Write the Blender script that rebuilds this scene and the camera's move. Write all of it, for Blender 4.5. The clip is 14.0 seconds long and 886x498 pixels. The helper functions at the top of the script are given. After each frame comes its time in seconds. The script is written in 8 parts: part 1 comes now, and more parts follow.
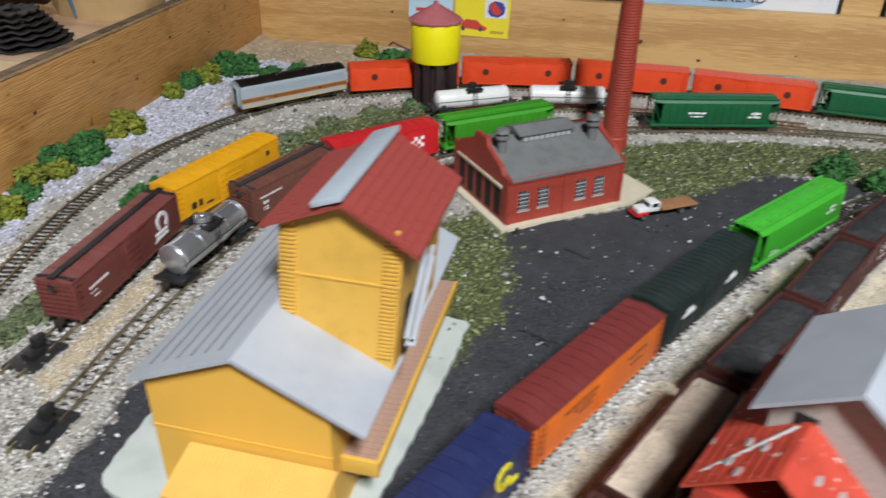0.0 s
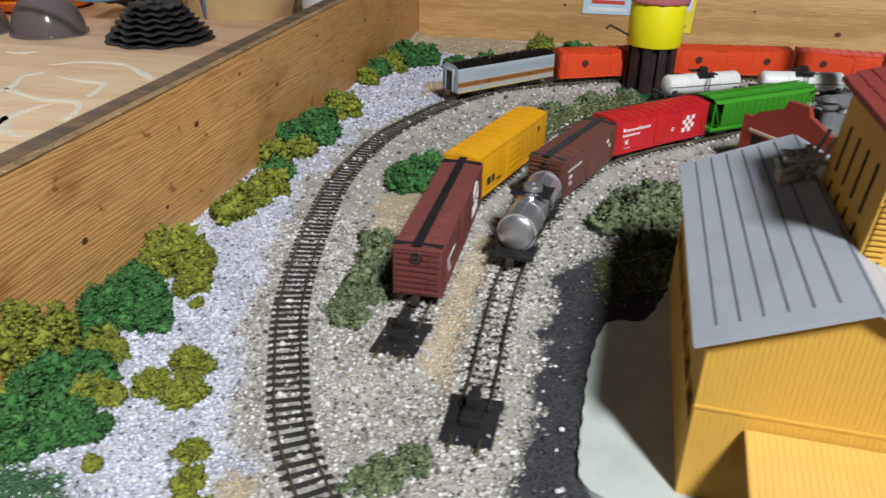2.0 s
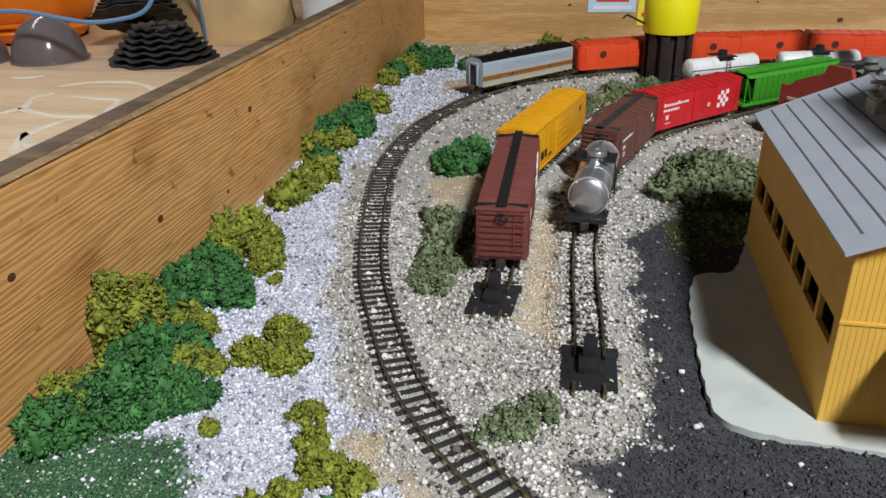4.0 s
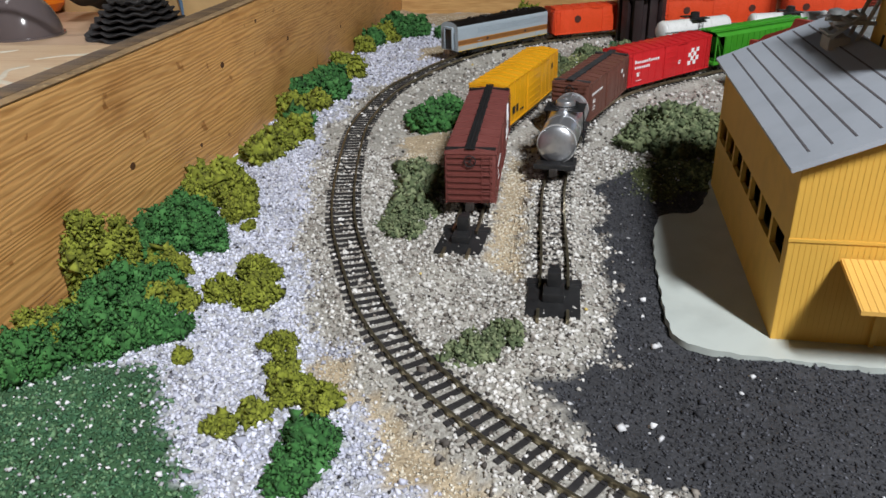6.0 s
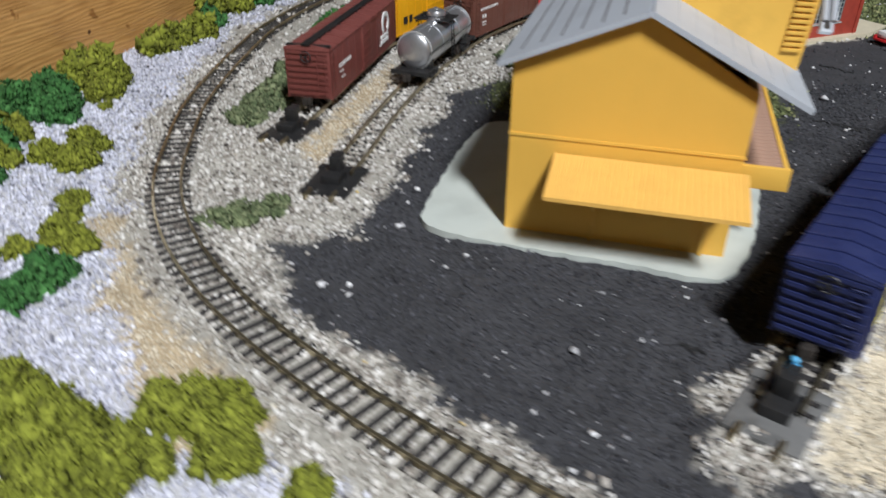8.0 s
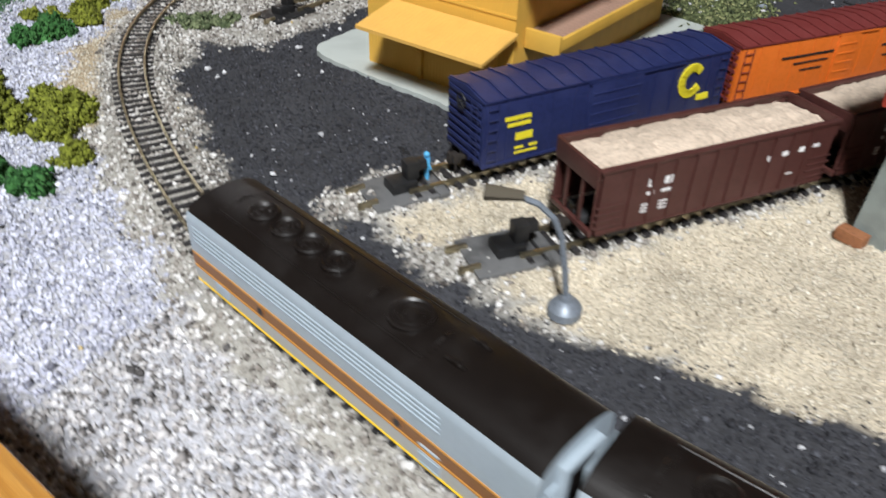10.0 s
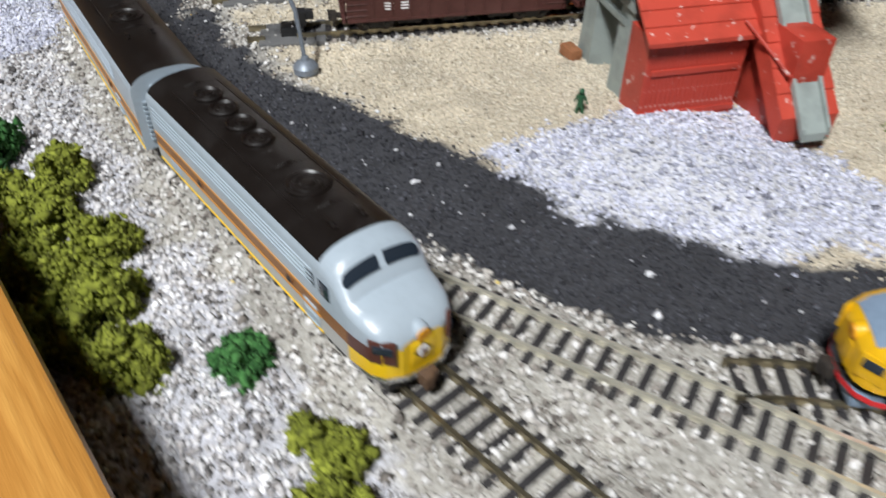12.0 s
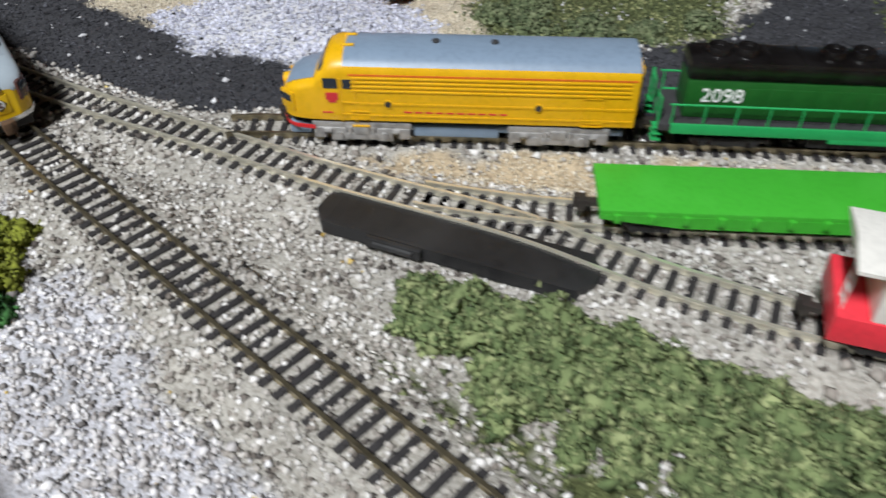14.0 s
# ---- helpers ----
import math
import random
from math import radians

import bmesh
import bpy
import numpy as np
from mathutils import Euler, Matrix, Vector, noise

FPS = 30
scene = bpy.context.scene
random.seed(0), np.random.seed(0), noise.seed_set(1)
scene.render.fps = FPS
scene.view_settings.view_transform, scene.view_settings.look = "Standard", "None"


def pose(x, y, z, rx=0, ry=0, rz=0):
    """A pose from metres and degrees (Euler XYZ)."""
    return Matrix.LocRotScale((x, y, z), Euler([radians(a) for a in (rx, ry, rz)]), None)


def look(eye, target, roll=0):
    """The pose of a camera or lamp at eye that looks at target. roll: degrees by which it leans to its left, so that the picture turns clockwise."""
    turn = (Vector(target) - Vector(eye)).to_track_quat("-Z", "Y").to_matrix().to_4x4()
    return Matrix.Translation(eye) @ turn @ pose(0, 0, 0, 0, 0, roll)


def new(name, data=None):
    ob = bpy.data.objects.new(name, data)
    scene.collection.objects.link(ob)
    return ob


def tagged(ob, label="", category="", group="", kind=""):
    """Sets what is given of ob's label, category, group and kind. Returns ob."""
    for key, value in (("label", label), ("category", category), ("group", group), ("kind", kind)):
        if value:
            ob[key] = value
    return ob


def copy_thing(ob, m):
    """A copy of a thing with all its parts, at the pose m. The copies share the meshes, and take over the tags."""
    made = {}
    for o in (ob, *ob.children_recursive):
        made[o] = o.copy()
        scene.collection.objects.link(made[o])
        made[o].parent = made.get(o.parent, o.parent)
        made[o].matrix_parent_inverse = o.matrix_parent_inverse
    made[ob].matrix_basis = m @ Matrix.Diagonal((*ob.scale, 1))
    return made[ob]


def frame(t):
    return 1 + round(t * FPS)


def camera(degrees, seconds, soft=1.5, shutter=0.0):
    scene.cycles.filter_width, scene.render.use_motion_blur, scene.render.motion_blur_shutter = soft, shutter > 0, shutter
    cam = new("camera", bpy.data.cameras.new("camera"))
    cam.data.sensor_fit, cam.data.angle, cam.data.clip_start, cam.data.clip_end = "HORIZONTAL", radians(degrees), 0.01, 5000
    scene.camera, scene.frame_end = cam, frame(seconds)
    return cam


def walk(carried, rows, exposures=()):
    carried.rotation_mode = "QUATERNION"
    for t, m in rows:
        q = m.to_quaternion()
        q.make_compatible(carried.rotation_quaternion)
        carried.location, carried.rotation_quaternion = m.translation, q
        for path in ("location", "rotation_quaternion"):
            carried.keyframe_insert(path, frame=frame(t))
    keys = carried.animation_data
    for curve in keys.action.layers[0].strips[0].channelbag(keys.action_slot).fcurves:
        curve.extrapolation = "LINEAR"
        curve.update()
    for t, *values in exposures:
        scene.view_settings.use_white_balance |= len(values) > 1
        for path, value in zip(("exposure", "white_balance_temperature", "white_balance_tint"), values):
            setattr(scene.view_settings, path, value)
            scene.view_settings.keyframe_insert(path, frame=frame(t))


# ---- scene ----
cam = camera(60.99, 14.0, shutter=0.5)
PATH = [
    (0, (0.13964, -0.23252, 0.22287), (0.09965, 0.19767, -0.02880), 1.23),
    (0.5, (0.09041, -0.22636, 0.20285), (0.04474, 0.20497, -0.04589), 1.37),
    (1, (0.04894, -0.22057, 0.18769), (0.00116, 0.21329, -0.05620), 1.51),
    (1.5, (-0.00135, -0.21413, 0.17652), (-0.04926, 0.22345, -0.06061), 1.37),
    (2, (-0.03177, -0.21460, 0.16535), (-0.07641, 0.22690, -0.06506), 1.27),
    (2.5, (-0.05546, -0.21673, 0.15572), (-0.09597, 0.22829, -0.06859), 1.10),
    (4.8, (-0.07236, -0.22613, 0.13294), (-0.10167, 0.22696, -0.07645), -1.99),
    (5, (-0.07195, -0.22663, 0.13164), (-0.09972, 0.22619, -0.07857), -1.86),
    (5.5, (-0.06779, -0.23201, 0.12731), (-0.09326, 0.21882, -0.08741), -1.82),
    (6, (-0.06465, -0.23610, 0.12586), (-0.08817, 0.21216, -0.09438), -1.75),
    (6.5, (-0.06127, -0.24182, 0.12460), (-0.08407, 0.20306, -0.10247), -1.57),
    (7, (-0.05201, -0.24836, 0.11840), (-0.07997, 0.19165, -0.11741), -1.09),
    (7.5, (-0.03114, -0.24944, 0.11579), (-0.06830, 0.18452, -0.12976), -0.68),
    (8, (0.02837, -0.25724, 0.11927), (-0.02617, 0.16876, -0.13675), 0.51),
    (8.2, (0.04958, -0.26529, 0.11668), (-0.02937, 0.15358, -0.14468), 0.66),
    (10.3, (0.20986, -0.28188, 0.11759), (0.00342, 0.06056, -0.18261), 1.82),
    (10.5, (0.22533, -0.28221, 0.11842), (0.01068, 0.04985, -0.18762), 1.56),
    (11, (0.26021, -0.28987, 0.11513), (0.02519, 0.02175, -0.19738), 1.29),
    (11.5, (0.29924, -0.28651, 0.11515), (0.04914, 0.00754, -0.20263), 0.82),
    (12, (0.33563, -0.28459, 0.11514), (0.07579, -0.00157, -0.20483), 0.58),
    (12.5, (0.37431, -0.28408, 0.11219), (0.10960, -0.00831, -0.21010), 0.26),
    (13, (0.41038, -0.27847, 0.11349), (0.14516, -0.00534, -0.21063), -0.30),
    (13.5, (0.44446, -0.28174, 0.11369), (0.19399, 0.00110, -0.21383), -0.21),
    (14, (0.47438, -0.28110, 0.11750), (0.23536, 0.01010, -0.21124), -0.47),
]
walk(cam, [(t, look(eye, target, roll)) for t, eye, target, roll in PATH], [(0, 0.05), (5, -0.05), (8.2, -0.08), (10.3, -0.12), (12, -0.28), (13, -0.42), (14, -0.42)])

# ---- world and lamps: a workshop room with a ceiling tube and an added bench fill ----
world = bpy.data.worlds.new("room_air")
scene.world = world
world.use_nodes = True
world.node_tree.nodes["Background"].inputs[0].default_value = (0.95, 0.97, 1.0, 1)
world.node_tree.nodes["Background"].inputs[1].default_value = 0.02
scene.view_settings.exposure = 0.0


def down_lamp(name, x, y, z, turn, sx, sy, watts, colour):
    """A strip-shaped lamp that faces down, turned in degrees about the upright."""
    data = bpy.data.lights.new(name, "AREA")
    data.shape, data.size, data.size_y, data.energy, data.color = "RECTANGLE", sx, sy, watts, colour
    ob = new(name, data)
    ob.matrix_world = pose(x, y, z, 0, 0, turn)
    return ob


down_lamp("ceiling_tube_light", 0.55, -1.1, 1.44, -63.5, 0.5, 0.12, 70, (0.94, 0.97, 1.0))
# Unseen fill lamp, added low over the bench to brighten it.
down_lamp("bench_fill_light", -0.8, 0.8, 0.55, 90, 0.7, 0.08, 1.9, (0.97, 0.97, 1.0))

# ---- measures ----
MM = 0.001
RAIL = 5.5          # height of the rail tops over the board


def mat(name, colour, rough=0.6, metal=0.0, grain=0.0, grain_scale=900.0, bump=0.0, bump_scale=1500.0, spread=0.0, coat=0.0, speck=None, emit=0.0):
    """A procedural surface: base colour with two scales of variation, fine relief and per-piece spread."""
    m = bpy.data.materials.new(name)
    m.use_nodes = True
    nt = m.node_tree
    b = nt.nodes["Principled BSDF"]
    b.inputs["Roughness"].default_value, b.inputs["Metallic"].default_value = rough, metal
    b.inputs["Coat Weight"].default_value = coat
    coords = nt.nodes.new("ShaderNodeTexCoord")
    out = None
    rgb = nt.nodes.new("ShaderNodeRGB")
    rgb.outputs[0].default_value = (*colour, 1)
    out = rgb.outputs[0]

    def mixed(a, colour_b, factor, blend="MIX"):
        mix = nt.nodes.new("ShaderNodeMix")
        mix.data_type, mix.blend_type = "RGBA", blend
        nt.links.new(factor, mix.inputs[0])
        nt.links.new(a, mix.inputs[6])
        mix.inputs[7].default_value = (*colour_b, 1)
        return mix.outputs[2]

    def noisy(scale, lo, hi, detail=4):
        n = nt.nodes.new("ShaderNodeTexNoise")
        n.inputs["Scale"].default_value, n.inputs["Detail"].default_value = scale, detail
        nt.links.new(coords.outputs["Object"], n.inputs["Vector"])
        r = nt.nodes.new("ShaderNodeMapRange")
        r.inputs[1].default_value, r.inputs[2].default_value = lo, hi
        nt.links.new(n.outputs[0], r.inputs[0])
        return r.outputs[0]

    if grain:
        dark = tuple(c * (1 - grain) for c in colour)
        light = tuple(min(1, c * (1 + grain * 0.7) + 0.01) for c in colour)
        out = mixed(out, dark, noisy(grain_scale, 0.45, 0.7))
        out = mixed(out, light, noisy(grain_scale * 0.13, 0.5, 0.8, 6))
    if speck:
        out = mixed(out, speck, noisy(grain_scale * 2.2, 0.66, 0.72, 2))
    if spread:
        geo = nt.nodes.new("ShaderNodeNewGeometry")
        hsv = nt.nodes.new("ShaderNodeHueSaturation")
        r = nt.nodes.new("ShaderNodeMapRange")
        r.inputs[3].default_value, r.inputs[4].default_value = 1 - spread, 1 + spread * 0.6
        nt.links.new(geo.outputs["Random Per Island"], r.inputs[0])
        nt.links.new(r.outputs[0], hsv.inputs["Value"])
        nt.links.new(out, hsv.inputs["Color"])
        out = hsv.outputs[0]
    nt.links.new(out, b.inputs["Base Color"])
    if bump:
        n = nt.nodes.new("ShaderNodeTexNoise")
        n.inputs["Scale"].default_value, n.inputs["Detail"].default_value = bump_scale, 3
        nt.links.new(coords.outputs["Object"], n.inputs["Vector"])
        bn = nt.nodes.new("ShaderNodeBump")
        bn.inputs["Strength"].default_value, bn.inputs["Distance"].default_value = bump, 0.0004
        nt.links.new(n.outputs[0], bn.inputs["Height"])
        nt.links.new(bn.outputs[0], b.inputs["Normal"])
    if emit:
        b.inputs["Emission Color"].default_value = (*colour, 1)
        b.inputs["Emission Strength"].default_value = emit
    return m


def paint(name, colour, rough=0.42, grain=0.12):
    return mat(name, colour, rough, grain=grain, grain_scale=700, bump=0.12, bump_scale=2500)


def plank_wood(name, light, dark, scale=1.0, rough=0.55, along="X"):
    """Softwood with long grain, growth rings and dirt."""
    m = bpy.data.materials.new(name)
    m.use_nodes = True
    nt = m.node_tree
    b = nt.nodes["Principled BSDF"]
    b.inputs["Roughness"].default_value = rough
    tc = nt.nodes.new("ShaderNodeTexCoord")
    mp = nt.nodes.new("ShaderNodeMapping")
    mp.inputs["Scale"].default_value = (1.6, 22, 22) if along == "X" else (22, 1.6, 22)
    nt.links.new(tc.outputs["Object"], mp.inputs["Vector"])
    n1 = nt.nodes.new("ShaderNodeTexNoise")
    n1.inputs["Scale"].default_value, n1.inputs["Detail"].default_value, n1.inputs["Distortion"].default_value = 2.2 * scale, 5, 0.9
    nt.links.new(mp.outputs[0], n1.inputs["Vector"])
    n2 = nt.nodes.new("ShaderNodeTexNoise")
    n2.inputs["Scale"].default_value, n2.inputs["Detail"].default_value = 30 * scale, 4
    nt.links.new(mp.outputs[0], n2.inputs["Vector"])
    n3 = nt.nodes.new("ShaderNodeTexNoise")
    n3.inputs["Scale"].default_value, n3.inputs["Detail"].default_value = 9, 5
    nt.links.new(tc.outputs["Object"], n3.inputs["Vector"])
    ramp = nt.nodes.new("ShaderNodeValToRGB")
    e = ramp.color_ramp.elements
    e[0].position, e[0].color = 0.4, (*dark, 1)
    e[1].position, e[1].color = 0.63, (*light, 1)
    wave = nt.nodes.new("ShaderNodeMath")
    wave.operation = "MULTIPLY_ADD"
    nt.links.new(n2.outputs[0], wave.inputs[0])
    wave.inputs[1].default_value = 0.7
    nt.links.new(n1.outputs[0], wave.inputs[2])
    sub = nt.nodes.new("ShaderNodeMath")
    sub.operation = "SUBTRACT"
    nt.links.new(wave.outputs[0], sub.inputs[0])
    sub.inputs[1].default_value = 0.34
    nt.links.new(sub.outputs[0], ramp.inputs[0])
    mix = nt.nodes.new("ShaderNodeMix")
    mix.data_type, mix.blend_type = "RGBA", "MULTIPLY"
    r = nt.nodes.new("ShaderNodeMapRange")
    r.inputs[1].default_value, r.inputs[2].default_value = 0.52, 0.75
    r.inputs[4].default_value = 0.3
    nt.links.new(n3.outputs[0], r.inputs[0])
    nt.links.new(r.outputs[0], mix.inputs[0])
    nt.links.new(ramp.outputs[0], mix.inputs[6])
    mix.inputs[7].default_value = (0.62, 0.5, 0.36, 1)
    nt.links.new(mix.outputs[2], b.inputs["Base Color"])
    bn = nt.nodes.new("ShaderNodeBump")
    bn.inputs["Strength"].default_value, bn.inputs["Distance"].default_value = 0.55, 0.0006
    nt.links.new(n2.outputs[0], bn.inputs["Height"])
    nt.links.new(bn.outputs[0], b.inputs["Normal"])
    return m




def knotty_pine(name, light, dark):
    """Flat-sawn pine: fine wavy growth lines that run along y, blotches, grime and small dents."""
    m = bpy.data.materials.new(name)
    m.use_nodes = True
    nt = m.node_tree
    b = nt.nodes["Principled BSDF"]
    b.inputs["Roughness"].default_value = 0.5
    tc = nt.nodes.new("ShaderNodeTexCoord")
    mp = nt.nodes.new("ShaderNodeMapping")
    mp.inputs["Scale"].default_value = (1.0, 0.1, 1.0)
    nt.links.new(tc.outputs["Object"], mp.inputs["Vector"])
    wv = nt.nodes.new("ShaderNodeTexWave")
    wv.wave_type, wv.bands_direction = "BANDS", "Z"
    for key, value in (("Scale", 170.0), ("Distortion", 30.0), ("Detail", 4.0), ("Detail Scale", 0.3), ("Detail Roughness", 0.55)):
        wv.inputs[key].default_value = value
    nt.links.new(mp.outputs[0], wv.inputs["Vector"])
    ramp = nt.nodes.new("ShaderNodeValToRGB")
    e = ramp.color_ramp.elements
    e[0].position, e[0].color = 0.0, (*dark, 1)
    e[1].position, e[1].color = 0.55, (*light, 1)
    nt.links.new(wv.outputs[0], ramp.inputs[0])
    prev = ramp.outputs[0]
    for scale, stretch, lo, hi, tone, most in ((7, 0.35, 0.4, 0.7, (0.72, 0.6, 0.45), 0.75), (34, 0.5, 0.56, 0.68, (0.62, 0.5, 0.38), 0.6), (420, 0.12, 0.5, 0.72, (0.6, 0.52, 0.42), 0.7), (90, 0.9, 0.67, 0.7, (0.45, 0.33, 0.22), 0.8), (12, 0.6, 0.55, 0.75, (1.3, 1.25, 1.15), 0.6)):
        mq = nt.nodes.new("ShaderNodeMapping")
        mq.inputs["Scale"].default_value = (1.0, stretch, 1.0)
        nt.links.new(tc.outputs["Object"], mq.inputs["Vector"])
        n = nt.nodes.new("ShaderNodeTexNoise")
        n.inputs["Scale"].default_value, n.inputs["Detail"].default_value = scale, 4
        nt.links.new(mq.outputs[0], n.inputs["Vector"])
        r = nt.nodes.new("ShaderNodeMapRange")
        r.inputs[1].default_value, r.inputs[2].default_value, r.inputs[4].default_value = lo, hi, most
        nt.links.new(n.outputs[0], r.inputs[0])
        mix = nt.nodes.new("ShaderNodeMix")
        mix.data_type, mix.blend_type = "RGBA", "MULTIPLY"
        nt.links.new(r.outputs[0], mix.inputs[0])
        nt.links.new(prev, mix.inputs[6])
        mix.inputs[7].default_value = (*tone, 1)
        prev = mix.outputs[2]
    nt.links.new(prev, b.inputs["Base Color"])
    bn = nt.nodes.new("ShaderNodeBump")
    bn.inputs["Strength"].default_value, bn.inputs["Distance"].default_value = 0.35, 0.0004
    nt.links.new(wv.outputs[0], bn.inputs["Height"])
    nt.links.new(bn.outputs[0], b.inputs["Normal"])
    return m


PINE = knotty_pine("pine_board", (0.6, 0.335, 0.12), (0.51, 0.265, 0.088))
PINE_FRONT = plank_wood("varnished_rail", (0.6, 0.3, 0.07), (0.45, 0.2, 0.04), rough=0.35)
PINE_BACK = plank_wood("pale_pine", (0.6, 0.37, 0.15), (0.45, 0.25, 0.09))
PINE_TOP = plank_wood("dirty_board_edge", (0.2, 0.125, 0.06), (0.08, 0.05, 0.028), scale=2)
PINE_WORN = mat("worn_tan_edge", (0.3, 0.19, 0.09), 0.75, grain=0.6, grain_scale=240, bump=0.5, bump_scale=500, speck=(0.62, 0.45, 0.24))
PLYWOOD = plank_wood("plywood_bench", (0.85, 0.63, 0.4), (0.74, 0.5, 0.29), scale=0.6)
BENCH_WOOD = plank_wood("worn_bench", (0.62, 0.42, 0.27), (0.5, 0.32, 0.19), scale=0.7)
PLASTER = mat("room_wall_paint", (0.1, 0.095, 0.09), 0.8, grain=0.08, grain_scale=20)
CEILING = mat("ceiling_paint", (0.12, 0.118, 0.115), 0.85, grain=0.05, grain_scale=20)
CONCRETE = mat("concrete_floor", (0.14, 0.135, 0.13), 0.8, grain=0.2, grain_scale=15)
STEEL = mat("nickel_rail", (0.46, 0.4, 0.27), 0.28, 0.9, grain=0.35, grain_scale=260)
STEEL_BRIGHT = mat("bright_nickel_rail", (0.84, 0.8, 0.66), 0.28, 0.68, grain=0.12, grain_scale=260)
TIE = mat("tie_plastic", (0.022, 0.02, 0.021), 0.6, grain=0.3, grain_scale=500, spread=0.3)
BLACK = mat("black_plastic", (0.018, 0.018, 0.019), 0.45, grain=0.3, grain_scale=400, bump=0.2)
SOOT = mat("matt_black", (0.03, 0.03, 0.032), 0.75, grain=0.4, grain_scale=350, bump=0.3)
KNOT = mat("dark_knot", (0.09, 0.035, 0.012), 0.6, grain=0.4, grain_scale=300)
GLASS = mat("dark_window", (0.02, 0.028, 0.04), 0.08)
WHITE_INK = mat("white_lettering", (0.85, 0.85, 0.85), 0.6)
YELLOW_INK = mat("yellow_lettering", (0.85, 0.72, 0.03), 0.6)
ORANGE_INK = mat("gold_stripe", (0.55, 0.25, 0.05), 0.5)
BLACK_INK = mat("black_lettering", (0.02, 0.02, 0.02), 0.6)
RED_INK = mat("red_lettering", (0.6, 0.03, 0.04), 0.6)
BRASS_WHEEL = mat("wheel_metal", (0.05, 0.04, 0.035), 0.4, 0.6, grain=0.3)
COUPLER = mat("coupler_plastic", (0.03, 0.025, 0.022), 0.5)
RUST_COUPLER = mat("rusty_coupler", (0.1, 0.055, 0.03), 0.6, grain=0.4)


# ---- mesh helpers (all in millimetres) ----
def box(bm, x0, y0, z0, x1, y1, z1, bevel=0.0, m=None):
    made = bmesh.ops.create_cube(bm, size=1)["verts"]
    for v in made:
        v.co = Vector(((x0 + x1) / 2 + v.co.x * (x1 - x0), (y0 + y1) / 2 + v.co.y * (y1 - y0), (z0 + z1) / 2 + v.co.z * (z1 - z0)))
    if bevel:
        edges = list({e for v in made for e in v.link_edges})
        r = bmesh.ops.bevel(bm, geom=edges, offset=bevel, segments=2, affect="EDGES", profile=0.6)
        made = r["verts"]
    if m is not None:
        bmesh.ops.transform(bm, matrix=m, verts=list(set(made)))
    return made


def rod(bm, a, b, r, n=8, r2=None):
    a, b = Vector(a), Vector(b)
    d = b - a
    m = Matrix.Translation((a + b) / 2) @ d.to_track_quat("Z", "Y").to_matrix().to_4x4()
    return bmesh.ops.create_cone(bm, cap_ends=True, segments=n, radius1=r, radius2=r if r2 is None else r2, depth=d.length, matrix=m)["verts"]


def prism(bm, profile, x0, x1):
    """Extrudes a closed (y, z) outline along x."""
    a = [bm.verts.new((x0, y, z)) for y, z in profile]
    b = [bm.verts.new((x1, y, z)) for y, z in profile]
    n = len(profile)
    bm.faces.new(a[::-1])
    bm.faces.new(b)
    for i in range(n):
        bm.faces.new((a[i], a[(i + 1) % n], b[(i + 1) % n], b[i]))
    return a + b


def slab(bm, outline, z0, z1):
    """Extrudes a closed (x, y) outline upward."""
    a = [bm.verts.new((x, y, z0)) for x, y in outline]
    b = [bm.verts.new((x, y, z1)) for x, y in outline]
    n = len(outline)
    bm.faces.new(a[::-1])
    bm.faces.new(b)
    for i in range(n):
        bm.faces.new((a[i], a[(i + 1) % n], b[(i + 1) % n], b[i]))
    return a + b


def loft(bm, rings, close=False):
    rows = [[bm.verts.new(p) for p in ring] for ring in rings]
    for a, b in zip(rows, rows[1:]):
        for i in range(len(a) - (0 if close else 1)):
            j = (i + 1) % len(a)
            bm.faces.new((a[i], a[j], b[j], b[i]))
    return rows


def lathe(bm, profile, n=16, m=None):
    """Turns (radius, z) about z."""
    rings = [[(r * math.cos(2 * math.pi * i / n), r * math.sin(2 * math.pi * i / n), z) for i in range(n)] for r, z in profile]
    rows = loft(bm, rings, close=True)
    bm.faces.new(rows[0][::-1])
    bm.faces.new(rows[-1])
    if m is not None:
        bmesh.ops.transform(bm, matrix=m, verts=[v for r in rows for v in r])


def link_mesh(name, me, material, parent=None, label="", at=None):
    for mt in material if isinstance(material, (list, tuple)) else [material]:
        me.materials.append(mt)
    ob = new(name, me)
    if parent is not None:
        ob.parent = parent
    if at is not None:
        ob.matrix_basis = at
    if label:
        ob["label"] = label
    return ob


def part(name, bm, material, parent=None, label="", smooth=35, at=None):
    """Links a bmesh in millimetres as one mesh object under a thing or a part."""
    bmesh.ops.recalc_face_normals(bm, faces=bm.faces)
    bmesh.ops.scale(bm, vec=(MM, MM, MM), verts=bm.verts)
    limit = radians(smooth)
    for f in bm.faces:
        f.smooth = smooth > 0
    for e in bm.edges:
        if len(e.link_faces) == 2 and e.calc_face_angle(0) > limit:
            e.smooth = False
    me = bpy.data.meshes.new(name)
    bm.to_mesh(me)
    bm.free()
    return link_mesh(name, me, material, parent, label, at)


def twin(ob, name, parent, x=0.0, y=0.0, z=0.0, rz=0.0):
    """A repeat of a part that shares its mesh, moved in millimetres."""
    o = new(name, ob.data)
    o.parent = parent
    o.matrix_basis = pose(x * MM, y * MM, z * MM, 0, 0, rz) @ ob.matrix_basis
    if "label" in ob:
        o["label"] = ob["label"]
    return o


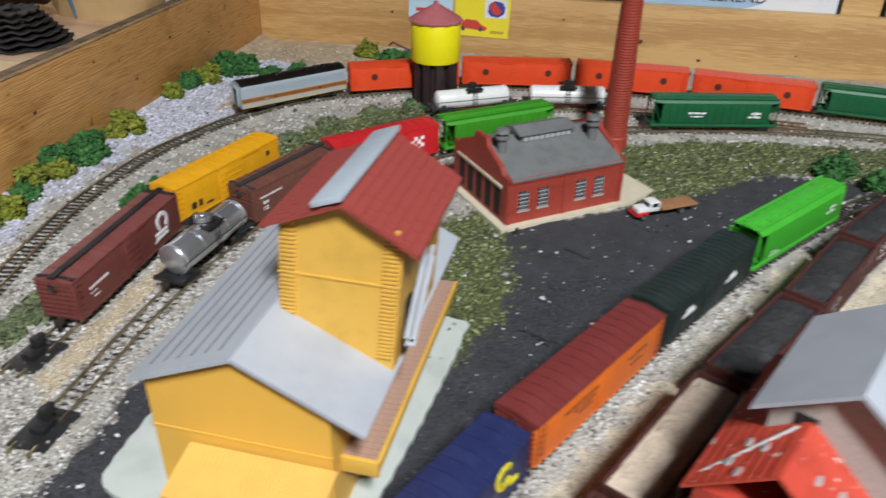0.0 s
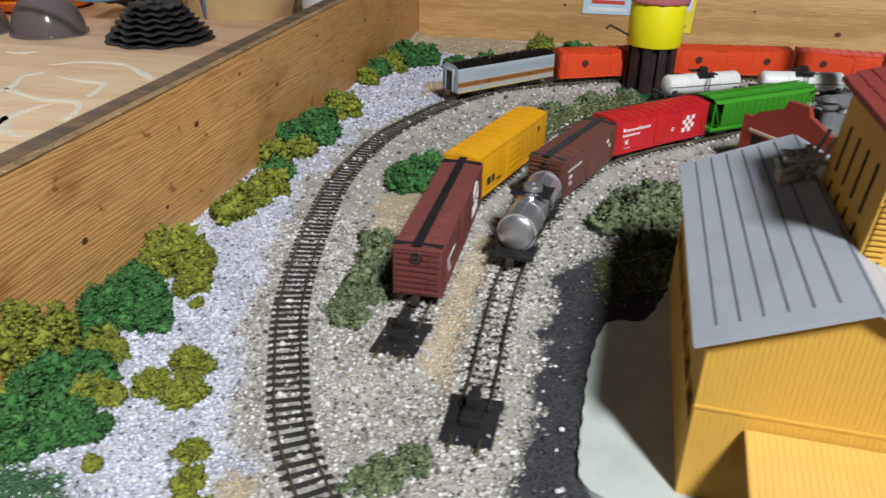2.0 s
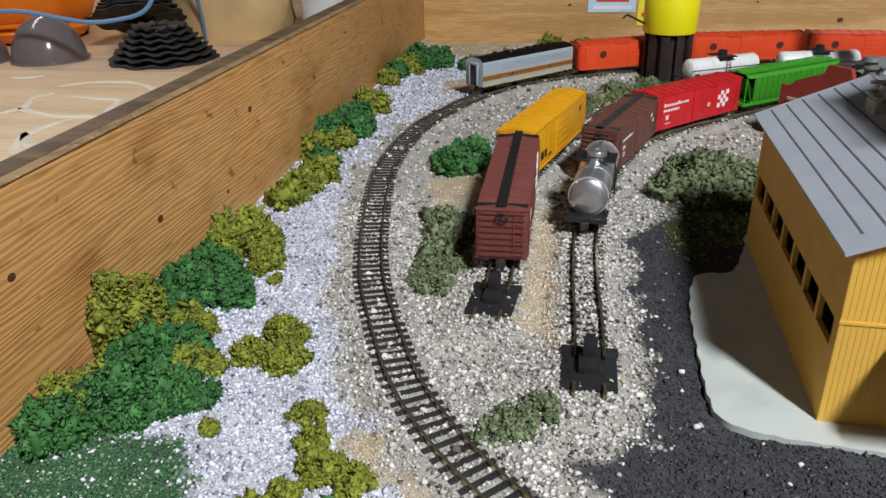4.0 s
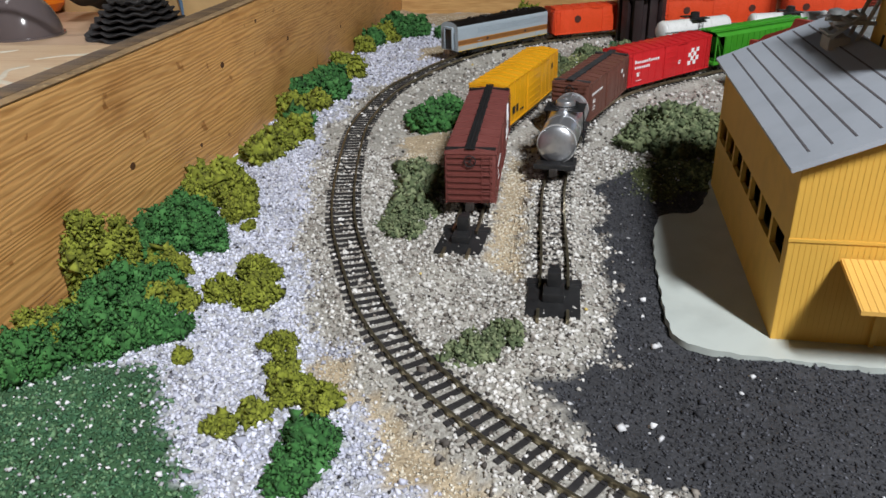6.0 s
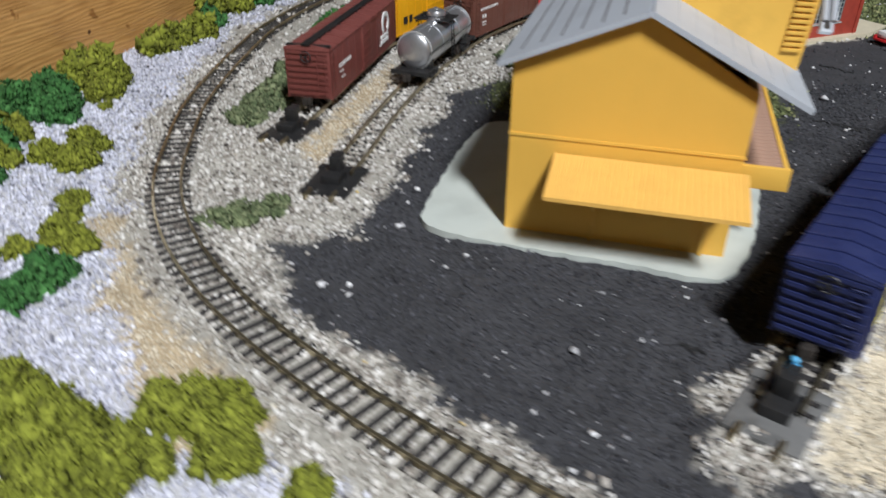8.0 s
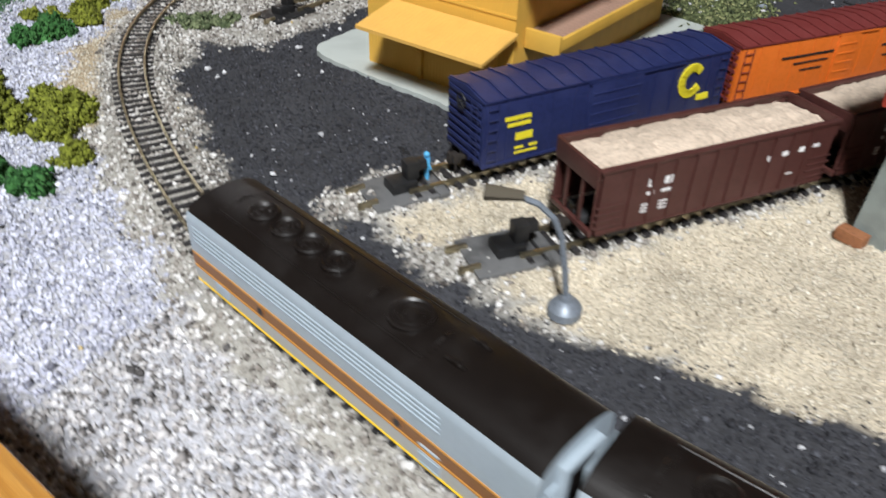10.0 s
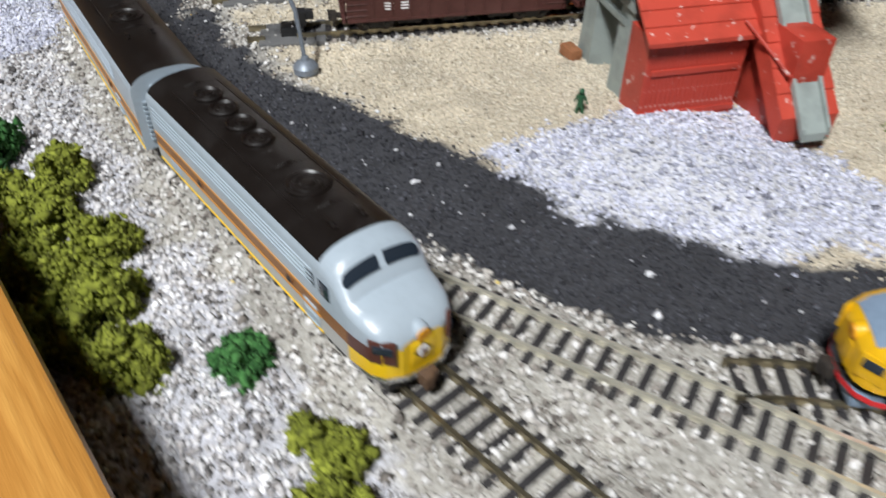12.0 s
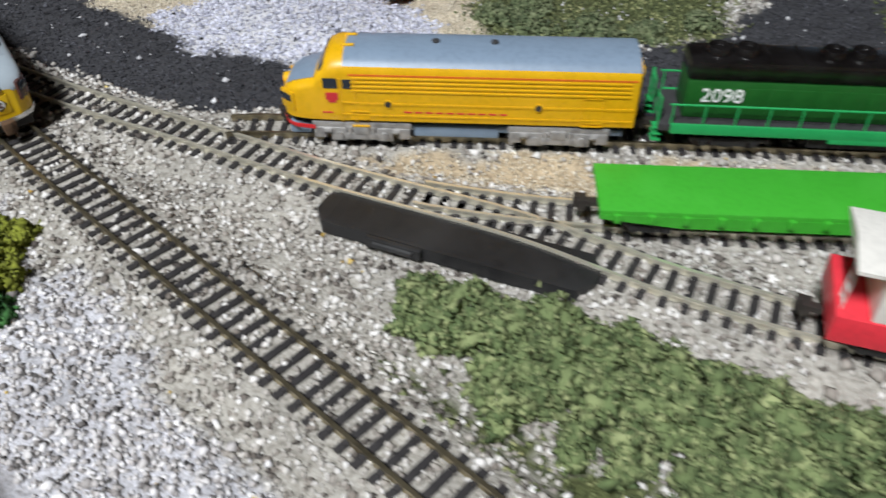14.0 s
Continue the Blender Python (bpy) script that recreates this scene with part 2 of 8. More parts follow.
def repeat(ob, name, parent, offsets):
    """Repeats of one part on its shared mesh, each at an offset in millimetres."""
    for x, y, z in offsets:
        twin(ob, name, parent, x, y, z)


def thing(name, label, category, x=0.0, y=0.0, z=0.0, rz=0.0, group="", kind=""):
    """An Empty at the base of a thing, in millimetres and degrees."""
    e = new(name)
    e.empty_display_size = 0.005
    e.matrix_basis = pose(x * MM, y * MM, z * MM, 0, 0, rz)
    return tagged(e, label, category, group, kind)


def lettering(words, size, material, parent, at, name="lettering", thick=0.03):
    """Raised words in the built-in font; at is a pose in metres, the words lie in its xy plane."""
    cu = bpy.data.curves.new("words", "FONT")
    cu.body, cu.size, cu.extrude, cu.align_x, cu.align_y = words, size * MM, thick * MM, "CENTER", "CENTER"
    tmp = bpy.data.objects.new("words", cu)
    me = bpy.data.meshes.new_from_object(tmp)
    bpy.data.objects.remove(tmp)
    return link_mesh(name, me, material, parent, at=at)


def bars(rows, material, parent, name="lettering", side=-1, y=10.0, t=0.06):
    """Plain bars for writing on a car's side, each a part: rows of x0, z0, x1, z1."""
    for x0, z0, x1, z1 in rows:
        bm = bmesh.new()
        box(bm, x0, side * y - t, z0, x1, side * y + t, z1)
        part(name, bm, material, parent, smooth=0)

# ---- track plan (millimetres) ----
MAIN = [(640, 352), (560, 372), (450, 398), (370, 418), (290, 436), (211, 446), (129, 443), (75, 432), (22, 413), (-10, 398), (-41, 380), (-66, 355), (-87, 323), (-104, 287),
        (-118, 251), (-126, 210), (-130, 165), (-128, 120), (-124, 75), (-118, 35), (-108, -2), (-97, -35), (-80, -66), (-57, -94), (-30, -118), (3, -141), (38, -161), (80, -180),
        (125, -194), (165, -202), (211, -210), (263, -217), (336, -222), (430, -228), (560, -237), (700, -247)]
SPUR_A = [(78, -137), (97, -106), (146, -26), (209, 61), (270, 137), (345, 213), (430, 280), (520, 335)]
SPUR_B = [(118, -145), (137, -121), (185, -55), (232, 13), (287, 84), (352, 168), (430, 245), (520, 300)]
SPUR_C = [(-73, 8), (-68, 38), (-62, 100), (-57, 144), (-41, 190), (-22, 233), (8, 288), (42, 330), (85, 365), (140, 387), (219, 396), (300, 392), (380, 380)]
SPUR_D = [(-42, -36), (-38, 0), (-35, 40), (-30, 80), (-19, 130), (-5, 176), (20, 222), (50, 252), (84, 276), (125, 305), (180, 335), (250, 354), (350, 366), (450, 360), (600, 335)]
TURNOUT = [(150, -200), (190, -204), (230, -202), (270, -195), (310, -186), (352, -177), (400, -164), (440, -158), (480, -147), (560, -115), (700, -50)]
BRANCH = [(352, -177), (385, -164), (416, -147), (464, -114), (560, -45), (700, 55)]
LOCO_SPUR = [(312, -178), (326, -166.5), (401, -113), (460, -73), (560, -6), (700, 95)]


def smooth_path(pts, step=2.0):
    """Points every few millimetres on a smooth curve through the plan's corners."""
    p = np.array([pts[0]] + list(pts) + [pts[-1]], float)
    p[0], p[-1] = 2 * p[1] - p[2], 2 * p[-2] - p[-3]
    out = []
    for i in range(1, len(p) - 2):
        for t in np.linspace(0, 1, 24, endpoint=False):
            a, b, c, d = p[i - 1:i + 3]
            out.append(0.5 * (2 * b + (c - a) * t + (2 * a - 5 * b + 4 * c - d) * t * t + (3 * b - a - 3 * c + d) * t ** 3))
    out.append(p[-2])
    out = np.array(out)
    s = np.r_[0, np.cumsum(np.hypot(*np.diff(out, axis=0).T))]
    q = np.linspace(0, s[-1], max(2, int(s[-1] / step)))
    return np.c_[np.interp(q, s, out[:, 0]), np.interp(q, s, out[:, 1])], q


TRACKS = {k: smooth_path(v) for k, v in dict(main=MAIN, a=SPUR_A, b=SPUR_B, c=SPUR_C, d=SPUR_D, turnout=TURNOUT, branch=BRANCH, loco=LOCO_SPUR).items()}


def on_track(key, s):
    """Place and heading in degrees at s millimetres along a track."""
    p, q = TRACKS[key]
    x, y = np.interp(s, q, p[:, 0]), np.interp(s, q, p[:, 1])
    a, b = max(s - 8, 0), min(s + 8, q[-1])
    dx, dy = np.interp(b, q, p[:, 0]) - np.interp(a, q, p[:, 0]), np.interp(b, q, p[:, 1]) - np.interp(a, q, p[:, 1])
    return x, y, math.degrees(math.atan2(dy, dx))


def nearest_s(key, x, y):
    p, q = TRACKS[key]
    return q[np.argmin((p[:, 0] - x) ** 2 + (p[:, 1] - y) ** 2)]


def distance_to(key, X, Y, step=4):
    p = TRACKS[key][0][::step]
    d = np.full(X.shape, 1e9)
    for x, y in p:
        d = np.minimum(d, (X - x) ** 2 + (Y - y) ** 2)
    return np.sqrt(d)


def inside(poly, X, Y):
    r = np.zeros(X.shape, bool)
    n = len(poly)
    for i in range(n):
        (x0, y0), (x1, y1) = poly[i], poly[(i + 1) % n]
        if y0 != y1:
            r ^= ((y0 > Y) != (y1 > Y)) & (X < (x1 - x0) * (Y - y0) / (y1 - y0) + x0)
    return r


# ---- zones of the scenery ----
ASPHALT = [(-52, -64), (-27, -54), (-20, -10), (-18, 25), (-12, 85), (4, 104), (30, 104), (60, 60), (86, -46), (94, -20), (102, 14), (114, 40), (138, 80), (144, 118), (132, 168), (140, 176),
           (214, 216), (232, 232), (258, 240), (322, 286), (405, 280), (470, 300), (440, 262), (372, 222), (312, 168), (250, 104), (196, 32), (150, -32), (105, -98), (72, -112), (74, -126), (92, -143),
           (112, -150), (134, -155), (163, -154), (204, -149), (232, -147), (267, -144), (300, -133), (330, -112), (340, -82), (378, -54), (396, -33), (393, -8), (400, 60), (470, 90), (560, 60), (620, 30), (520, -40), (440, -92), (380, -126),
           (330, -158), (300, -172), (263, -188), (230, -192), (193, -190), (120, -176), (54, -154), (33, -143), (-2, -118), (-36, -94)]
SAND = [(80, -122), (100, -140), (163, -153), (232, -147), (300, -133), (340, -104), (360, -70), (330, 0), (330, 90), (420, 200), (380, 230), (300, 150), (215, 40), (150, -45), (105, -108)]
WHITE_HEAP = [(240, -101), (228, -118), (222, -142), (240, -150), (267, -146), (297, -134), (322, -108), (312, -84), (285, -76), (262, -74)]
LAWN = [(-230, -60), (-196, -54), (-172, -60), (-154, -66), (-140, -98), (-122, -123), (-112, -150), (-112, -180), (-130, -260), (-230, -260)]
TURF = [(116, 40), (139, 80), (145, 118), (141, 158), (130, 200), (110, 192), (98, 160), (100, 100), (98, 30), (103, 12)]
TURF_BACK = [(222, 226), (258, 240), (322, 288), (405, 282), (480, 305), (700, 260), (700, 310), (520, 330), (440, 342), (350, 350), (262, 338), (205, 318), (190, 290)]
TURF_STRIP = [(-72, 215), (-52, 268), (-20, 325), (20, 372), (66, 402), (105, 425), (120, 412), (70, 375), (30, 335), (-5, 282), (-30, 232), (-42, 215)]
TURF_FRONT = [(396, -216), (430, -212), (470, -200), (540, -190), (640, -150), (640, -205), (540, -226), (450, -222), (410, -222)]
TURF_SHED = [(304, -50), (311, -68), (334, -78), (354, -70), (378, -52), (394, -33), (391, -13), (386, 8), (362, 30), (330, 4), (312, -26)]
TURF_ROAD = [(438, 14), (470, 28), (500, 70), (450, 74), (430, 40)]
TAN_YARD = [(346, -166), (371, -146), (399, -125), (470, -84), (490, -96), (440, -126), (403, -143), (384, -156), (362, -165)]
TURF_DEPOT = [(6, 66), (30, 74), (52, 80), (70, 118), (76, 190), (60, 196), (22, 122), (8, 96)]
TAN = [[(-113, -46), (-101, -58), (-85, -85), (-66, -101), (-52, -116), (-38, -132), (-26, -144), (-40, -150), (-56, -134), (-70, -118), (-86, -101), (-106, -66)],
       [(-56, -6), (-46, -4), (-42, 60), (-38, 118), (-48, 124), (-60, 60), (-62, 8)],
       [(-104, 112), (-82, 112), (-70, 148), (-82, 166), (-106, 156)],
       [(-112, 350), (-60, 408), (0, 438), (60, 452), (40, 470), (-40, 450), (-110, 400)],
       [(-160, 500), (-90, 500), (-20, 470), (60, 470), (60, 560), (-150, 590)]]

X0, X1, Y0, Y1, STEP = -236.0, 720.0, -300.0, 640.0, 3.5
gx, gy = np.meshgrid(np.arange(X0, X1, STEP), np.arange(Y0, Y1, STEP))
WOB = np.random.RandomState(5)


def wobble(X, Y, size, amount, seed):
    """A smooth random field from summed waves."""
    r = np.random.RandomState(seed)
    f = np.zeros(X.shape)
    for k in range(10):
        a, w, p = r.uniform(0, 6.28), r.uniform(0.6, 2.4) * 6.28 / size, r.uniform(0, 6.28)
        f += np.sin((X * np.cos(a) + Y * np.sin(a)) * w + p)
    return f * amount / 3.2


def zone_of(X, Y):
    """0 white gravel, 1 track ballast, 2 asphalt, 3 sand, 4 white heap, 5 lawn, 6 turf, 7 tan earth."""
    r = np.random.RandomState(11)
    J = X + wobble(X, Y, 30, 2.4, 1) + r.normal(0, 1.1, X.shape)
    K = Y + wobble(X, Y, 30, 2.4, 2) + r.normal(0, 1.1, X.shape)
    z = np.ones(X.shape, int)
    dm = distance_to("main", X, Y)
    pm = TRACKS["main"][0][::6]
    dirs = np.gradient(pm, axis=0)
    best, side = np.full(X.shape, 1e9), np.zeros(X.shape)
    for (x, y), (u, v) in zip(pm, dirs):
        d = (X - x) ** 2 + (Y - y) ** 2
        near = d < best
        best = np.where(near, d, best)
        side = np.where(near, u * (Y - y) - v * (X - x), side)
    outer = side < 0
    z[outer & (dm > 17 + wobble(X, Y, 40, 5, 3))] = 0
    z[outer & (Y > 455) & (X > 60)] = 1
    for poly in TAN:
        z[inside(poly, J, K)] = 7
    z[inside(SAND, J, K)] = 3
    z[inside(ASPHALT, J, K)] = 2
    for poly in (TURF, TURF_BACK, TURF_STRIP, TURF_FRONT, TURF_SHED, TURF_ROAD, TURF_DEPOT):
        z[inside(poly, J, K)] = 6
    z[inside(LAWN, J, K)] = 5
    z[inside(WHITE_HEAP, J, K)] = 4
    for key, width in (("a", 10), ("b", 9), ("c", 10), ("d", 11), ("turnout", 15), ("branch", 14), ("loco", 12)):
        d = distance_to(key, X, Y)
        z[(d < width + r.normal(0, 1.2, X.shape)) & (z != 4) & (z != 0)] = 1
    yard = inside(TAN_YARD, J, K)
    for key in ("turnout", "branch", "loco"):
        yard &= distance_to(key, X, Y) > 8.6
    z[yard] = 7
    z[(dm < 13 + r.normal(0, 1.2, X.shape))] = 1
    return z, dm, outer


def height_at(X, Y, dm=None, outer=None):
    """Low relief of the board: banked edge outside the main line, roadbeds, a heap of gravel."""
    h = wobble(X, Y, 60, 0.5, 7) + wobble(X, Y, 18, 0.22, 8)
    h = h + 5.0 / (1 + np.exp((X + 138) / 9.0))
    c = np.hypot((X - 268) / 36, (Y + 110) / 30)
    h = h + 7.0 * np.exp(-c ** 2 * 1.6)
    for key in TRACKS:
        d = distance_to(key, X, Y)
        bed = np.clip((15 - d) / 5, 0, 1)
        h = h * (1 - bed) + bed * (3.3 if key in ("main", "turnout", "branch", "loco") else 2.75)
    return h


zone, dmain, outer = zone_of(gx, gy)
gz = height_at(gx, gy)
# Gravel and ballast rows are darker than their grains, for shade in the gaps.
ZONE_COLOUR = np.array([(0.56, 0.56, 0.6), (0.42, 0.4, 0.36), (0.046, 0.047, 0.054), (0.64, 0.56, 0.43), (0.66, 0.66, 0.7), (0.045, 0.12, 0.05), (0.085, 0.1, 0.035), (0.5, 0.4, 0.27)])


def ground_material():
    m = bpy.data.materials.new("scenery_ground")
    m.use_nodes = True
    nt = m.node_tree
    b = nt.nodes["Principled BSDF"]
    b.inputs["Roughness"].default_value = 0.92
    a = nt.nodes.new("ShaderNodeAttribute")
    a.attribute_name = "zone_tone"
    tc = nt.nodes.new("ShaderNodeTexCoord")
    prev = a.outputs[0]
    for scale, lo, hi, tone, most in ((900, 0.42, 0.7, (0.45, 0.43, 0.4), 0.8), (2300, 0.58, 0.7, (1.5, 1.5, 1.5), 0.7), (70, 0.45, 0.75, (0.7, 0.7, 0.7), 0.6)):
        n = nt.nodes.new("ShaderNodeTexNoise")
        n.inputs["Scale"].default_value, n.inputs["Detail"].default_value = scale, 3
        nt.links.new(tc.outputs["Object"], n.inputs["Vector"])
        r = nt.nodes.new("ShaderNodeMapRange")
        r.inputs[1].default_value, r.inputs[2].default_value, r.inputs[4].default_value = lo, hi, most
        nt.links.new(n.outputs[0], r.inputs[0])
        mix = nt.nodes.new("ShaderNodeMix")
        mix.data_type, mix.blend_type = "RGBA", "MULTIPLY"
        nt.links.new(r.outputs[0], mix.inputs[0])
        nt.links.new(prev, mix.inputs[6])
        mix.inputs[7].default_value = (*tone, 1)
        prev = mix.outputs[2]
    nt.links.new(prev, b.inputs["Base Color"])
    n = nt.nodes.new("ShaderNodeTexNoise")
    n.inputs["Scale"].default_value, n.inputs["Detail"].default_value = 1100, 4
    nt.links.new(tc.outputs["Object"], n.inputs["Vector"])
    bn = nt.nodes.new("ShaderNodeBump")
    bn.inputs["Strength"].default_value, bn.inputs["Distance"].default_value = 0.9, 0.0008
    nt.links.new(n.outputs[0], bn.inputs["Height"])
    nt.links.new(bn.outputs[0], b.inputs["Normal"])
    return m


def sheet(name, X, Y, Z, colours, material):
    rows, cols = X.shape
    me = bpy.data.meshes.new(name)
    idx = np.arange(rows * cols).reshape(rows, cols)
    quads = np.stack([idx[:-1, :-1], idx[:-1, 1:], idx[1:, 1:], idx[1:, :-1]], -1).reshape(-1, 4)
    me.vertices.add(rows * cols)
    me.vertices.foreach_set("co", (np.stack([X, Y, Z], -1).reshape(-1, 3) * MM).ravel())
    me.loops.add(quads.size)
    me.loops.foreach_set("vertex_index", quads.ravel())
    me.polygons.add(len(quads))
    me.polygons.foreach_set("loop_start", np.arange(0, quads.size, 4))
    me.update(calc_edges=True)
    me.polygons.foreach_set("use_smooth", np.ones(len(quads), bool))
    if colours is not None:
        at = me.color_attributes.new("zone_tone", "FLOAT_COLOR", "POINT")
        at.data.foreach_set("color", np.c_[colours.reshape(-1, 3), np.ones(rows * cols)].ravel())
    return link_mesh(name, me, material)


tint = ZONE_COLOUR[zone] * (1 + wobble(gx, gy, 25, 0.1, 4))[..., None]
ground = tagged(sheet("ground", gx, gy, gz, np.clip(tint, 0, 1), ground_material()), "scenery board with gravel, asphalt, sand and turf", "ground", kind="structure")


# ---- wooden frame round the board, the bench beside it and the room ----
ANGLE = -5.04     # the frame's turn in degrees: its long sides run a little off y


def framed(name, x0, y0, z0, x1, y1, z1, material, label, category, bevel=1.0):
    """A board whose inner corner is measured from the far corner of the frame."""
    bm = bmesh.new()
    box(bm, x0, y0, z0, x1, y1, z1, bevel)
    ob = part(name, bm, material, at=pose(-144 * MM, 586 * MM, 0, 0, 0, ANGLE))
    return tagged(ob, label, category, kind="structure")


wl = framed("wall_west", -13, -842, -60, 0, 13, 72, PINE, "knotty pine side board with a dirty top edge", "side board")
framed("trim", -13.3, -842, 72, -4.6, 13, 72.6, PINE_TOP, "dark grimy top edge of the pine board", "edge", bevel=0.2)
framed("trim", -4.4, -842, 72, 0.3, 13, 72.5, PINE_WORN, "worn tan inner edge of the pine board", "edge", bevel=0.25)
wn = framed("wall_north", 0.2, 0, -60, 900, 13, 60, PINE_BACK, "pale pine back board with knots", "back board")
bm = bmesh.new()
box(bm, -72, -19, -60, 900, 0, 25, 2.5)
tagged(part("wall_south", bm, PINE_FRONT, at=pose(-144 * MM, -213.8 * MM, 0, 0, 0, -8.2)), "varnished pine front rail", "front rail", kind="structure")
framed("wall_east", 860, -819.8, -60, 879, -0.2, 72, PINE, "pine side board", "side board")
framed("bench_top", -900, -520, -60, -13.3, 620, -12, BENCH_WOOD, "worn tan wooden bench top", "bench")
framed("plywood_sheet", -860, -500, -11.8, -14, -122, -8, PLYWOOD, "pale plywood sheet with white glue strokes", "plywood sheet")



def knot(parent, place, r=1.8):
    """A dark knot with its ring, let into a board's face."""
    bm = bmesh.new()
    lathe(bm, [(r, -0.4), (r * 0.95, 0.06), (r * 0.5, 0.1), (r * 0.05, 0.1)], 14)
    bmesh.ops.scale(bm, vec=(1.35, 1, 1), verts=bm.verts)
    part("knot", bm, KNOT, parent, at=place)


for y, z, r in ((-563, 33, 1.5), (-470, 50, 1.6), (-505, 22, 1.0), (-372, 44, 1.4), (-300, 58, 1.1), (-250, 30, 1.2), (-420, 62, 1.0), (-640, 48, 1.3), (-190, 49, 1.5), (-120, 36, 1.0)):
    knot(wl, pose(0, y * MM, z * MM, 90, 0, 90), r)
for x, z, r in ((408.5, 24, 2.4), (468.7, 9, 1.6), (560, 20, 0.9), (330, 41, 1.0), (150, 38, 1.3), (700, 30, 1.8)):
    knot(wn, pose(x * MM, 0, z * MM, 90), r)

framed("table_top", -13, -842, -90, 900, 13, -61, PLYWOOD, "plywood table under the layout", "table")
for x, y in ((0, -820), (860, -820), (0, -40), (860, -40)):
    framed("table_leg", x, y, -880, x + 40, y + 40, -90.2, PINE, "square pine table leg", "table leg")
for x, y in ((-880, -500), (-80, -500), (-880, 560), (-80, 560)):
    framed("bench_leg", x, y, -880, x + 40, y + 40, -60.2, PINE, "square pine bench leg", "bench leg")
bm = bmesh.new()
box(bm, -2200, -2000, -900, 2400, 2200, -880)
tagged(part("floor", bm, CONCRETE), "grey concrete workshop floor", "floor", kind="structure")
bm = bmesh.new()
box(bm, -2200, -2000, 1500, 2400, 2200, 1520)
tagged(part("ceiling", bm, CEILING), "dark painted ceiling", "ceiling", kind="structure")
for name, a in (("wall_room_1", (-2220, -2000, -900, -2200, 2200, 1500)), ("wall_room_2", (2400, -2000, -900, 2420, 2200, 1500)), ("wall_room_3", (-2200, -2020, -900, 2400, -2000, 1500)), ("wall_room_4", (-2200, 2200, -900, 2400, 2220, 1500))):
    bm = bmesh.new()
    box(bm, *a)
    tagged(part(name, bm, PLASTER), "dark painted workshop wall", "wall", kind="structure")


# ---- rails and ties ----
def tie_shape(bm, m):
    """A tie with its two rail chairs, its top at z = 0."""
    box(bm, -0.88, -7.4, -2.0, 0.88, 7.4, 0, m=m)
    for side in (-4.6, 4.6):
        box(bm, -0.7, side - 1.2, 0, 0.7, side + 1.2, 0.3, m=m)


def lay_track(key, name, s0=0.0, s1=None, ties=True, tie_gap=4.4, tie_z=3.9):
    p, q = TRACKS[key]
    s1 = q[-1] if s1 is None else s1
    t = thing(name, "flexible model track with dark ties and nickel rails", "track", kind="structure")
    n = max(2, int((s1 - s0) / 5))
    stations = [on_track(key, s) for s in np.linspace(s0, s1, n)]
    for side in (-1, 1):
        bm = bmesh.new()
        rings = []
        for x, y, a in stations:
            u, v = -math.sin(radians(a)), math.cos(radians(a))
            rings.append([(x + u * (side * 4.6 + o), y + v * (side * 4.6 + o), z) for o, z in ((-0.42, 5.5), (-0.42, 4.9), (-0.15, 4.7), (-0.15, 4.0), (-0.32, 3.6), (0.32, 3.6), (0.15, 4.0), (0.15, 4.7), (0.42, 4.9), (0.42, 5.5))])
        loft(bm, rings, close=True)
        part("rail", bm, STEEL_BRIGHT if key in ("turnout", "branch") else STEEL, t)
    if ties:
        r = random.Random(3)
        n = int((s1 - s0) / tie_gap)
        first = max(0, n - 300) if key == "main" else 0
        bm = bmesh.new()
        tie_shape(bm, Matrix.Identity(4))
        one = part("tie", bm, TIE, t, smooth=0)
        bm = bmesh.new()
        for k in range(n):
            x, y, a = on_track(key, s0 + (k + 0.5) * tie_gap)
            m = pose(x, y, tie_z, 0, 0, a + r.uniform(-1.5, 1.5))
            if k < first:
                tie_shape(bm, m)
                continue
            o = one if k == first else new("tie", one.data)
            o.parent = t
            o.matrix_basis = Matrix.Translation(m.translation * MM) @ m.to_3x3().to_4x4()
        if first:
            part("far_ties", bm, TIE, t, smooth=0)["kind"] = "stuff"
        else:
            bm.free()
    return t


lay_track("main", "main_track")
lay_track("a", "siding_track", s0=16)
lay_track("b", "siding_track", s0=14)
lay_track("c", "siding_track", s0=17, tie_z=3.2)
lay_track("d", "siding_track", s0=17, tie_z=3.0)
lay_track("turnout", "turnout_track", s0=44)
lay_track("branch", "turnout_track", s0=24)
lay_track("loco", "siding_track")

# ---- rolling stock: x runs along the car, z = 0 is the rail top ----
def wheel_mesh():
    bm = bmesh.new()
    prof = [(0.5, -0.9), (2.3, -0.9), (2.5, -0.6), (2.9, -0.5), (2.9, 0.0), (2.55, 0.15), (2.5, 0.8), (0.5, 0.9)]
    lathe(bm, prof, 14, m=Matrix.Rotation(radians(90), 4, "X"))
    return bm


WHEEL = []


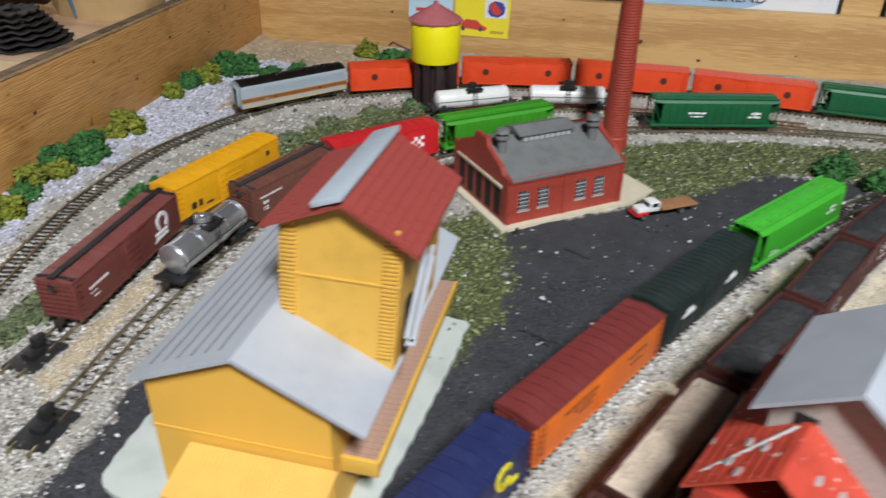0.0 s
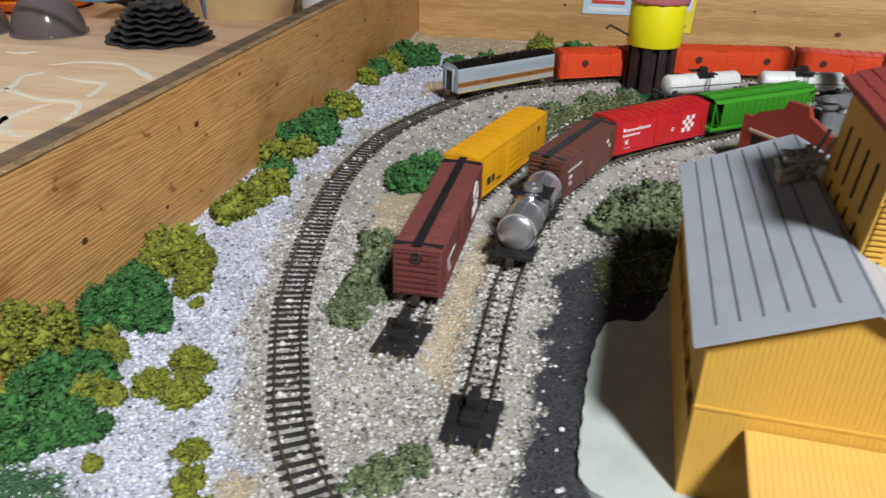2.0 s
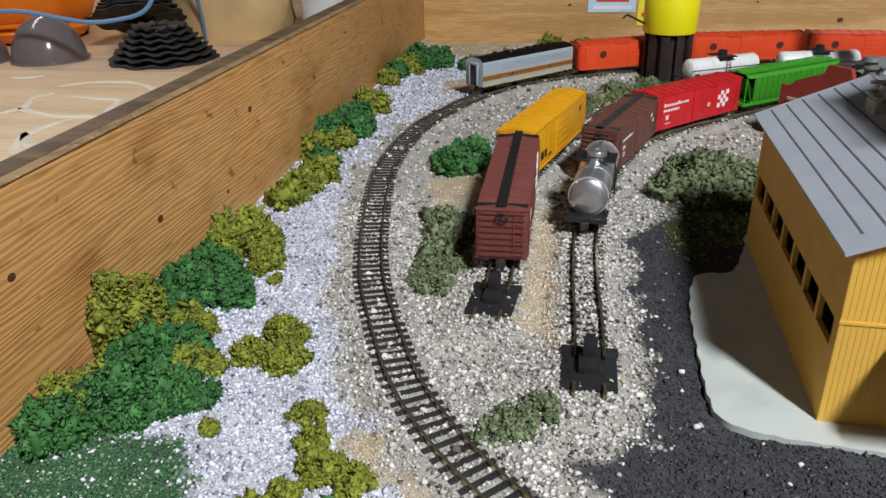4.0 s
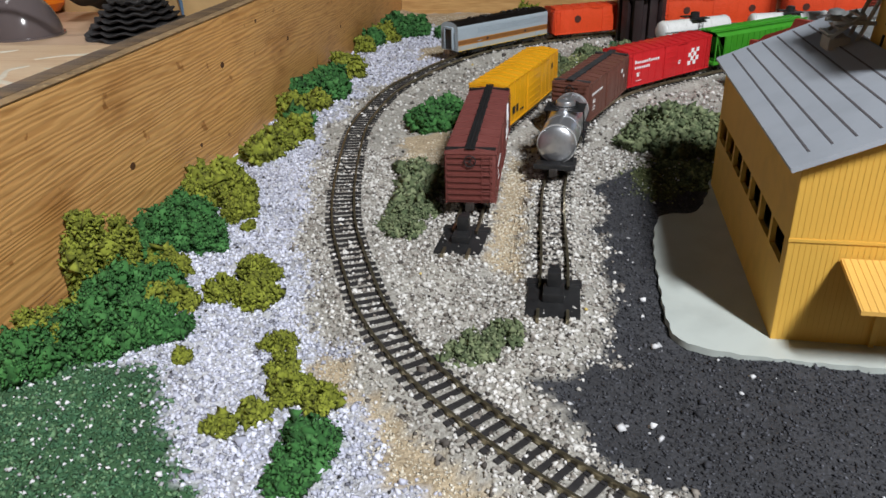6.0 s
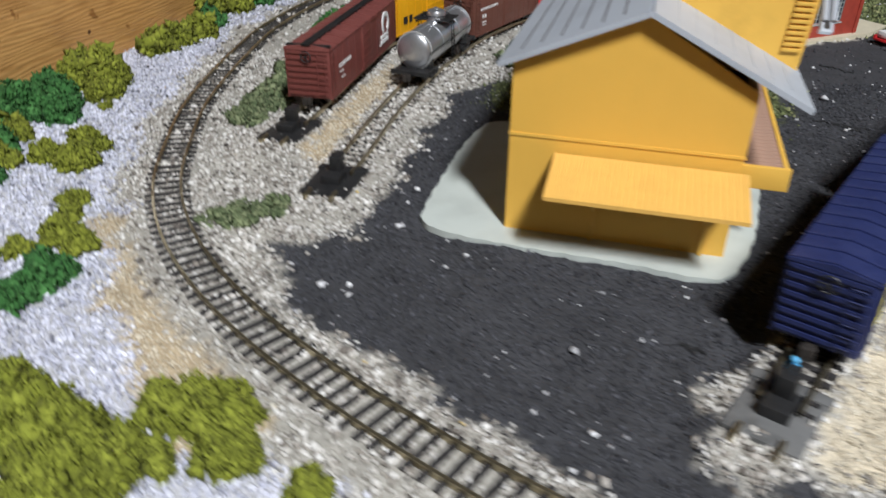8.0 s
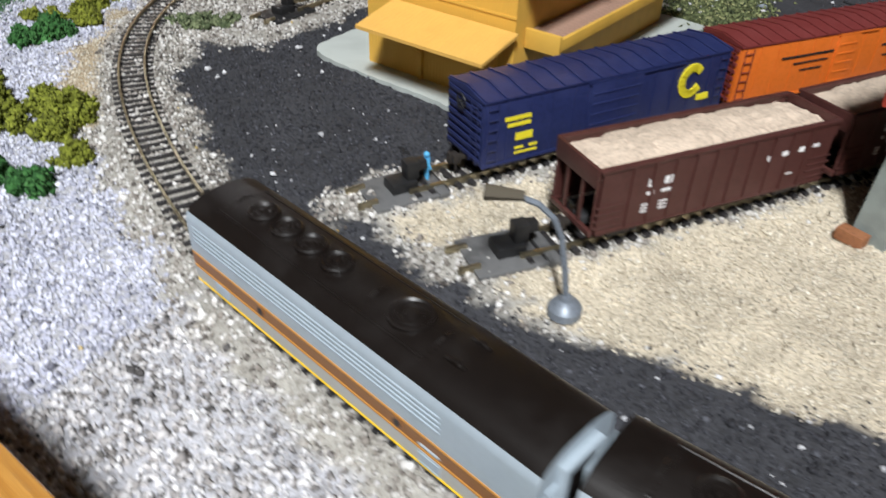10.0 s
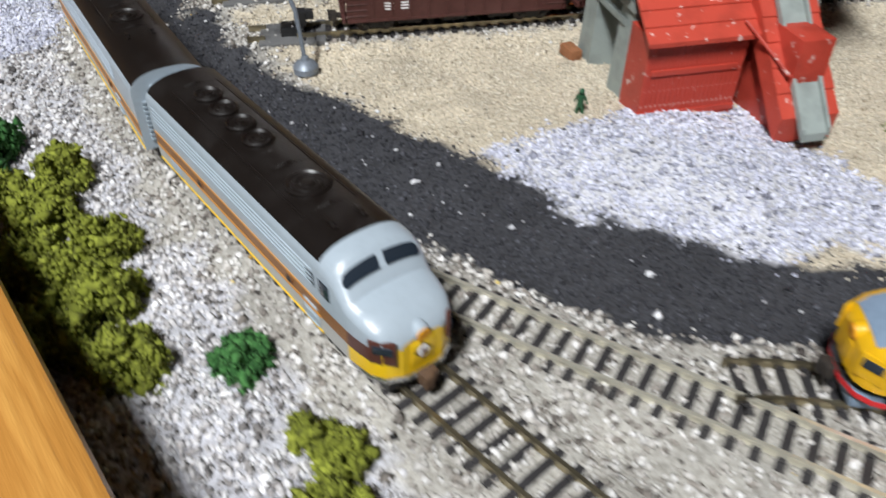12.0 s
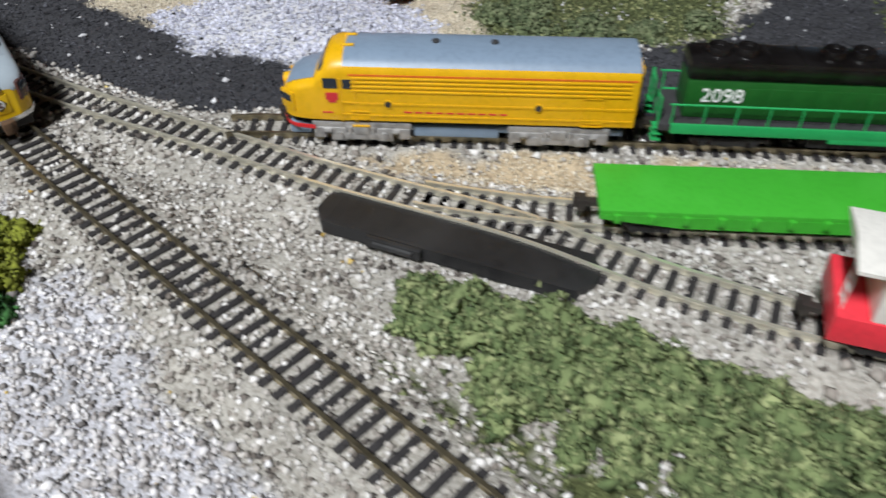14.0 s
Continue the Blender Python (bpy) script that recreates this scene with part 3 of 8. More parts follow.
def truck(parent, x, material=None, spread=7.5, sides=7.6, tall=1.0, heavy=False):
    """A two-axle truck with side frames, journal boxes and four wheels."""
    material = material or BLACK
    bm = bmesh.new()
    for s in (-1, 1):
        prism(bm, [(s * sides - 0.5, 2.0), (s * sides + 0.5, 2.0), (s * sides + 0.5, 4.2), (s * sides - 0.5, 4.2)], -spread * 0.35, spread * 0.35)
        box(bm, -spread * 0.78, s * sides - 0.5, 3.1, spread * 0.78, s * sides + 0.5, 4.4, 0.2)
        for k in (-1, 1):
            box(bm, k * spread / 2 - 1.0, s * sides - 0.8, 1.9, k * spread / 2 + 1.0, s * sides + 0.8, 3.6, 0.25)
        for k in (-1, 0, 1):
            rod(bm, (k * 1.1, s * sides, 1.5), (k * 1.1, s * sides, 3.4), 0.45, 8)
        if heavy:
            # cast frame of a diesel: top beam, pedestals, equaliser, springs and brake cylinders
            box(bm, -14, s * sides - 0.6, 4.6, 14, s * sides + 0.5, 6.4, 0.3)
            box(bm, -4.6, s * sides - 0.4, 1.3, 4.6, s * sides + 1.0, 3.2, 0.4)
            box(bm, -2.2, s * sides - 0.4, 3.0, 2.2, s * sides + 1.2, 5.4, 0.3)
            for k in (-1, 1):
                box(bm, k * 6.5 - 2.2, s * sides - 0.4, 0.9, k * 6.5 + 2.2, s * sides + 0.9, 4.8, 0.4)
                box(bm, k * 12 - 1.7, s * sides - 0.4, 1.6, k * 12 + 1.7, s * sides + 0.8, 4.8, 0.4)
                rod(bm, (k * 6.5, s * (sides + 0.4), 2.6), (k * 6.5, s * (sides + 1.5), 2.6), 1.2, 10)
                rod(bm, (k * 9.6 - 1, s * (sides + 0.6), 4.0), (k * 9.6 + 1, s * (sides + 0.6), 4.0), 0.9, 8)
                rod(bm, (k * 3.3, s * (sides + 0.3), 2.6), (k * 3.3, s * (sides + 0.3), 5.0), 0.8, 8)
    box(bm, -1.6, -sides, 2.4, 1.6, sides, 4.6, 0.2)
    t = part("truck", bm, material, parent, at=pose(x * MM, 0, 0) @ Matrix.Diagonal((1, 1, tall, 1)))
    for k in (-1, 1):
        for s in (-1, 1):
            if not WHEEL:
                w = part("wheel", wheel_mesh(), BRASS_WHEEL, t, at=pose(k * spread / 2 * MM, s * 4.6 * MM, 2.5 * MM, 0, 0, 0 if s > 0 else 180))
                WHEEL.append(w.data)
            else:
                w = new("wheel", WHEEL[0])
                w.parent = t
                w.matrix_basis = pose(k * spread / 2 * MM, s * 4.6 * MM, 2.5 * MM, 0, 0, 0 if s > 0 else 180)
    return t


def coupler(parent, x, way, material=None):
    """A boxy hook coupler with its shank and pin."""
    bm = bmesh.new()
    box(bm, -4.5, -1.0, 3.2, 0.6, 1.0, 4.6, 0.2)
    box(bm, 0.4, -1.7, 2.4, 2.6, 1.7, 5.4, 0.35)
    box(bm, 2.4, -1.7, 2.2, 3.4, 0.4, 5.6, 0.3)
    rod(bm, (1.6, 0.9, 0.2), (1.6, 0.9, 2.6), 0.4, 6)
    return part("coupler", bm, material or COUPLER, parent, at=pose(x * MM, 0, 0, 0, 0, 0 if way > 0 else 180))


def ladder(parent, x, y, z0, z1, material, across=True, wide=3.4, n=6, name="ladder"):
    bm = bmesh.new()
    dx, dy = (wide / 2, 0) if across else (0, wide / 2)
    for k in (-1, 1):
        rod(bm, (x + k * dx, y + k * dy, z0), (x + k * dx, y + k * dy, z1), 0.16, 5)
    for i in range(n):
        z = z0 + (i + 0.5) * (z1 - z0) / n
        rod(bm, (x - dx, y - dy, z), (x + dx, y + dy, z), 0.17, 5)
    return part(name, bm, material, parent)


def brake_wheel(parent, x, z, material):
    bm = bmesh.new()
    for i in range(14):
        a, b = 2 * math.pi * i / 14, 2 * math.pi * (i + 1) / 14
        rod(bm, (x, 2.2 * math.cos(a), z + 2.2 * math.sin(a)), (x, 2.2 * math.cos(b), z + 2.2 * math.sin(b)), 0.25, 5)
    for i in range(3):
        a = 2 * math.pi * i / 3
        rod(bm, (x, 0, z), (x, 2.2 * math.cos(a), z + 2.2 * math.sin(a)), 0.18, 5)
    rod(bm, (x - 1.2, 0, z), (x + 0.4, 0, z), 0.4, 6)
    return part("brake_wheel", bm, material, parent)


def boxcar(label, L, H, body, roof, walk=None, door=12.0, ribs="seams", roof_ribs=10, W=19.6, end=None, group="freight cars", wide_door=False, stripes=None):
    """A box car: body with seams, ribbed ends, doors, peaked roof, ladders, trucks and couplers."""
    t = thing("boxcar", label, "model boxcar", group=group)
    h, e = L / 2, H - 2.2
    bm = bmesh.new()
    box(bm, -h, -W / 2, 4.4, h, W / 2, e, 0.25)
    part("body", bm, body, t)
    for s in (-1, 1):
        bm = bmesh.new()
        box(bm, -h, s * W / 2 - 0.25, 4.0, h, s * W / 2 + 0.25, 5.0, 0.1)
        part("side_sill", bm, body, t)
    seams = [x for x in np.linspace(-h + 0.4, h - 0.4, 13) if abs(x) > door / 2 + 0.6]
    for s in (-1, 1):
        bm = bmesh.new()
        box(bm, seams[0] - 0.2, s * W / 2 - 0.14, 5.0, seams[0] + 0.2, s * W / 2 + 0.14, e - 0.3)
        seam = part("side_seam", bm, body, t)
        repeat(seam, "side_seam", t, [(x - seams[0], 0, 0) for x in seams[1:]])
    bm = bmesh.new()
    prism(bm, [(-W / 2 - 0.35, e - 0.1), (-W / 2 - 0.35, e + 0.5), (0, H - 0.3), (W / 2 + 0.35, e + 0.5), (W / 2 + 0.35, e - 0.1)], -h - 0.3, h + 0.3)
    part("roof", bm, roof, t)
    bm = bmesh.new()
    x = -h + 0.5
    if True:
        for s in (-1, 1):
            a = bm.verts.new((x - 0.4, s * (W / 2 + 0.3), e + 0.55)), bm.verts.new((x + 0.4, s * (W / 2 + 0.3), e + 0.55)), bm.verts.new((x + 0.4, 0, H - 0.25)), bm.verts.new((x - 0.4, 0, H - 0.25))
            b = [bm.verts.new(v.co + Vector((0, 0, 0.4))) for v in a]
            bm.faces.new(b)
            for k in range(4):
                bm.faces.new((a[k], a[(k + 1) % 4], b[(k + 1) % 4], b[k]))
    rib = part("roof_rib", bm, roof, t)
    repeat(rib, "roof_rib", t, [(i * (L - 1.0) / roof_ribs, 0, 0) for i in range(1, roof_ribs + 1)])
    for k in (-1, 1):
        bm = bmesh.new()
        z = 6.2
        prism(bm, [(-W / 2 + 0.9, z - 0.55), (-W / 2 + 0.9, z + 0.55), (W / 2 - 0.9, z + 0.55), (W / 2 - 0.9, z - 0.55)], k * h - 0.2, k * h + 0.42 * k + 0.2 * k)
        rib = part("end_rib", bm, end or body, t)
        repeat(rib, "end_rib", t, [(0, 0, i * (e - 7.2) / 7) for i in range(1, 8)])
        coupler(t, k * (h + 1.5), k)
        for s in (-1, 1):
            ladder(t, k * (h - 3.0), s * (W / 2 + 0.55), 4.8, e - 0.5, end or body)
        ladder(t, k * (h + 0.85), k * 6.2, 4.8, e - 0.5, end or body, across=False)
    for s in (-1, 1):
        bm = bmesh.new()
        box(bm, -door / 2, s * (W / 2 + 0.1) - 0.45, 5.0, door / 2, s * (W / 2 + 0.1) + 0.45, e - 0.8, 0.12)
        leaf = part("door", bm, body, t)
        bm = bmesh.new()
        box(bm, -door / 2 + 0.9, s * (W / 2 + 0.4) - 0.35, 6.45, door / 2 - 0.9, s * (W / 2 + 0.4) + 0.35, 7.15, 0.1)
        rib = part("door_rib", bm, body, leaf)
        repeat(rib, "door_rib", leaf, [(0, 0, i * (e - 9) / 4.6) for i in range(1, 5)])
        for z in (4.7, e - 0.6):
            bm = bmesh.new()
            box(bm, -door * 0.55, s * (W / 2 + 0.25) - 0.35, z - 0.3, door * 1.35, s * (W / 2 + 0.25) + 0.35, z + 0.3)
            part("door_rail", bm, body, t)
    if walk:
        bm = bmesh.new()
        for y in (-1.3, 0, 1.3):
            box(bm, -h - 1.2, y - 0.55, H + 0.3, h + 1.2, y + 0.55, H + 0.75)
        for i in range(9):
            x = -h + i * L / 8
            box(bm, x - 0.35, -1.9, H - 0.5, x + 0.35, 1.9, H + 0.35)
        for k in (-1, 1):
            box(bm, k * (h - 2.2) - 1.2, -W / 2, H - 0.9, k * (h - 2.2) + 1.2, W / 2, H - 0.45)
        part("roofwalk", bm, walk, t, "dark raised roof walk")
    brake_wheel(t, -h - 1.6, e - 2.5, BLACK)
    bm = bmesh.new()
    box(bm, -h + 2, -2.2, 3.0, h - 2, 2.2, 4.6, 0.2)
    box(bm, -7, -4.5, 2.2, 1, -2.3, 4.5, 0.3)
    rod(bm, (2, 3.4, 3.3), (10, 3.4, 3.3), 1.2, 10)
    for x in (-h * 0.45, 0, h * 0.45):
        box(bm, x - 0.5, -W / 2 + 0.6, 3.8, x + 0.5, W / 2 - 0.6, 4.6)
    part("underframe", bm, BLACK, t)
    truck(t, -h + 12)
    truck(t, h - 12)
    return t


def place_on(t, key, s, flip=False):
    """Stands a car on a track with its middle at s."""
    x, y, a = on_track(key, s)
    t.matrix_basis = pose(x * MM, y * MM, RAIL * MM, 0, 0, a + (180 if flip else 0))
    return t


def hopper(label, load, body, L=76.0, H=23.5, W=19.0, group="freight cars", load_label=""):
    """An open hopper: thin side walls with ribs, slope sheets, open ends and its load."""
    t = thing("hopper_car", label, "model hopper", group=group)
    h = L / 2
    for s in (-1, 1):
        bm = bmesh.new()
        prism(bm, [(s * W / 2 - 0.4, 5.0), (s * W / 2 + 0.4, 5.0), (s * W / 2 + 0.4, H), (s * W / 2 - 0.4, H)], -h + 1, h - 1)
        box(bm, -h, s * W / 2 - 0.8, H - 0.9, h, s * W / 2 + 0.8, H + 0.2, 0.2)
        box(bm, -h + 1, s * W / 2 - 0.6, 4.6, h - 1, s * W / 2 + 0.7, 5.6, 0.15)
        wall = part("side_wall", bm, body, t)
        bm = bmesh.new()
        box(bm, -h + 9.6, s * W / 2 + (0.2 if s > 0 else -0.8), 5.4, -h + 10.4, s * W / 2 + (0.8 if s > 0 else -0.2), H - 0.7)
        rib = part("side_rib", bm, body, wall)
        repeat(rib, "side_rib", wall, [(i * (L - 20) / 9, 0, 0) for i in range(1, 10)])
    for k in (-1, 1):
        bm = bmesh.new()
        box(bm, k * h - 0.5, -W / 2, H - 5.2, k * h + 0.5, W / 2, H + 0.2, 0.15)
        vs = [(k * (h - 0.3), H - 5), (k * (h - 15), 6.0), (k * (h - 15), 5.2), (k * (h + 0.2), H - 5.4)]
        a = [bm.verts.new((x, -W / 2 + 0.4, z)) for x, z in vs]
        b = [bm.verts.new((x, W / 2 - 0.4, z)) for x, z in vs]
        bm.faces.new(a)
        bm.faces.new(b[::-1])
        for i in range(4):
            bm.faces.new((a[i], a[(i + 1) % 4], b[(i + 1) % 4], b[i]))
        box(bm, k * h - 0.6, -W / 2, 4.4, k * h + 0.6, W / 2, 6.0, 0.2)
        for s in (-1, 1):
            rod(bm, (k * (h - 0.4), s * (W / 2 - 0.5), 5), (k * (h - 0.4), s * (W / 2 - 0.5), H - 4), 0.5, 6)
            box(bm, k * h - 0.3, s * 3.5 - 0.5, 5, k * h + 0.3, s * 3.5 + 0.5, H - 5)
            for i in range(4):
                z = 7.0 + i * 2.0
                rod(bm, (k * (h - 8), s * (W / 2 + 0.5), z), (k * h, s * (W / 2 + 0.5), z), 0.22, 5)
        part("end_frame", bm, body, t)
        coupler(t, k * (h + 1.5), k)
    bm = bmesh.new()
    box(bm, -h + 2, -2.0, 3.0, h - 2, 2.0, 5.2, 0.2)
    for x in (-16, 0, 16):
        prism(bm, [(-7, 2.2), (-7, 5.4), (7, 5.4), (7, 2.2)], x - 4, x + 4)
    part("underframe", bm, SOOT, t)
    n, m = 46, 12
    r = random.Random(int(L * 7 + H * 31))
    rings = []
    for i in range(n + 1):
        x = -h + 1.0 + i * (L - 2) / n
        top = H - 1.6 + 1.9 * math.sin(math.pi * i / n) ** 0.6
        rings.append([(x + r.uniform(-0.3, 0.3), -W / 2 + 0.5 + j * (W - 1) / m, top - 1.4 * (2 * j / m - 1) ** 2 + r.uniform(-0.45, 0.45)) for j in range(m + 1)])
    bm = bmesh.new()
    loft(bm, rings)
    part("load", bm, load, t, load_label, smooth=20)
    truck(t, -h + 11)
    truck(t, h - 11)
    return t


def covered_hopper(label, L, body, roof=None, H=26.0, W=19.4, group="freight cars"):
    """A covered hopper: tall ribbed body, sloping ends with open platforms and a trough hatch roof."""
    t = thing("covered_hopper", label, "covered hopper", group=group)
    h = L / 2
    bm = bmesh.new()
    side = [(-W / 2 + 1.2, 6.5), (-W / 2, 8.5), (-W / 2, H - 3.4), (-W / 2 + 1.3, H - 1.6), (-4, H - 0.6), (4, H - 0.6), (W / 2 - 1.3, H - 1.6), (W / 2, H - 3.4), (W / 2, 8.5), (W / 2 - 1.2, 6.5)]
    rings = [[(x, y, z) for y, z in side] for x in (-h + 7, h - 7)]
    rows = loft(bm, rings, close=True)
    for k, row in ((-1, rows[0]), (1, rows[1])):
        top = [v for v in row if v.co.z > H - 4]
        lo = [bm.verts.new((k * (h - 0.5), v.co.y, v.co.z)) for v in top]
        for a in range(len(top) - 1):
            bm.faces.new((top[a], top[a + 1], lo[a + 1], lo[a]))
        low = [bm.verts.new((k * (h - 14), y, 6.5)) for y in (-W / 2 + 1.2, W / 2 - 1.2)]
        bm.faces.new((lo[0], lo[-1], low[1], low[0]) if k > 0 else (lo[-1], lo[0], low[0], low[1]))
    for s in (-1, 1):
        for i in range(15):
            x = -h + 8 + i * (L - 16) / 14
            box(bm, x - 0.4, s * W / 2 - 0.5, 8.5, x + 0.4, s * W / 2 + 0.5, H - 3.4)
        box(bm, -h, s * (W / 2 - 0.7) - 0.5, 4.4, h, s * (W / 2 - 0.7) + 0.5, 6.6, 0.15)
    part("body", bm, body, t)
    bm = bmesh.new()
    box(bm, -h + 1, -2.3, H - 0.8, h - 1, 2.3, H + 0.4, 0.25)
    for s in (-1, 1):
        box(bm, -h, s * 6.6 - 0.9, H - 0.6, h, s * 6.6 + 0.9, H - 0.1)
    for i in range(9):
        x = -h + 6 + i * (L - 12) / 8
        box(bm, x - 0.5, -7.4, H - 0.9, x + 0.5, 7.4, H - 0.25)
    part("roof_hatch", bm, roof or body, t)
    for k in (-1, 1):
        bm = bmesh.new()
        box(bm, k * h - 0.5, -W / 2 + 0.6, 4.4, k * h + 0.5, W / 2 - 0.6, 6.6, 0.15)
        for s in (-1, 1):
            rod(bm, (k * (h - 0.6), s * (W / 2 - 1), 6), (k * (h - 0.6), s * (W / 2 - 1), H - 3), 0.55, 6)
            rod(bm, (k * (h - 7), s * (W / 2 - 1), 6.5), (k * (h - 1), s * (W / 2 - 1), H - 4), 0.4, 6)
        part("end_frame", bm, body, t)
        ladder(t, k * (h - 1.2), -k * 5.5, 5, H - 2, body, across=False)
        coupler(t, k * (h + 1.5), k)
    bm = bmesh.new()
    for x in (-L * 0.25, 0, L * 0.25):
        prism(bm, [(-7, 6.8), (-2.5, 2.4), (2.5, 2.4), (7, 6.8)], x - 6, x + 6)
    box(bm, -h + 2, -1.8, 3.4, h - 2, 1.8, 5.6)
    part("outlet_bay", bm, body, t)
    truck(t, -h + 10)
    truck(t, h - 10)
    return t


def tank_car(label, L, tank, frame, H=24.0, R=8.8, dome=True, group="freight cars"):
    """A tank car: round tank with domed ends, bands, manway dome, railing and frame."""
    t = thing("tank_car", label, "model tank car", group=group)
    h = L / 2
    zc = H - R - 2.5
    bm = bmesh.new()
    prof = []
    for i in range(7):
        a = math.pi / 2 * i / 6
        prof.append((max(R * math.sin(a), 0.05), -h + 3.4 + 3.0 * (1 - math.cos(a))))
    prof += [(R, -h * 0.3), (R, h * 0.3)]
    for i in range(6, -1, -1):
        a = math.pi / 2 * i / 6
        prof.append((max(R * math.sin(a), 0.05), h - 3.4 - 3.0 * (1 - math.cos(a))))
    lathe(bm, prof, 28, m=pose(0, 0, zc, 0, 90, 0))
    part("tank", bm, tank, t)
    for x in (-h + 7.4, -h * 0.33, h * 0.33, h - 7.4):
        bm = bmesh.new()
        lathe(bm, [(R + 0.02, -0.55), (R + 0.3, -0.5), (R + 0.3, 0.5), (R + 0.02, 0.55)], 28, m=pose(x, 0, zc, 0, 90, 0))
        part("band", bm, tank, t)
    if dome:
        bm = bmesh.new()
        box(bm, -h + 7, -0.7, zc + R - 0.3, h - 7, 0.7, zc + R + 0.45, 0.2)
        part("top_rib", bm, tank, t)
        for k in (-1, 1):
            bm = bmesh.new()
            lathe(bm, [(R - 0.2, -0.4), (R + 0.4, -0.35), (R + 0.4, 0.35), (R - 0.2, 0.4)], 28, m=pose(k * (h - 6.6), 0, zc, 0, 90, 0))
            part("end_rim", bm, STUD, t, "bright weld bead round the tank end")
        bm = bmesh.new()
        for i in range(28):
            a, b = 2 * math.pi * i / 28, 2 * math.pi * (i + 1) / 28
            rod(bm, (6.4 * math.cos(a), 6.4 * math.sin(a), H - 0.4), (6.4 * math.cos(b), 6.4 * math.sin(b), H - 0.4), 0.3, 5)
        part("dome_rail", bm, BLACK, t, "black rail round the dome")
        bm = bmesh.new()
        lathe(bm, [(4.6, zc + R - 2.5), (4.6, H + 0.6), (4.2, H + 1.4), (2.6, H + 2.0), (0.2, H + 2.1)], 18)
        rod(bm, (0, 0, H + 2), (0, 0, H + 2.8), 1.1, 10)
        part("dome", bm, tank, t)
    bm = bmesh.new()
    for s in (-1, 1):
        rod(bm, (-h + 3, s * (R + 0.5), zc + 0.2), (h - 3, s * (R + 0.5), zc + 0.2), 0.22, 6)
        box(bm, -7, s * 5.8 - 3.4, H - 2.2, 7, s * 5.8 + 3.4, H - 1.5, 0.15)
        for k in (-1, 1):
            rod(bm, (k * 1.7, s * (R + 0.9), 5), (k * 1.7, s * 8.4, H - 1.6), 0.24, 5)
        for i in range(6):
            rod(bm, (-1.7, s * (R + 0.7), 7 + i * 2.2), (1.7, s * (R + 0.7), 7 + i * 2.2), 0.2, 5)
    part("railing", bm, BLACK, t, "black grab rail and platform")
    bm = bmesh.new()
    box(bm, -h, -2.6, 4.2, h, 2.6, 6.4, 0.25)
    for k in (-1, 1):
        box(bm, k * h - 1.0, -9.2, 4.2, k * h + 1.0, 9.2, 6.4, 0.2)
        box(bm, k * (h - 9) - 2, -7.5, 5.5, k * (h - 9) + 2, 7.5, zc - R + 5, 0.3)
        box(bm, k * (h - 6) - 6, -8.6, 5.2, k * (h - 6) + 6, 8.6, 5.9, 0.1)
    part("frame", bm, frame, t)
    for k in (-1, 1):
        coupler(t, k * (h + 1.5), k)
        truck(t, k * (h - 11))
    return t


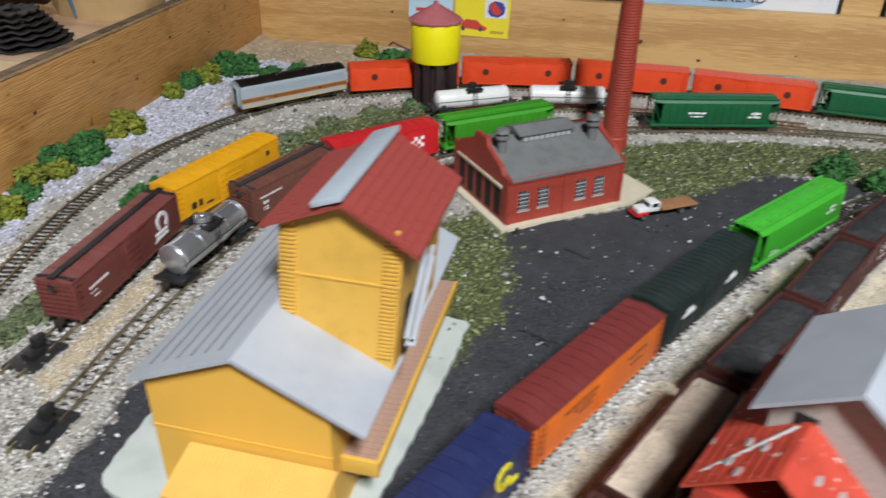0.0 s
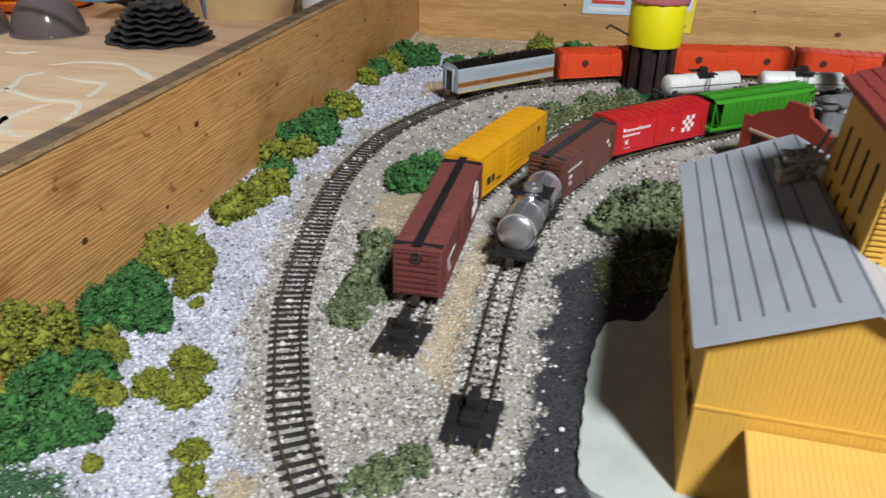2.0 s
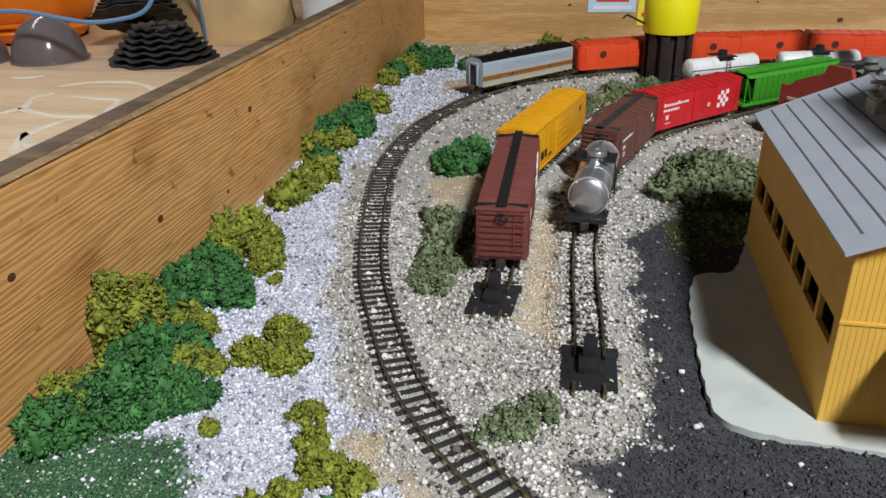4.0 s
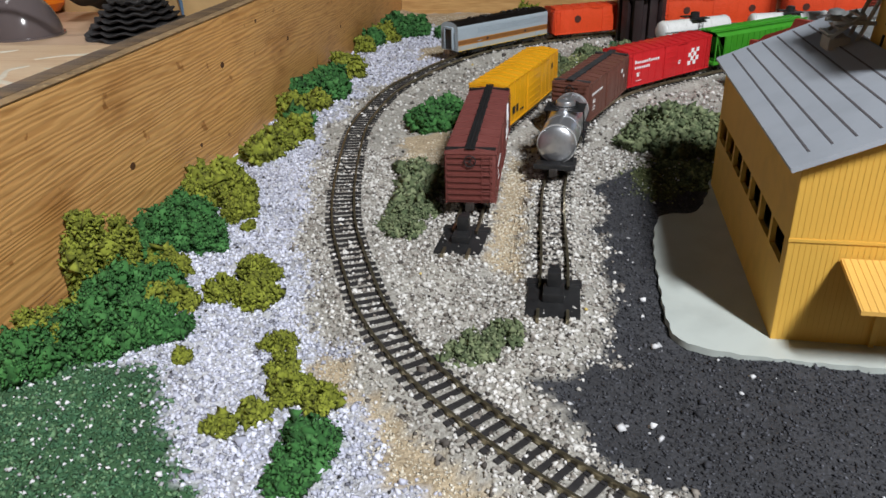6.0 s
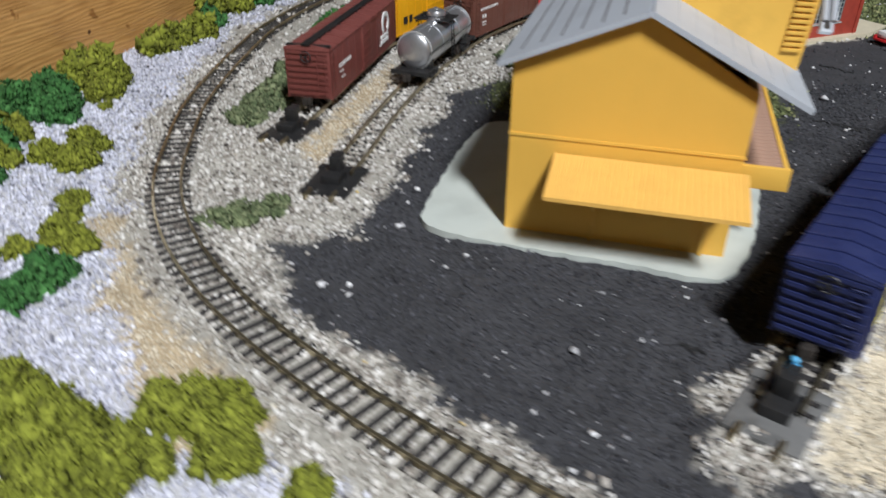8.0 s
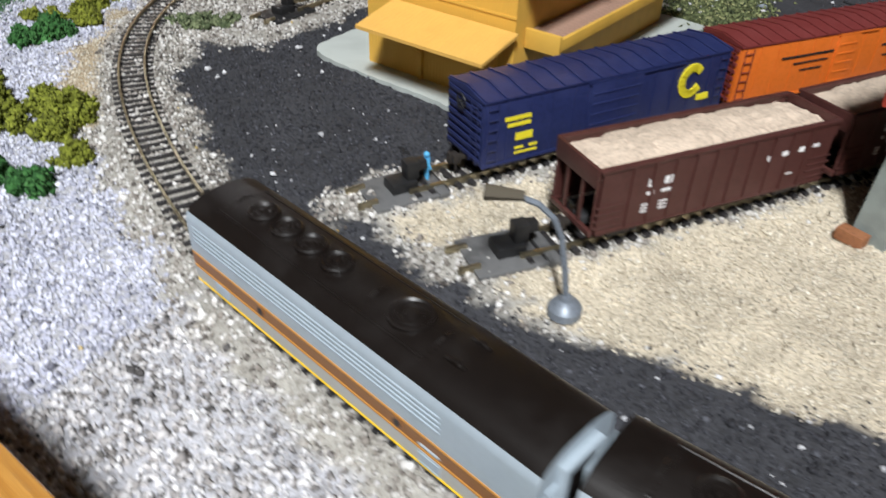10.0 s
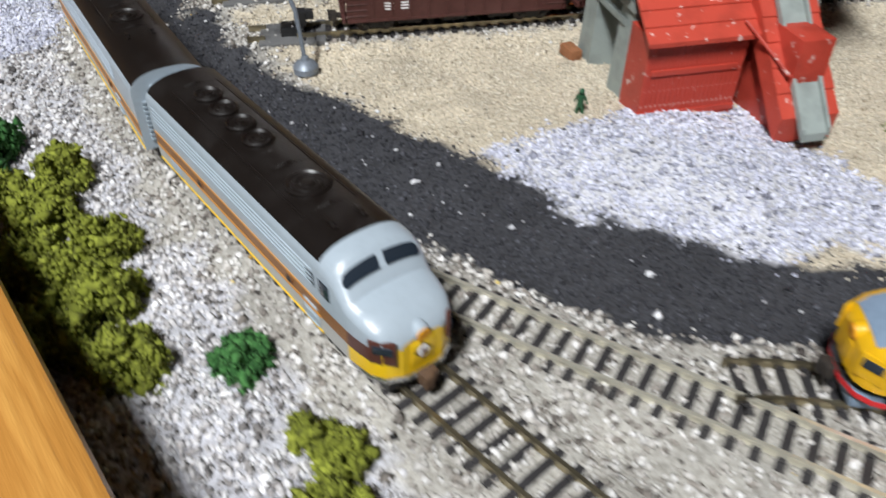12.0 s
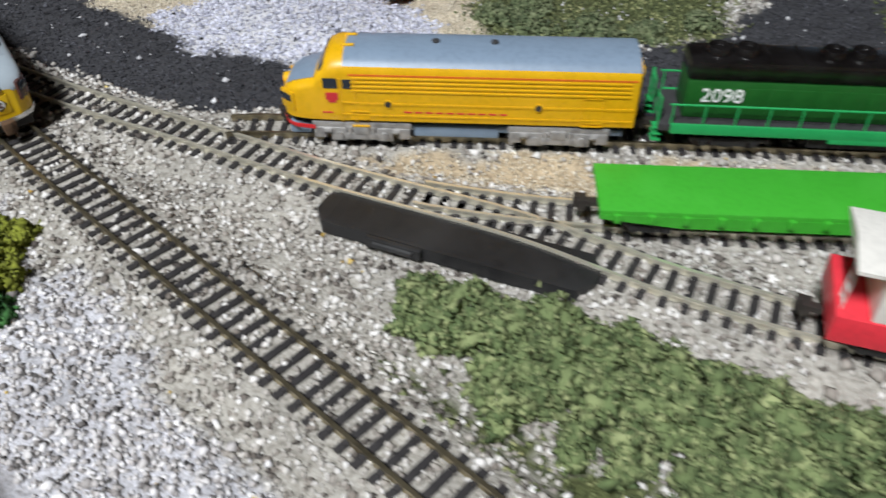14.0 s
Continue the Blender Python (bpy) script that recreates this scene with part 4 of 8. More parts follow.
def cab_unit(label, nose, upper, lower, roof, band, pin, trucks, L=97.0, W=19.4, windows=(GLASS,), booster=False, fans=True, hood=None, sill=4.6, wide=8.0, glare=None, group="diesel units"):
    """A streamlined diesel: lofted body with rounded nose, windscreen, grilles, stripe, roof fans and skirts."""
    t = thing("diesel_locomotive", label, "model locomotive", group=group)
    h, w = L / 2, W / 2
    z0, zs, zt = sill, 20.4, 25.4
    hood = hood or upper

    def ring(x, wide, top, shoulder, n=8, low=z0):
        """Half-open outline from the left sill over the roof to the right sill."""
        pts = [(wide * 0.985, low), (wide, low + 1.5), (wide, 8.9), (wide, 12.4), (wide, shoulder)]
        for i in range(1, n + 1):
            a = math.pi / 2 * i / n
            pts.append((wide * math.cos(a) ** 0.85 if i < n else 0.0, shoulder + (top - shoulder) * math.sin(a) ** 0.9))
        left = [(x, -y, z) for y, z in pts]
        return left + [(x, y, z) for y, z in pts[-2::-1]]

    cab = h - 18.0
    xs = list(np.linspace(-h, cab, 9)) if not booster else list(np.linspace(-h, h, 12))
    rings = [ring(x, w, zt, zs) for x in xs]
    half = len(rings[0]) // 2

    def strip(lo, hi, material, name, from_ring, to_ring, rr, proud=0.0):
        """One band of the loft, on both flanks, as a part of its own."""
        bm = bmesh.new()
        for flank in (0, 1):
            rows = []
            for rg in rr[from_ring:to_ring + 1]:
                q = rg[lo:hi + 1] if flank == 0 else rg[len(rg) - 1 - hi:len(rg) - lo]
                rows.append([(x, y + (math.copysign(proud, y) if abs(y) > 0.1 else 0), z) for x, y, z in q])
            loft(bm, rows)
        bmesh.ops.remove_doubles(bm, verts=bm.verts, dist=0.001)
        return part(name, bm, material, t)

    last = len(rings) - 1
    strip(0, 2, lower, "skirt", 0, last, rings)
    strip(2, 3, band, "side_band", 0, last, rings)
    strip(3, 6, upper, "side_panel", 0, last, rings)
    strip(6, half, roof, "roof", 0, last, rings)
    bm = bmesh.new()
    end = [bm.verts.new(p) for p in rings[0]]
    bm.faces.new(end[::-1])
    wall = part("end_wall", bm, upper, t)
    if booster:
        bm = bmesh.new()
        bm.faces.new([bm.verts.new(p) for p in rings[-1]])
        part("end_wall", bm, upper, t)
    for k in ((-1, 1) if booster else (-1,)):
        bm = bmesh.new()
        box(bm, k * h - 1.2, -3.6, z0 + 1, k * h + 1.2, 3.6, 19.5, 0.3)
        part("end_door", bm, UNIT_ROOF if not glare else lower, t)
        bm = bmesh.new()
        for s in (-1, 1):
            box(bm, k * h - 1.6, s * 4.3 - 0.7, z0 + 1, k * h + 1.6, s * 4.3 + 0.7, 21.6, 0.3)
        box(bm, k * h - 1.6, -4.9, 20.2, k * h + 1.6, 4.9, 21.8, 0.3)
        part("diaphragm", bm, upper, t, "pale diaphragm frame round the end door")
        for s in (-1, 1):
            bm = bmesh.new()
            box(bm, k * (h + 0.25) - 0.25, s * 6.4 - 1.3, 7, k * (h + 0.25) + 0.25, s * 6.4 + 1.3, 7.6)
            slat = part("louvre", bm, upper, wall)
            repeat(slat, "louvre", wall, [(0, 0, i * 1.3) for i in range(1, 9)])
    if not glare:
        bm = bmesh.new()
        for s in (-1, 1):
            box(bm, -h + 0.5, s * w - 0.16, z0 + 0.1, (cab if not booster else h) - 0.5, s * w + 0.08, z0 + 0.38)
        part("sill_stripe", bm, UNIT_YELLOW, t, "thin yellow sill stripe")
    for zz in (8.9, 12.4):
        bm = bmesh.new()
        for s in (-1, 1):
            box(bm, -h + 0.5, s * w - 0.16, zz - 0.25, (cab if not booster else h) - 0.5, s * w + 0.16, zz + 0.25)
        part("pinstripe", bm, pin, t)
    bm = bmesh.new()
    for s in (-1, 1):
        for i in range(4):
            z = 16.0 + i * 1.2
            box(bm, -h + 2, s * w - 0.25, z - 0.28, cab - 2, s * w + 0.25, z + 0.28, 0.1)
        for x in (-h + 11, cab - 4):
            box(bm, x - 2.6, s * w - 0.2, z0 + 0.8, x + 2.6, s * w + 0.2, 8.5, 0.15)
        for i in range(3):
            box(bm, cab - 6.4, s * w - 0.35, 5.5 + i * 2.2, cab - 1.6, s * w + 0.35, 5.8 + i * 2.2)
    part("side_grille", bm, upper, t)
    pz = 12.4 if glare else 10.8
    for s in (-1, 1):
        for x in (-22.4, 18.6):
            bm = bmesh.new()
            rod(bm, (x, s * (w - 0.3), pz), (x, s * (w + 0.28), pz), 1.25, 14)
            rim = part("porthole_rim", bm, upper if glare else band, t)
            # A matt black disc stands for the dark inside the hollow porthole.
            bm = bmesh.new()
            rod(bm, (x, s * (w - 0.3), pz), (x, s * (w + 0.36), pz), 0.9, 14)
            part("porthole_hollow", bm, SOOT, rim)
    if not booster:
        # cab and nose
        st = [(cab, w, 25.4, 20.4), (cab + 3, w, 25.2, 20.2), (cab + 5.0, w * 0.995, 24.3, 19.6), (cab + 8.5, w * 0.985, 18.9, 16.2), (cab + 11.5, w * 0.955, 18.3, 15.6),
              (cab + 14.5, w * 0.89, 17.4, 14.9), (cab + 16.6, w * 0.78, 16.0, 14.0), (cab + 17.8, w * 0.62, 14.6, 13.0), (cab + 18.3, w * 0.45, 13.6, 12.5)]
        nr = [ring(*q) for q in st]
        strip(0, 2, nose, "nose_lower", 3, 8, nr)
        strip(2, 3, nose if glare else BOARD_BROWN, "nose_side", 3, 6, nr)
        strip(2, 3, nose, "nose_middle", 6, 8, nr)
        strip(0, 2, lower, "cab_skirt", 0, 3, nr)
        strip(2, 3, band, "cab_band", 0, 3, nr)
        strip(3, half, hood, "hood", 0, 8, nr)
        bm = bmesh.new()
        bm.faces.new([bm.verts.new(p) for p in nr[-1]])
        part("nose_front", bm, nose, t)
        # windscreen panes lie on the slope between the roof and the hood
        for s in (-1, 1):
            bm = bmesh.new()
            p0, p1 = st[2], st[3]

            def on_slope(f, a, out):
                """A point of the slope between roof and hood, a radians up its arc."""
                x, wd, tp, sh = [u + (v - u) * f for u, v in zip(p0, p1)]
                return x + out * 0.75, s * wd * max(math.cos(a), 0) ** 0.85, sh + (tp - sh) * math.sin(a) ** 0.9 + out * 0.6

            grid = []
            for f, lo_a, hi_a in ((0.1, 43, 86.8), (0.22, 36, 87.2), (0.42, 35, 87.2), (0.54, 41, 86.8)):
                grid.append([(f, radians(lo_a + (hi_a - lo_a) * q / 5)) for q in range(6)])
            fr = [[bm.verts.new(on_slope(f, a, 0.3)) for f, a in row] for row in grid]
            bk = [[bm.verts.new(on_slope(f, a, -0.6)) for f, a in row] for row in grid]
            for q in range(3):
                for c in range(5):
                    bm.faces.new((fr[q][c], fr[q][c + 1], fr[q + 1][c + 1], fr[q + 1][c]))
            rim = [(0, c) for c in range(5)] + [(q, 5) for q in range(3)] + [(3, c) for c in range(5, 0, -1)] + [(q, 0) for q in range(3, 0, -1)]
            for (q, c), (q2, c2) in zip(rim, rim[1:] + rim[:1]):
                bm.faces.new((fr[q][c], fr[q2][c2], bk[q2][c2], bk[q][c]))
            part("windscreen", bm, GLASS, t, "dark windscreen pane")
            bm = bmesh.new()
            if glare:
                box(bm, cab + 1.6, s * w - 0.14, 16.6, cab + 5.6, s * w + 0.14, 19.4, 0.25)
            else:
                box(bm, cab + 0.2, s * w - 0.14, 15.6, cab + 3.6, s * w + 0.14, 19.2, 0.25)
                box(bm, cab - 4.2, s * w - 0.14, 15.8, cab - 1.6, s * w + 0.14, 19.0, 0.25)
            part("side_window", bm, GLASS, t)
        if glare:
            strip(8, half, glare, "glare_panel", 3, 6, [[(x + 0.1, y, z + 0.12) for x, y, z in q] for q in nr])
        bm = bmesh.new()
        rod(bm, (cab + 14.0, 0, 14.3), (cab + 18.75, 0, 13.7), 1.45, 16)
        part("headlight", bm, LAMP_AMBER, t, "amber headlight lens")
        bm = bmesh.new()
        rod(bm, (cab + 11.5, 0, 15.2), (cab + 18.45, 0, 13.8), 2.0, 16, 1.75)
        part("headlight_housing", bm, hood, t)
        bm = bmesh.new()
        rings2 = []
        for x, wd in ((cab + 9, w * 0.99), (cab + 14.5, w * 0.9), (cab + 17.2, w * 0.72), (cab + 18.9, w * 0.36), (cab + 19.2, 0.0)):
            rings2.append([(x, wd + 0.25, 4.4), (x, wd + 0.45, 5.0), (x, wd + 0.25, 5.7)])
        full = rings2 + [[(x, -y, z) for x, y, z in rg] for rg in rings2[-2::-1]]
        loft(bm, full)
        part("bumper_strip", bm, BOX_RED if glare else CHROME, t, "red band round the nose" if glare else "bright metal strip round the nose")
        bm = bmesh.new()
        box(bm, cab + 11, -7.0, 1.2, cab + 17.2, 7.0, 4.6, 0.8)
        part("pilot", bm, glare or BLACK, t)
        bm = bmesh.new()
        for s in (-1, 1):
            m = pose(cab + 16.3, s * 7.25, 12.0, 0, 0, s * 52)
            box(bm, -0.4, -2.6, -2.9, 0.4, 2.6, 2.6, 0.35, m=m)
        part("number_board", bm, nose if glare else BOARD_BROWN, t, "" if glare else "brown number board frame")
        bm = bmesh.new()
        for s in (-1, 1):
            m = pose(cab + 16.7, s * 7.45, 12.7, 0, 0, s * 52)
            box(bm, -0.3, -1.9, -0.9, 0.3, 1.9, 0.9, 0.1, m=m)
        part("number_glass", bm, GLASS, t)
        bm = bmesh.new()
        box(bm, cab + 18.2, -2.5, 7.0, cab + 18.5, 2.5, 12.2, 0.1)
        part("nose_door", bm, nose, t)
    if fans:
        bm = bmesh.new()
        for x in (-h + 16, -h + 24, -h + 32, -h + 40):
            lathe(bm, [(3.4, zt - 1.0), (3.4, zt + 0.6), (3.0, zt + 0.85), (2.6, zt + 0.3), (2.0, zt + 0.3), (1.8, zt + 0.75), (1.2, zt + 0.75), (1.0, zt + 0.4), (0.8, zt + 1.1), (0.2, zt + 1.15)], 18, m=Matrix.Translation((x, 0, 0)))
        lathe(bm, [(4.6, zt - 1.2), (4.6, zt + 0.35), (4.1, zt + 0.5), (3.7, zt + 0.1), (3.1, zt + 0.1), (2.9, zt + 0.5), (2.3, zt + 0.5), (2.1, zt + 0.1), (1.5, zt + 0.1), (1.3, zt + 0.6), (0.2, zt + 0.7)], 22, m=Matrix.Translation((12, 0, 0)))
        for x in (-h + 8, 3, 20):
            for s in (-1, 1):
                rod(bm, (x, s * 0.2, zt + 0.05), (x, s * 6.4, zt - 1.25), 0.35, 6)
        for s in (-1, 1):
            rod(bm, (-h + 8, s * 5.6, zt - 0.75), (20, s * 5.6, zt - 0.75), 0.28, 5)
        for x in (25.5,):
            for s in (-3.2, 3.2):
                rod(bm, (x - 2.0, s, zt - 0.1), (x + 2.0, s, zt - 0.1), 0.5, 6)
                box(bm, x - 0.8, s - 0.5, zt - 1, x + 0.8, s + 0.5, zt + 0.7, 0.2)
        part("roof_fan", bm, roof, t)
        bm = bmesh.new()
        for s in (-1, 1):
            for i in range(44):
                x = -h + 8.8 + i * 1.38
                box(bm, x - 0.22, s * 5.9 - 0.22, zt - 1.0, x + 0.22, s * 5.9 + 0.22, zt - 0.62)
        for x in (-h + 8.6, 3.6, 20.6):
            for i in range(11):
                y = -5.2 + i * 1.04
                z = zt - 0.3 - 0.026 * y * y
                box(bm, x - 0.22, y - 0.22, z - 0.2, x + 0.22, y + 0.22, z + 0.5)
        part("riveting", bm, roof, t)["kind"] = "stuff"
    bm = bmesh.new()
    box(bm, -h + 2, -7.4, 3.2, cab + 10 if not booster else h - 2, 7.4, 5.0, 0.3)
    box(bm, -12, -7.8, 1.6, 12, 7.8, 4.8, 0.6)
    part("fuel_tank", bm, glare or trucks, t)
    for x in (-h + 20, h - 22):
        truck(t, x, trucks, spread=13.0, sides=wide, heavy=bool(glare))
    coupler(t, -h - 1.5, -1)
    coupler(t, h + (1.2 if booster else 0.2), 1, COUPLER if glare else RUST_COUPLER)
    return t

# ---- colours of the stock and buildings ----
LAMP_AMBER = mat("amber_lens", (0.95, 0.42, 0.03), 0.15)
CHROME = mat("bright_metal", (0.75, 0.75, 0.74), 0.18, 0.9)
BOARD_BROWN = paint("brown_paint", (0.09, 0.03, 0.022), 0.4)
UNIT_GREY = paint("light_grey_paint", (0.36, 0.42, 0.47), 0.3, 0.05)
UNIT_LOWER = paint("warm_grey_paint", (0.42, 0.42, 0.4), 0.32, 0.06)
UNIT_BAND = paint("brown_band", (0.24, 0.1, 0.03), 0.4)
UNIT_ROOF = paint("black_roof_paint", (0.008, 0.0055, 0.0045), 0.36, 0.15)
UNIT_YELLOW = paint("nose_yellow", (0.82, 0.52, 0.01), 0.3, 0.05)
LOCO_YELLOW = paint("yellow_paint", (0.74, 0.41, 0.006), 0.35, 0.12)
LOCO_GREY = paint("blue_grey_paint", (0.2, 0.27, 0.36), 0.4)
SILVER = mat("silver_paint", (0.66, 0.67, 0.7), 0.3, 0.85, grain=0.08, grain_scale=500, bump=0.12)
TRUCK_SILVER = mat("grey_truck_paint", (0.42, 0.41, 0.4), 0.42, 0.4, grain=0.5, grain_scale=420)
BOX_BROWN = paint("box_car_red", (0.17, 0.045, 0.038), 0.5, 0.2)
BOX_ROOF = paint("box_car_roof_red", (0.2, 0.058, 0.05), 0.5, 0.2)
BOX_TUSCAN = paint("tuscan_brown", (0.16, 0.062, 0.045), 0.5, 0.2)
BOX_YELLOW = paint("amber_yellow", (0.78, 0.38, 0.01), 0.45)
BOX_RED = paint("signal_red", (0.6, 0.02, 0.025), 0.42)
BOX_ORANGE_RED = paint("orange_red", (0.78, 0.075, 0.02), 0.4)
BOX_ORANGE = paint("reefer_orange", (0.72, 0.16, 0.02), 0.45)
BOX_MAROON = paint("maroon_roof", (0.17, 0.03, 0.028), 0.5)
BOX_BLUE = paint("dark_blue", (0.02, 0.028, 0.1), 0.4, 0.25)
BOX_BLACK = paint("black_green", (0.02, 0.03, 0.028), 0.45, 0.3)
BOX_GREEN = paint("bright_green", (0.06, 0.42, 0.035), 0.45)
HOP_GREEN = paint("dark_green", (0.012, 0.12, 0.045), 0.45)
HOP_LIME = paint("grass_green", (0.05, 0.3, 0.02), 0.45)
HOP_BROWN = paint("hopper_brown", (0.075, 0.024, 0.02), 0.5, 0.25)
TANK_WHITE = paint("tank_white", (0.78, 0.78, 0.77), 0.35)
FLAT_GREEN = paint("flat_car_green", (0.05, 0.4, 0.03), 0.5)
CAB_WHITE = paint("off_white", (0.75, 0.73, 0.68), 0.5)
CAB_RED = paint("pinkish_red", (0.75, 0.04, 0.06), 0.45)
SAND_LOAD = mat("sand_load", (0.62, 0.5, 0.39), 0.95, grain=0.3, grain_scale=900, bump=1.0, bump_scale=1300)
COAL_LOAD = mat("coal_load", (0.03, 0.03, 0.032), 0.7, grain=0.5, grain_scale=900, bump=1.0, bump_scale=1200)
AWNING_YELLOW = mat("awning_yellow", (0.74, 0.43, 0.1), 0.6, grain=0.1, grain_scale=120, bump=0.2, bump_scale=900)
HOUSE_YELLOW = mat("depot_yellow", (0.72, 0.42, 0.07), 0.6, grain=0.12, grain_scale=120, bump=0.2, bump_scale=900)
ROOF_GREY = mat("painted_metal_roof", (0.4, 0.43, 0.48), 0.45, grain=0.12, grain_scale=60, bump=0.1)
ROOF_LINE = mat("roof_seam_dark", (0.12, 0.11, 0.12), 0.6)
ROOF_RED = mat("red_shingle", (0.33, 0.055, 0.045), 0.6, grain=0.2, grain_scale=200, spread=0.25)
CAP_BLUE = mat("ridge_cap_grey", (0.42, 0.48, 0.54), 0.45, grain=0.1)
DOCK_BROWN = mat("dock_planks", (0.36, 0.22, 0.16), 0.7, grain=0.25, grain_scale=250, spread=0.15)
SLAB_GREY = mat("pale_green_base", (0.5, 0.54, 0.51), 0.55, grain=0.15, grain_scale=60)
# Near-black colour that stands for the unlit inside behind openings.
OPEN_DARK = mat("unlit_opening", (0.012, 0.01, 0.009), 0.9)
BRICK = mat("brick_red_paint", (0.33, 0.045, 0.028), 0.6, grain=0.2, grain_scale=250, bump=0.3)
SLATE = mat("slate_roof", (0.16, 0.165, 0.165), 0.6, grain=0.2, grain_scale=120, bump=0.25)
CREAM = mat("cream_base", (0.62, 0.56, 0.42), 0.7, grain=0.12)
STACK_RED = mat("stack_brick", (0.36, 0.05, 0.03), 0.55, grain=0.25, grain_scale=200, bump=0.3)
TANK_YELLOW = mat("tank_yellow", (0.88, 0.78, 0.005), 0.45, grain=0.06)
ROOF_PINK = mat("faded_red_roof", (0.42, 0.12, 0.13), 0.6, grain=0.2)
LEG_DARK = mat("charred_leg", (0.03, 0.017, 0.018), 0.5, grain=0.6, grain_scale=120)
COAL_RED = mat("barn_red", (0.45, 0.05, 0.03), 0.5, grain=0.25, grain_scale=150, bump=0.4, speck=(0.6, 0.4, 0.36))
COAL_RED_LIGHT = mat("lighter_barn_red", (0.5, 0.06, 0.035), 0.5, grain=0.2, grain_scale=150, bump=0.3, speck=(0.7, 0.5, 0.45))
TIMBER_GREY = mat("grey_timber_paint", (0.3, 0.34, 0.32), 0.6, grain=0.25, grain_scale=150, bump=0.5, bump_scale=700)
HUT_WALL = mat("pale_hut_wall", (0.42, 0.4, 0.36), 0.7, grain=0.15)
STUD = mat("silver_stud", (0.62, 0.62, 0.62), 0.35, 0.5)
RUST = mat("rusty_block", (0.3, 0.12, 0.05), 0.8, grain=0.3)
FIG_BLUE = mat("sky_blue_paint", (0.1, 0.42, 0.72), 0.5)
FIG_GREEN = mat("dark_green_paint", (0.02, 0.09, 0.04), 0.5)
GREEN_PANE = mat("green_window", (0.01, 0.07, 0.03), 0.3)
GREY_METAL = mat("lamp_grey", (0.22, 0.25, 0.29), 0.45, 0.3, grain=0.3)


def side_marks(t, rows, material, W=19.6, both=True, name="lettering"):
    for s in (-1, 1) if both else (-1,):
        bars(rows if s < 0 else [(-x1, z0, -x0, z1) for x0, z0, x1, z1 in rows], material, t, name, s, W / 2 + 0.28)


# ---- cars on the two left sidings ----
c1 = boxcar("brown-red boxcar with black roof walk and white wrench-shaped mark", 97, 27, BOX_BROWN, BOX_ROOF, walk=BLACK, door=13)
side_marks(c1, [(-38 + 2.0 * i, 15, -36.7 + 2.0 * i, 16.5) for i in range(8)] + [(-38, 12.7, -33, 13.2), (-36, 10, -31, 10.5), (20, 8, 22, 9)], WHITE_INK)
for s in (-1, 1):
    bm = bmesh.new()
    for i in range(16):
        a = radians(-40 + i * 17)
        box(bm, -1.1, -0.25, -0.9, 1.1, 0.25, 0.9, m=Matrix.Translation((30 + 4.6 * math.cos(a), s * 10.1, 17.5 + 4.6 * math.sin(a))) @ Matrix.Rotation(-a, 4, "Y"))
    box(bm, 22, s * 10.1 - 0.25, 11.2, 34, s * 10.1 + 0.25, 12.8)
    box(bm, 22, s * 10.1 - 0.25, 8.6, 34, s * 10.1 + 0.25, 10.2)
    part("emblem", bm, WHITE_INK, c1, "white curved emblem", smooth=0)
place_on(c1, "c", nearest_s("c", -66, 41) + 48.5)
c2 = boxcar("amber yellow boxcar with faint dark lettering", 94, 28, BOX_YELLOW, BOX_YELLOW, door=22, roof_ribs=12)
side_marks(c2, [(-36, 9, -32, 13), (-30, 9, -27, 13), (-24, 8, -18, 9), (34, 18, 37, 21)], BLACK_INK)
place_on(c2, "c", nearest_s("c", -66, 41) + 148)
for k, s in enumerate((330, 408)):
    w = tank_car("white tank car with black ladder and platform", 72, TANK_WHITE, SOOT, H=21, R=7.6, dome=False)
    bm = bmesh.new()
    lathe(bm, [(3.4, 18), (3.4, 22.6), (2.6, 23.2), (0.2, 23.4)], 14)
    part("manway", bm, BLACK, w)
    place_on(w, "c", nearest_s("c", 106, 373) + k * 82)
c3 = tank_car("silver tank car with dome on black frame", 68, SILVER, BLACK, H=25, R=8.5)
place_on(c3, "d", nearest_s("d", -31, 78) + 35)
c4 = boxcar("tuscan brown boxcar with dark roof walk and white lettering", 76, 26, BOX_TUSCAN, BOX_TUSCAN, walk=SOOT, door=11)
side_marks(c4, [(-32 + 1.9 * i, 17, -30.8 + 1.9 * i, 18.2) for i in range(10)] + [(-30, 12.8, -28.4, 14.6), (-27.6, 12.8, -26, 14.6), (-30, 10.4, -26, 11), (-30, 9, -26, 9.5), (23, 17, 24.4, 19), (25, 17, 26.4, 19), (28, 13.5, 30, 15.4)], WHITE_INK)
place_on(c4, "d", nearest_s("d", -31, 78) + 113)
c5 = boxcar("bright red boxcar with white chequered mark", 82, 26.5, BOX_RED, BOX_RED, door=12, roof_ribs=12)
side_marks(c5, [(-34 + 2.1 * i, 17.5, -32.6 + 2.1 * i, 18.9 if i % 6 else 19.6) for i in range(11)] + [(-34 + 2.1 * i, 14.4, -32.6 + 2.1 * i, 15.8) for i in range(7)] + [(-32, 11.4, -29, 12), (-31.5, 9.6, -29.5, 11), (8, 13, 10.5, 13.6), (8, 11.4, 10, 12.4), (-32, 7, -27, 7.4)], WHITE_INK)
for s in (-1, 1):
    bm = bmesh.new()
    for i in range(4):
        for j in range(4):
            if (i + j) % 2 == 0:
                box(bm, 18 + i * 2.6, s * 10.0 - 0.15, 9 + j * 2.6, 18 + (i + 1) * 2.6, s * 10.0 + 0.25, 9 + (j + 1) * 2.6)
    part("chequer_mark", bm, WHITE_INK, c5, "white chequered square", smooth=0)
place_on(c5, "d", nearest_s("d", 51, 250))
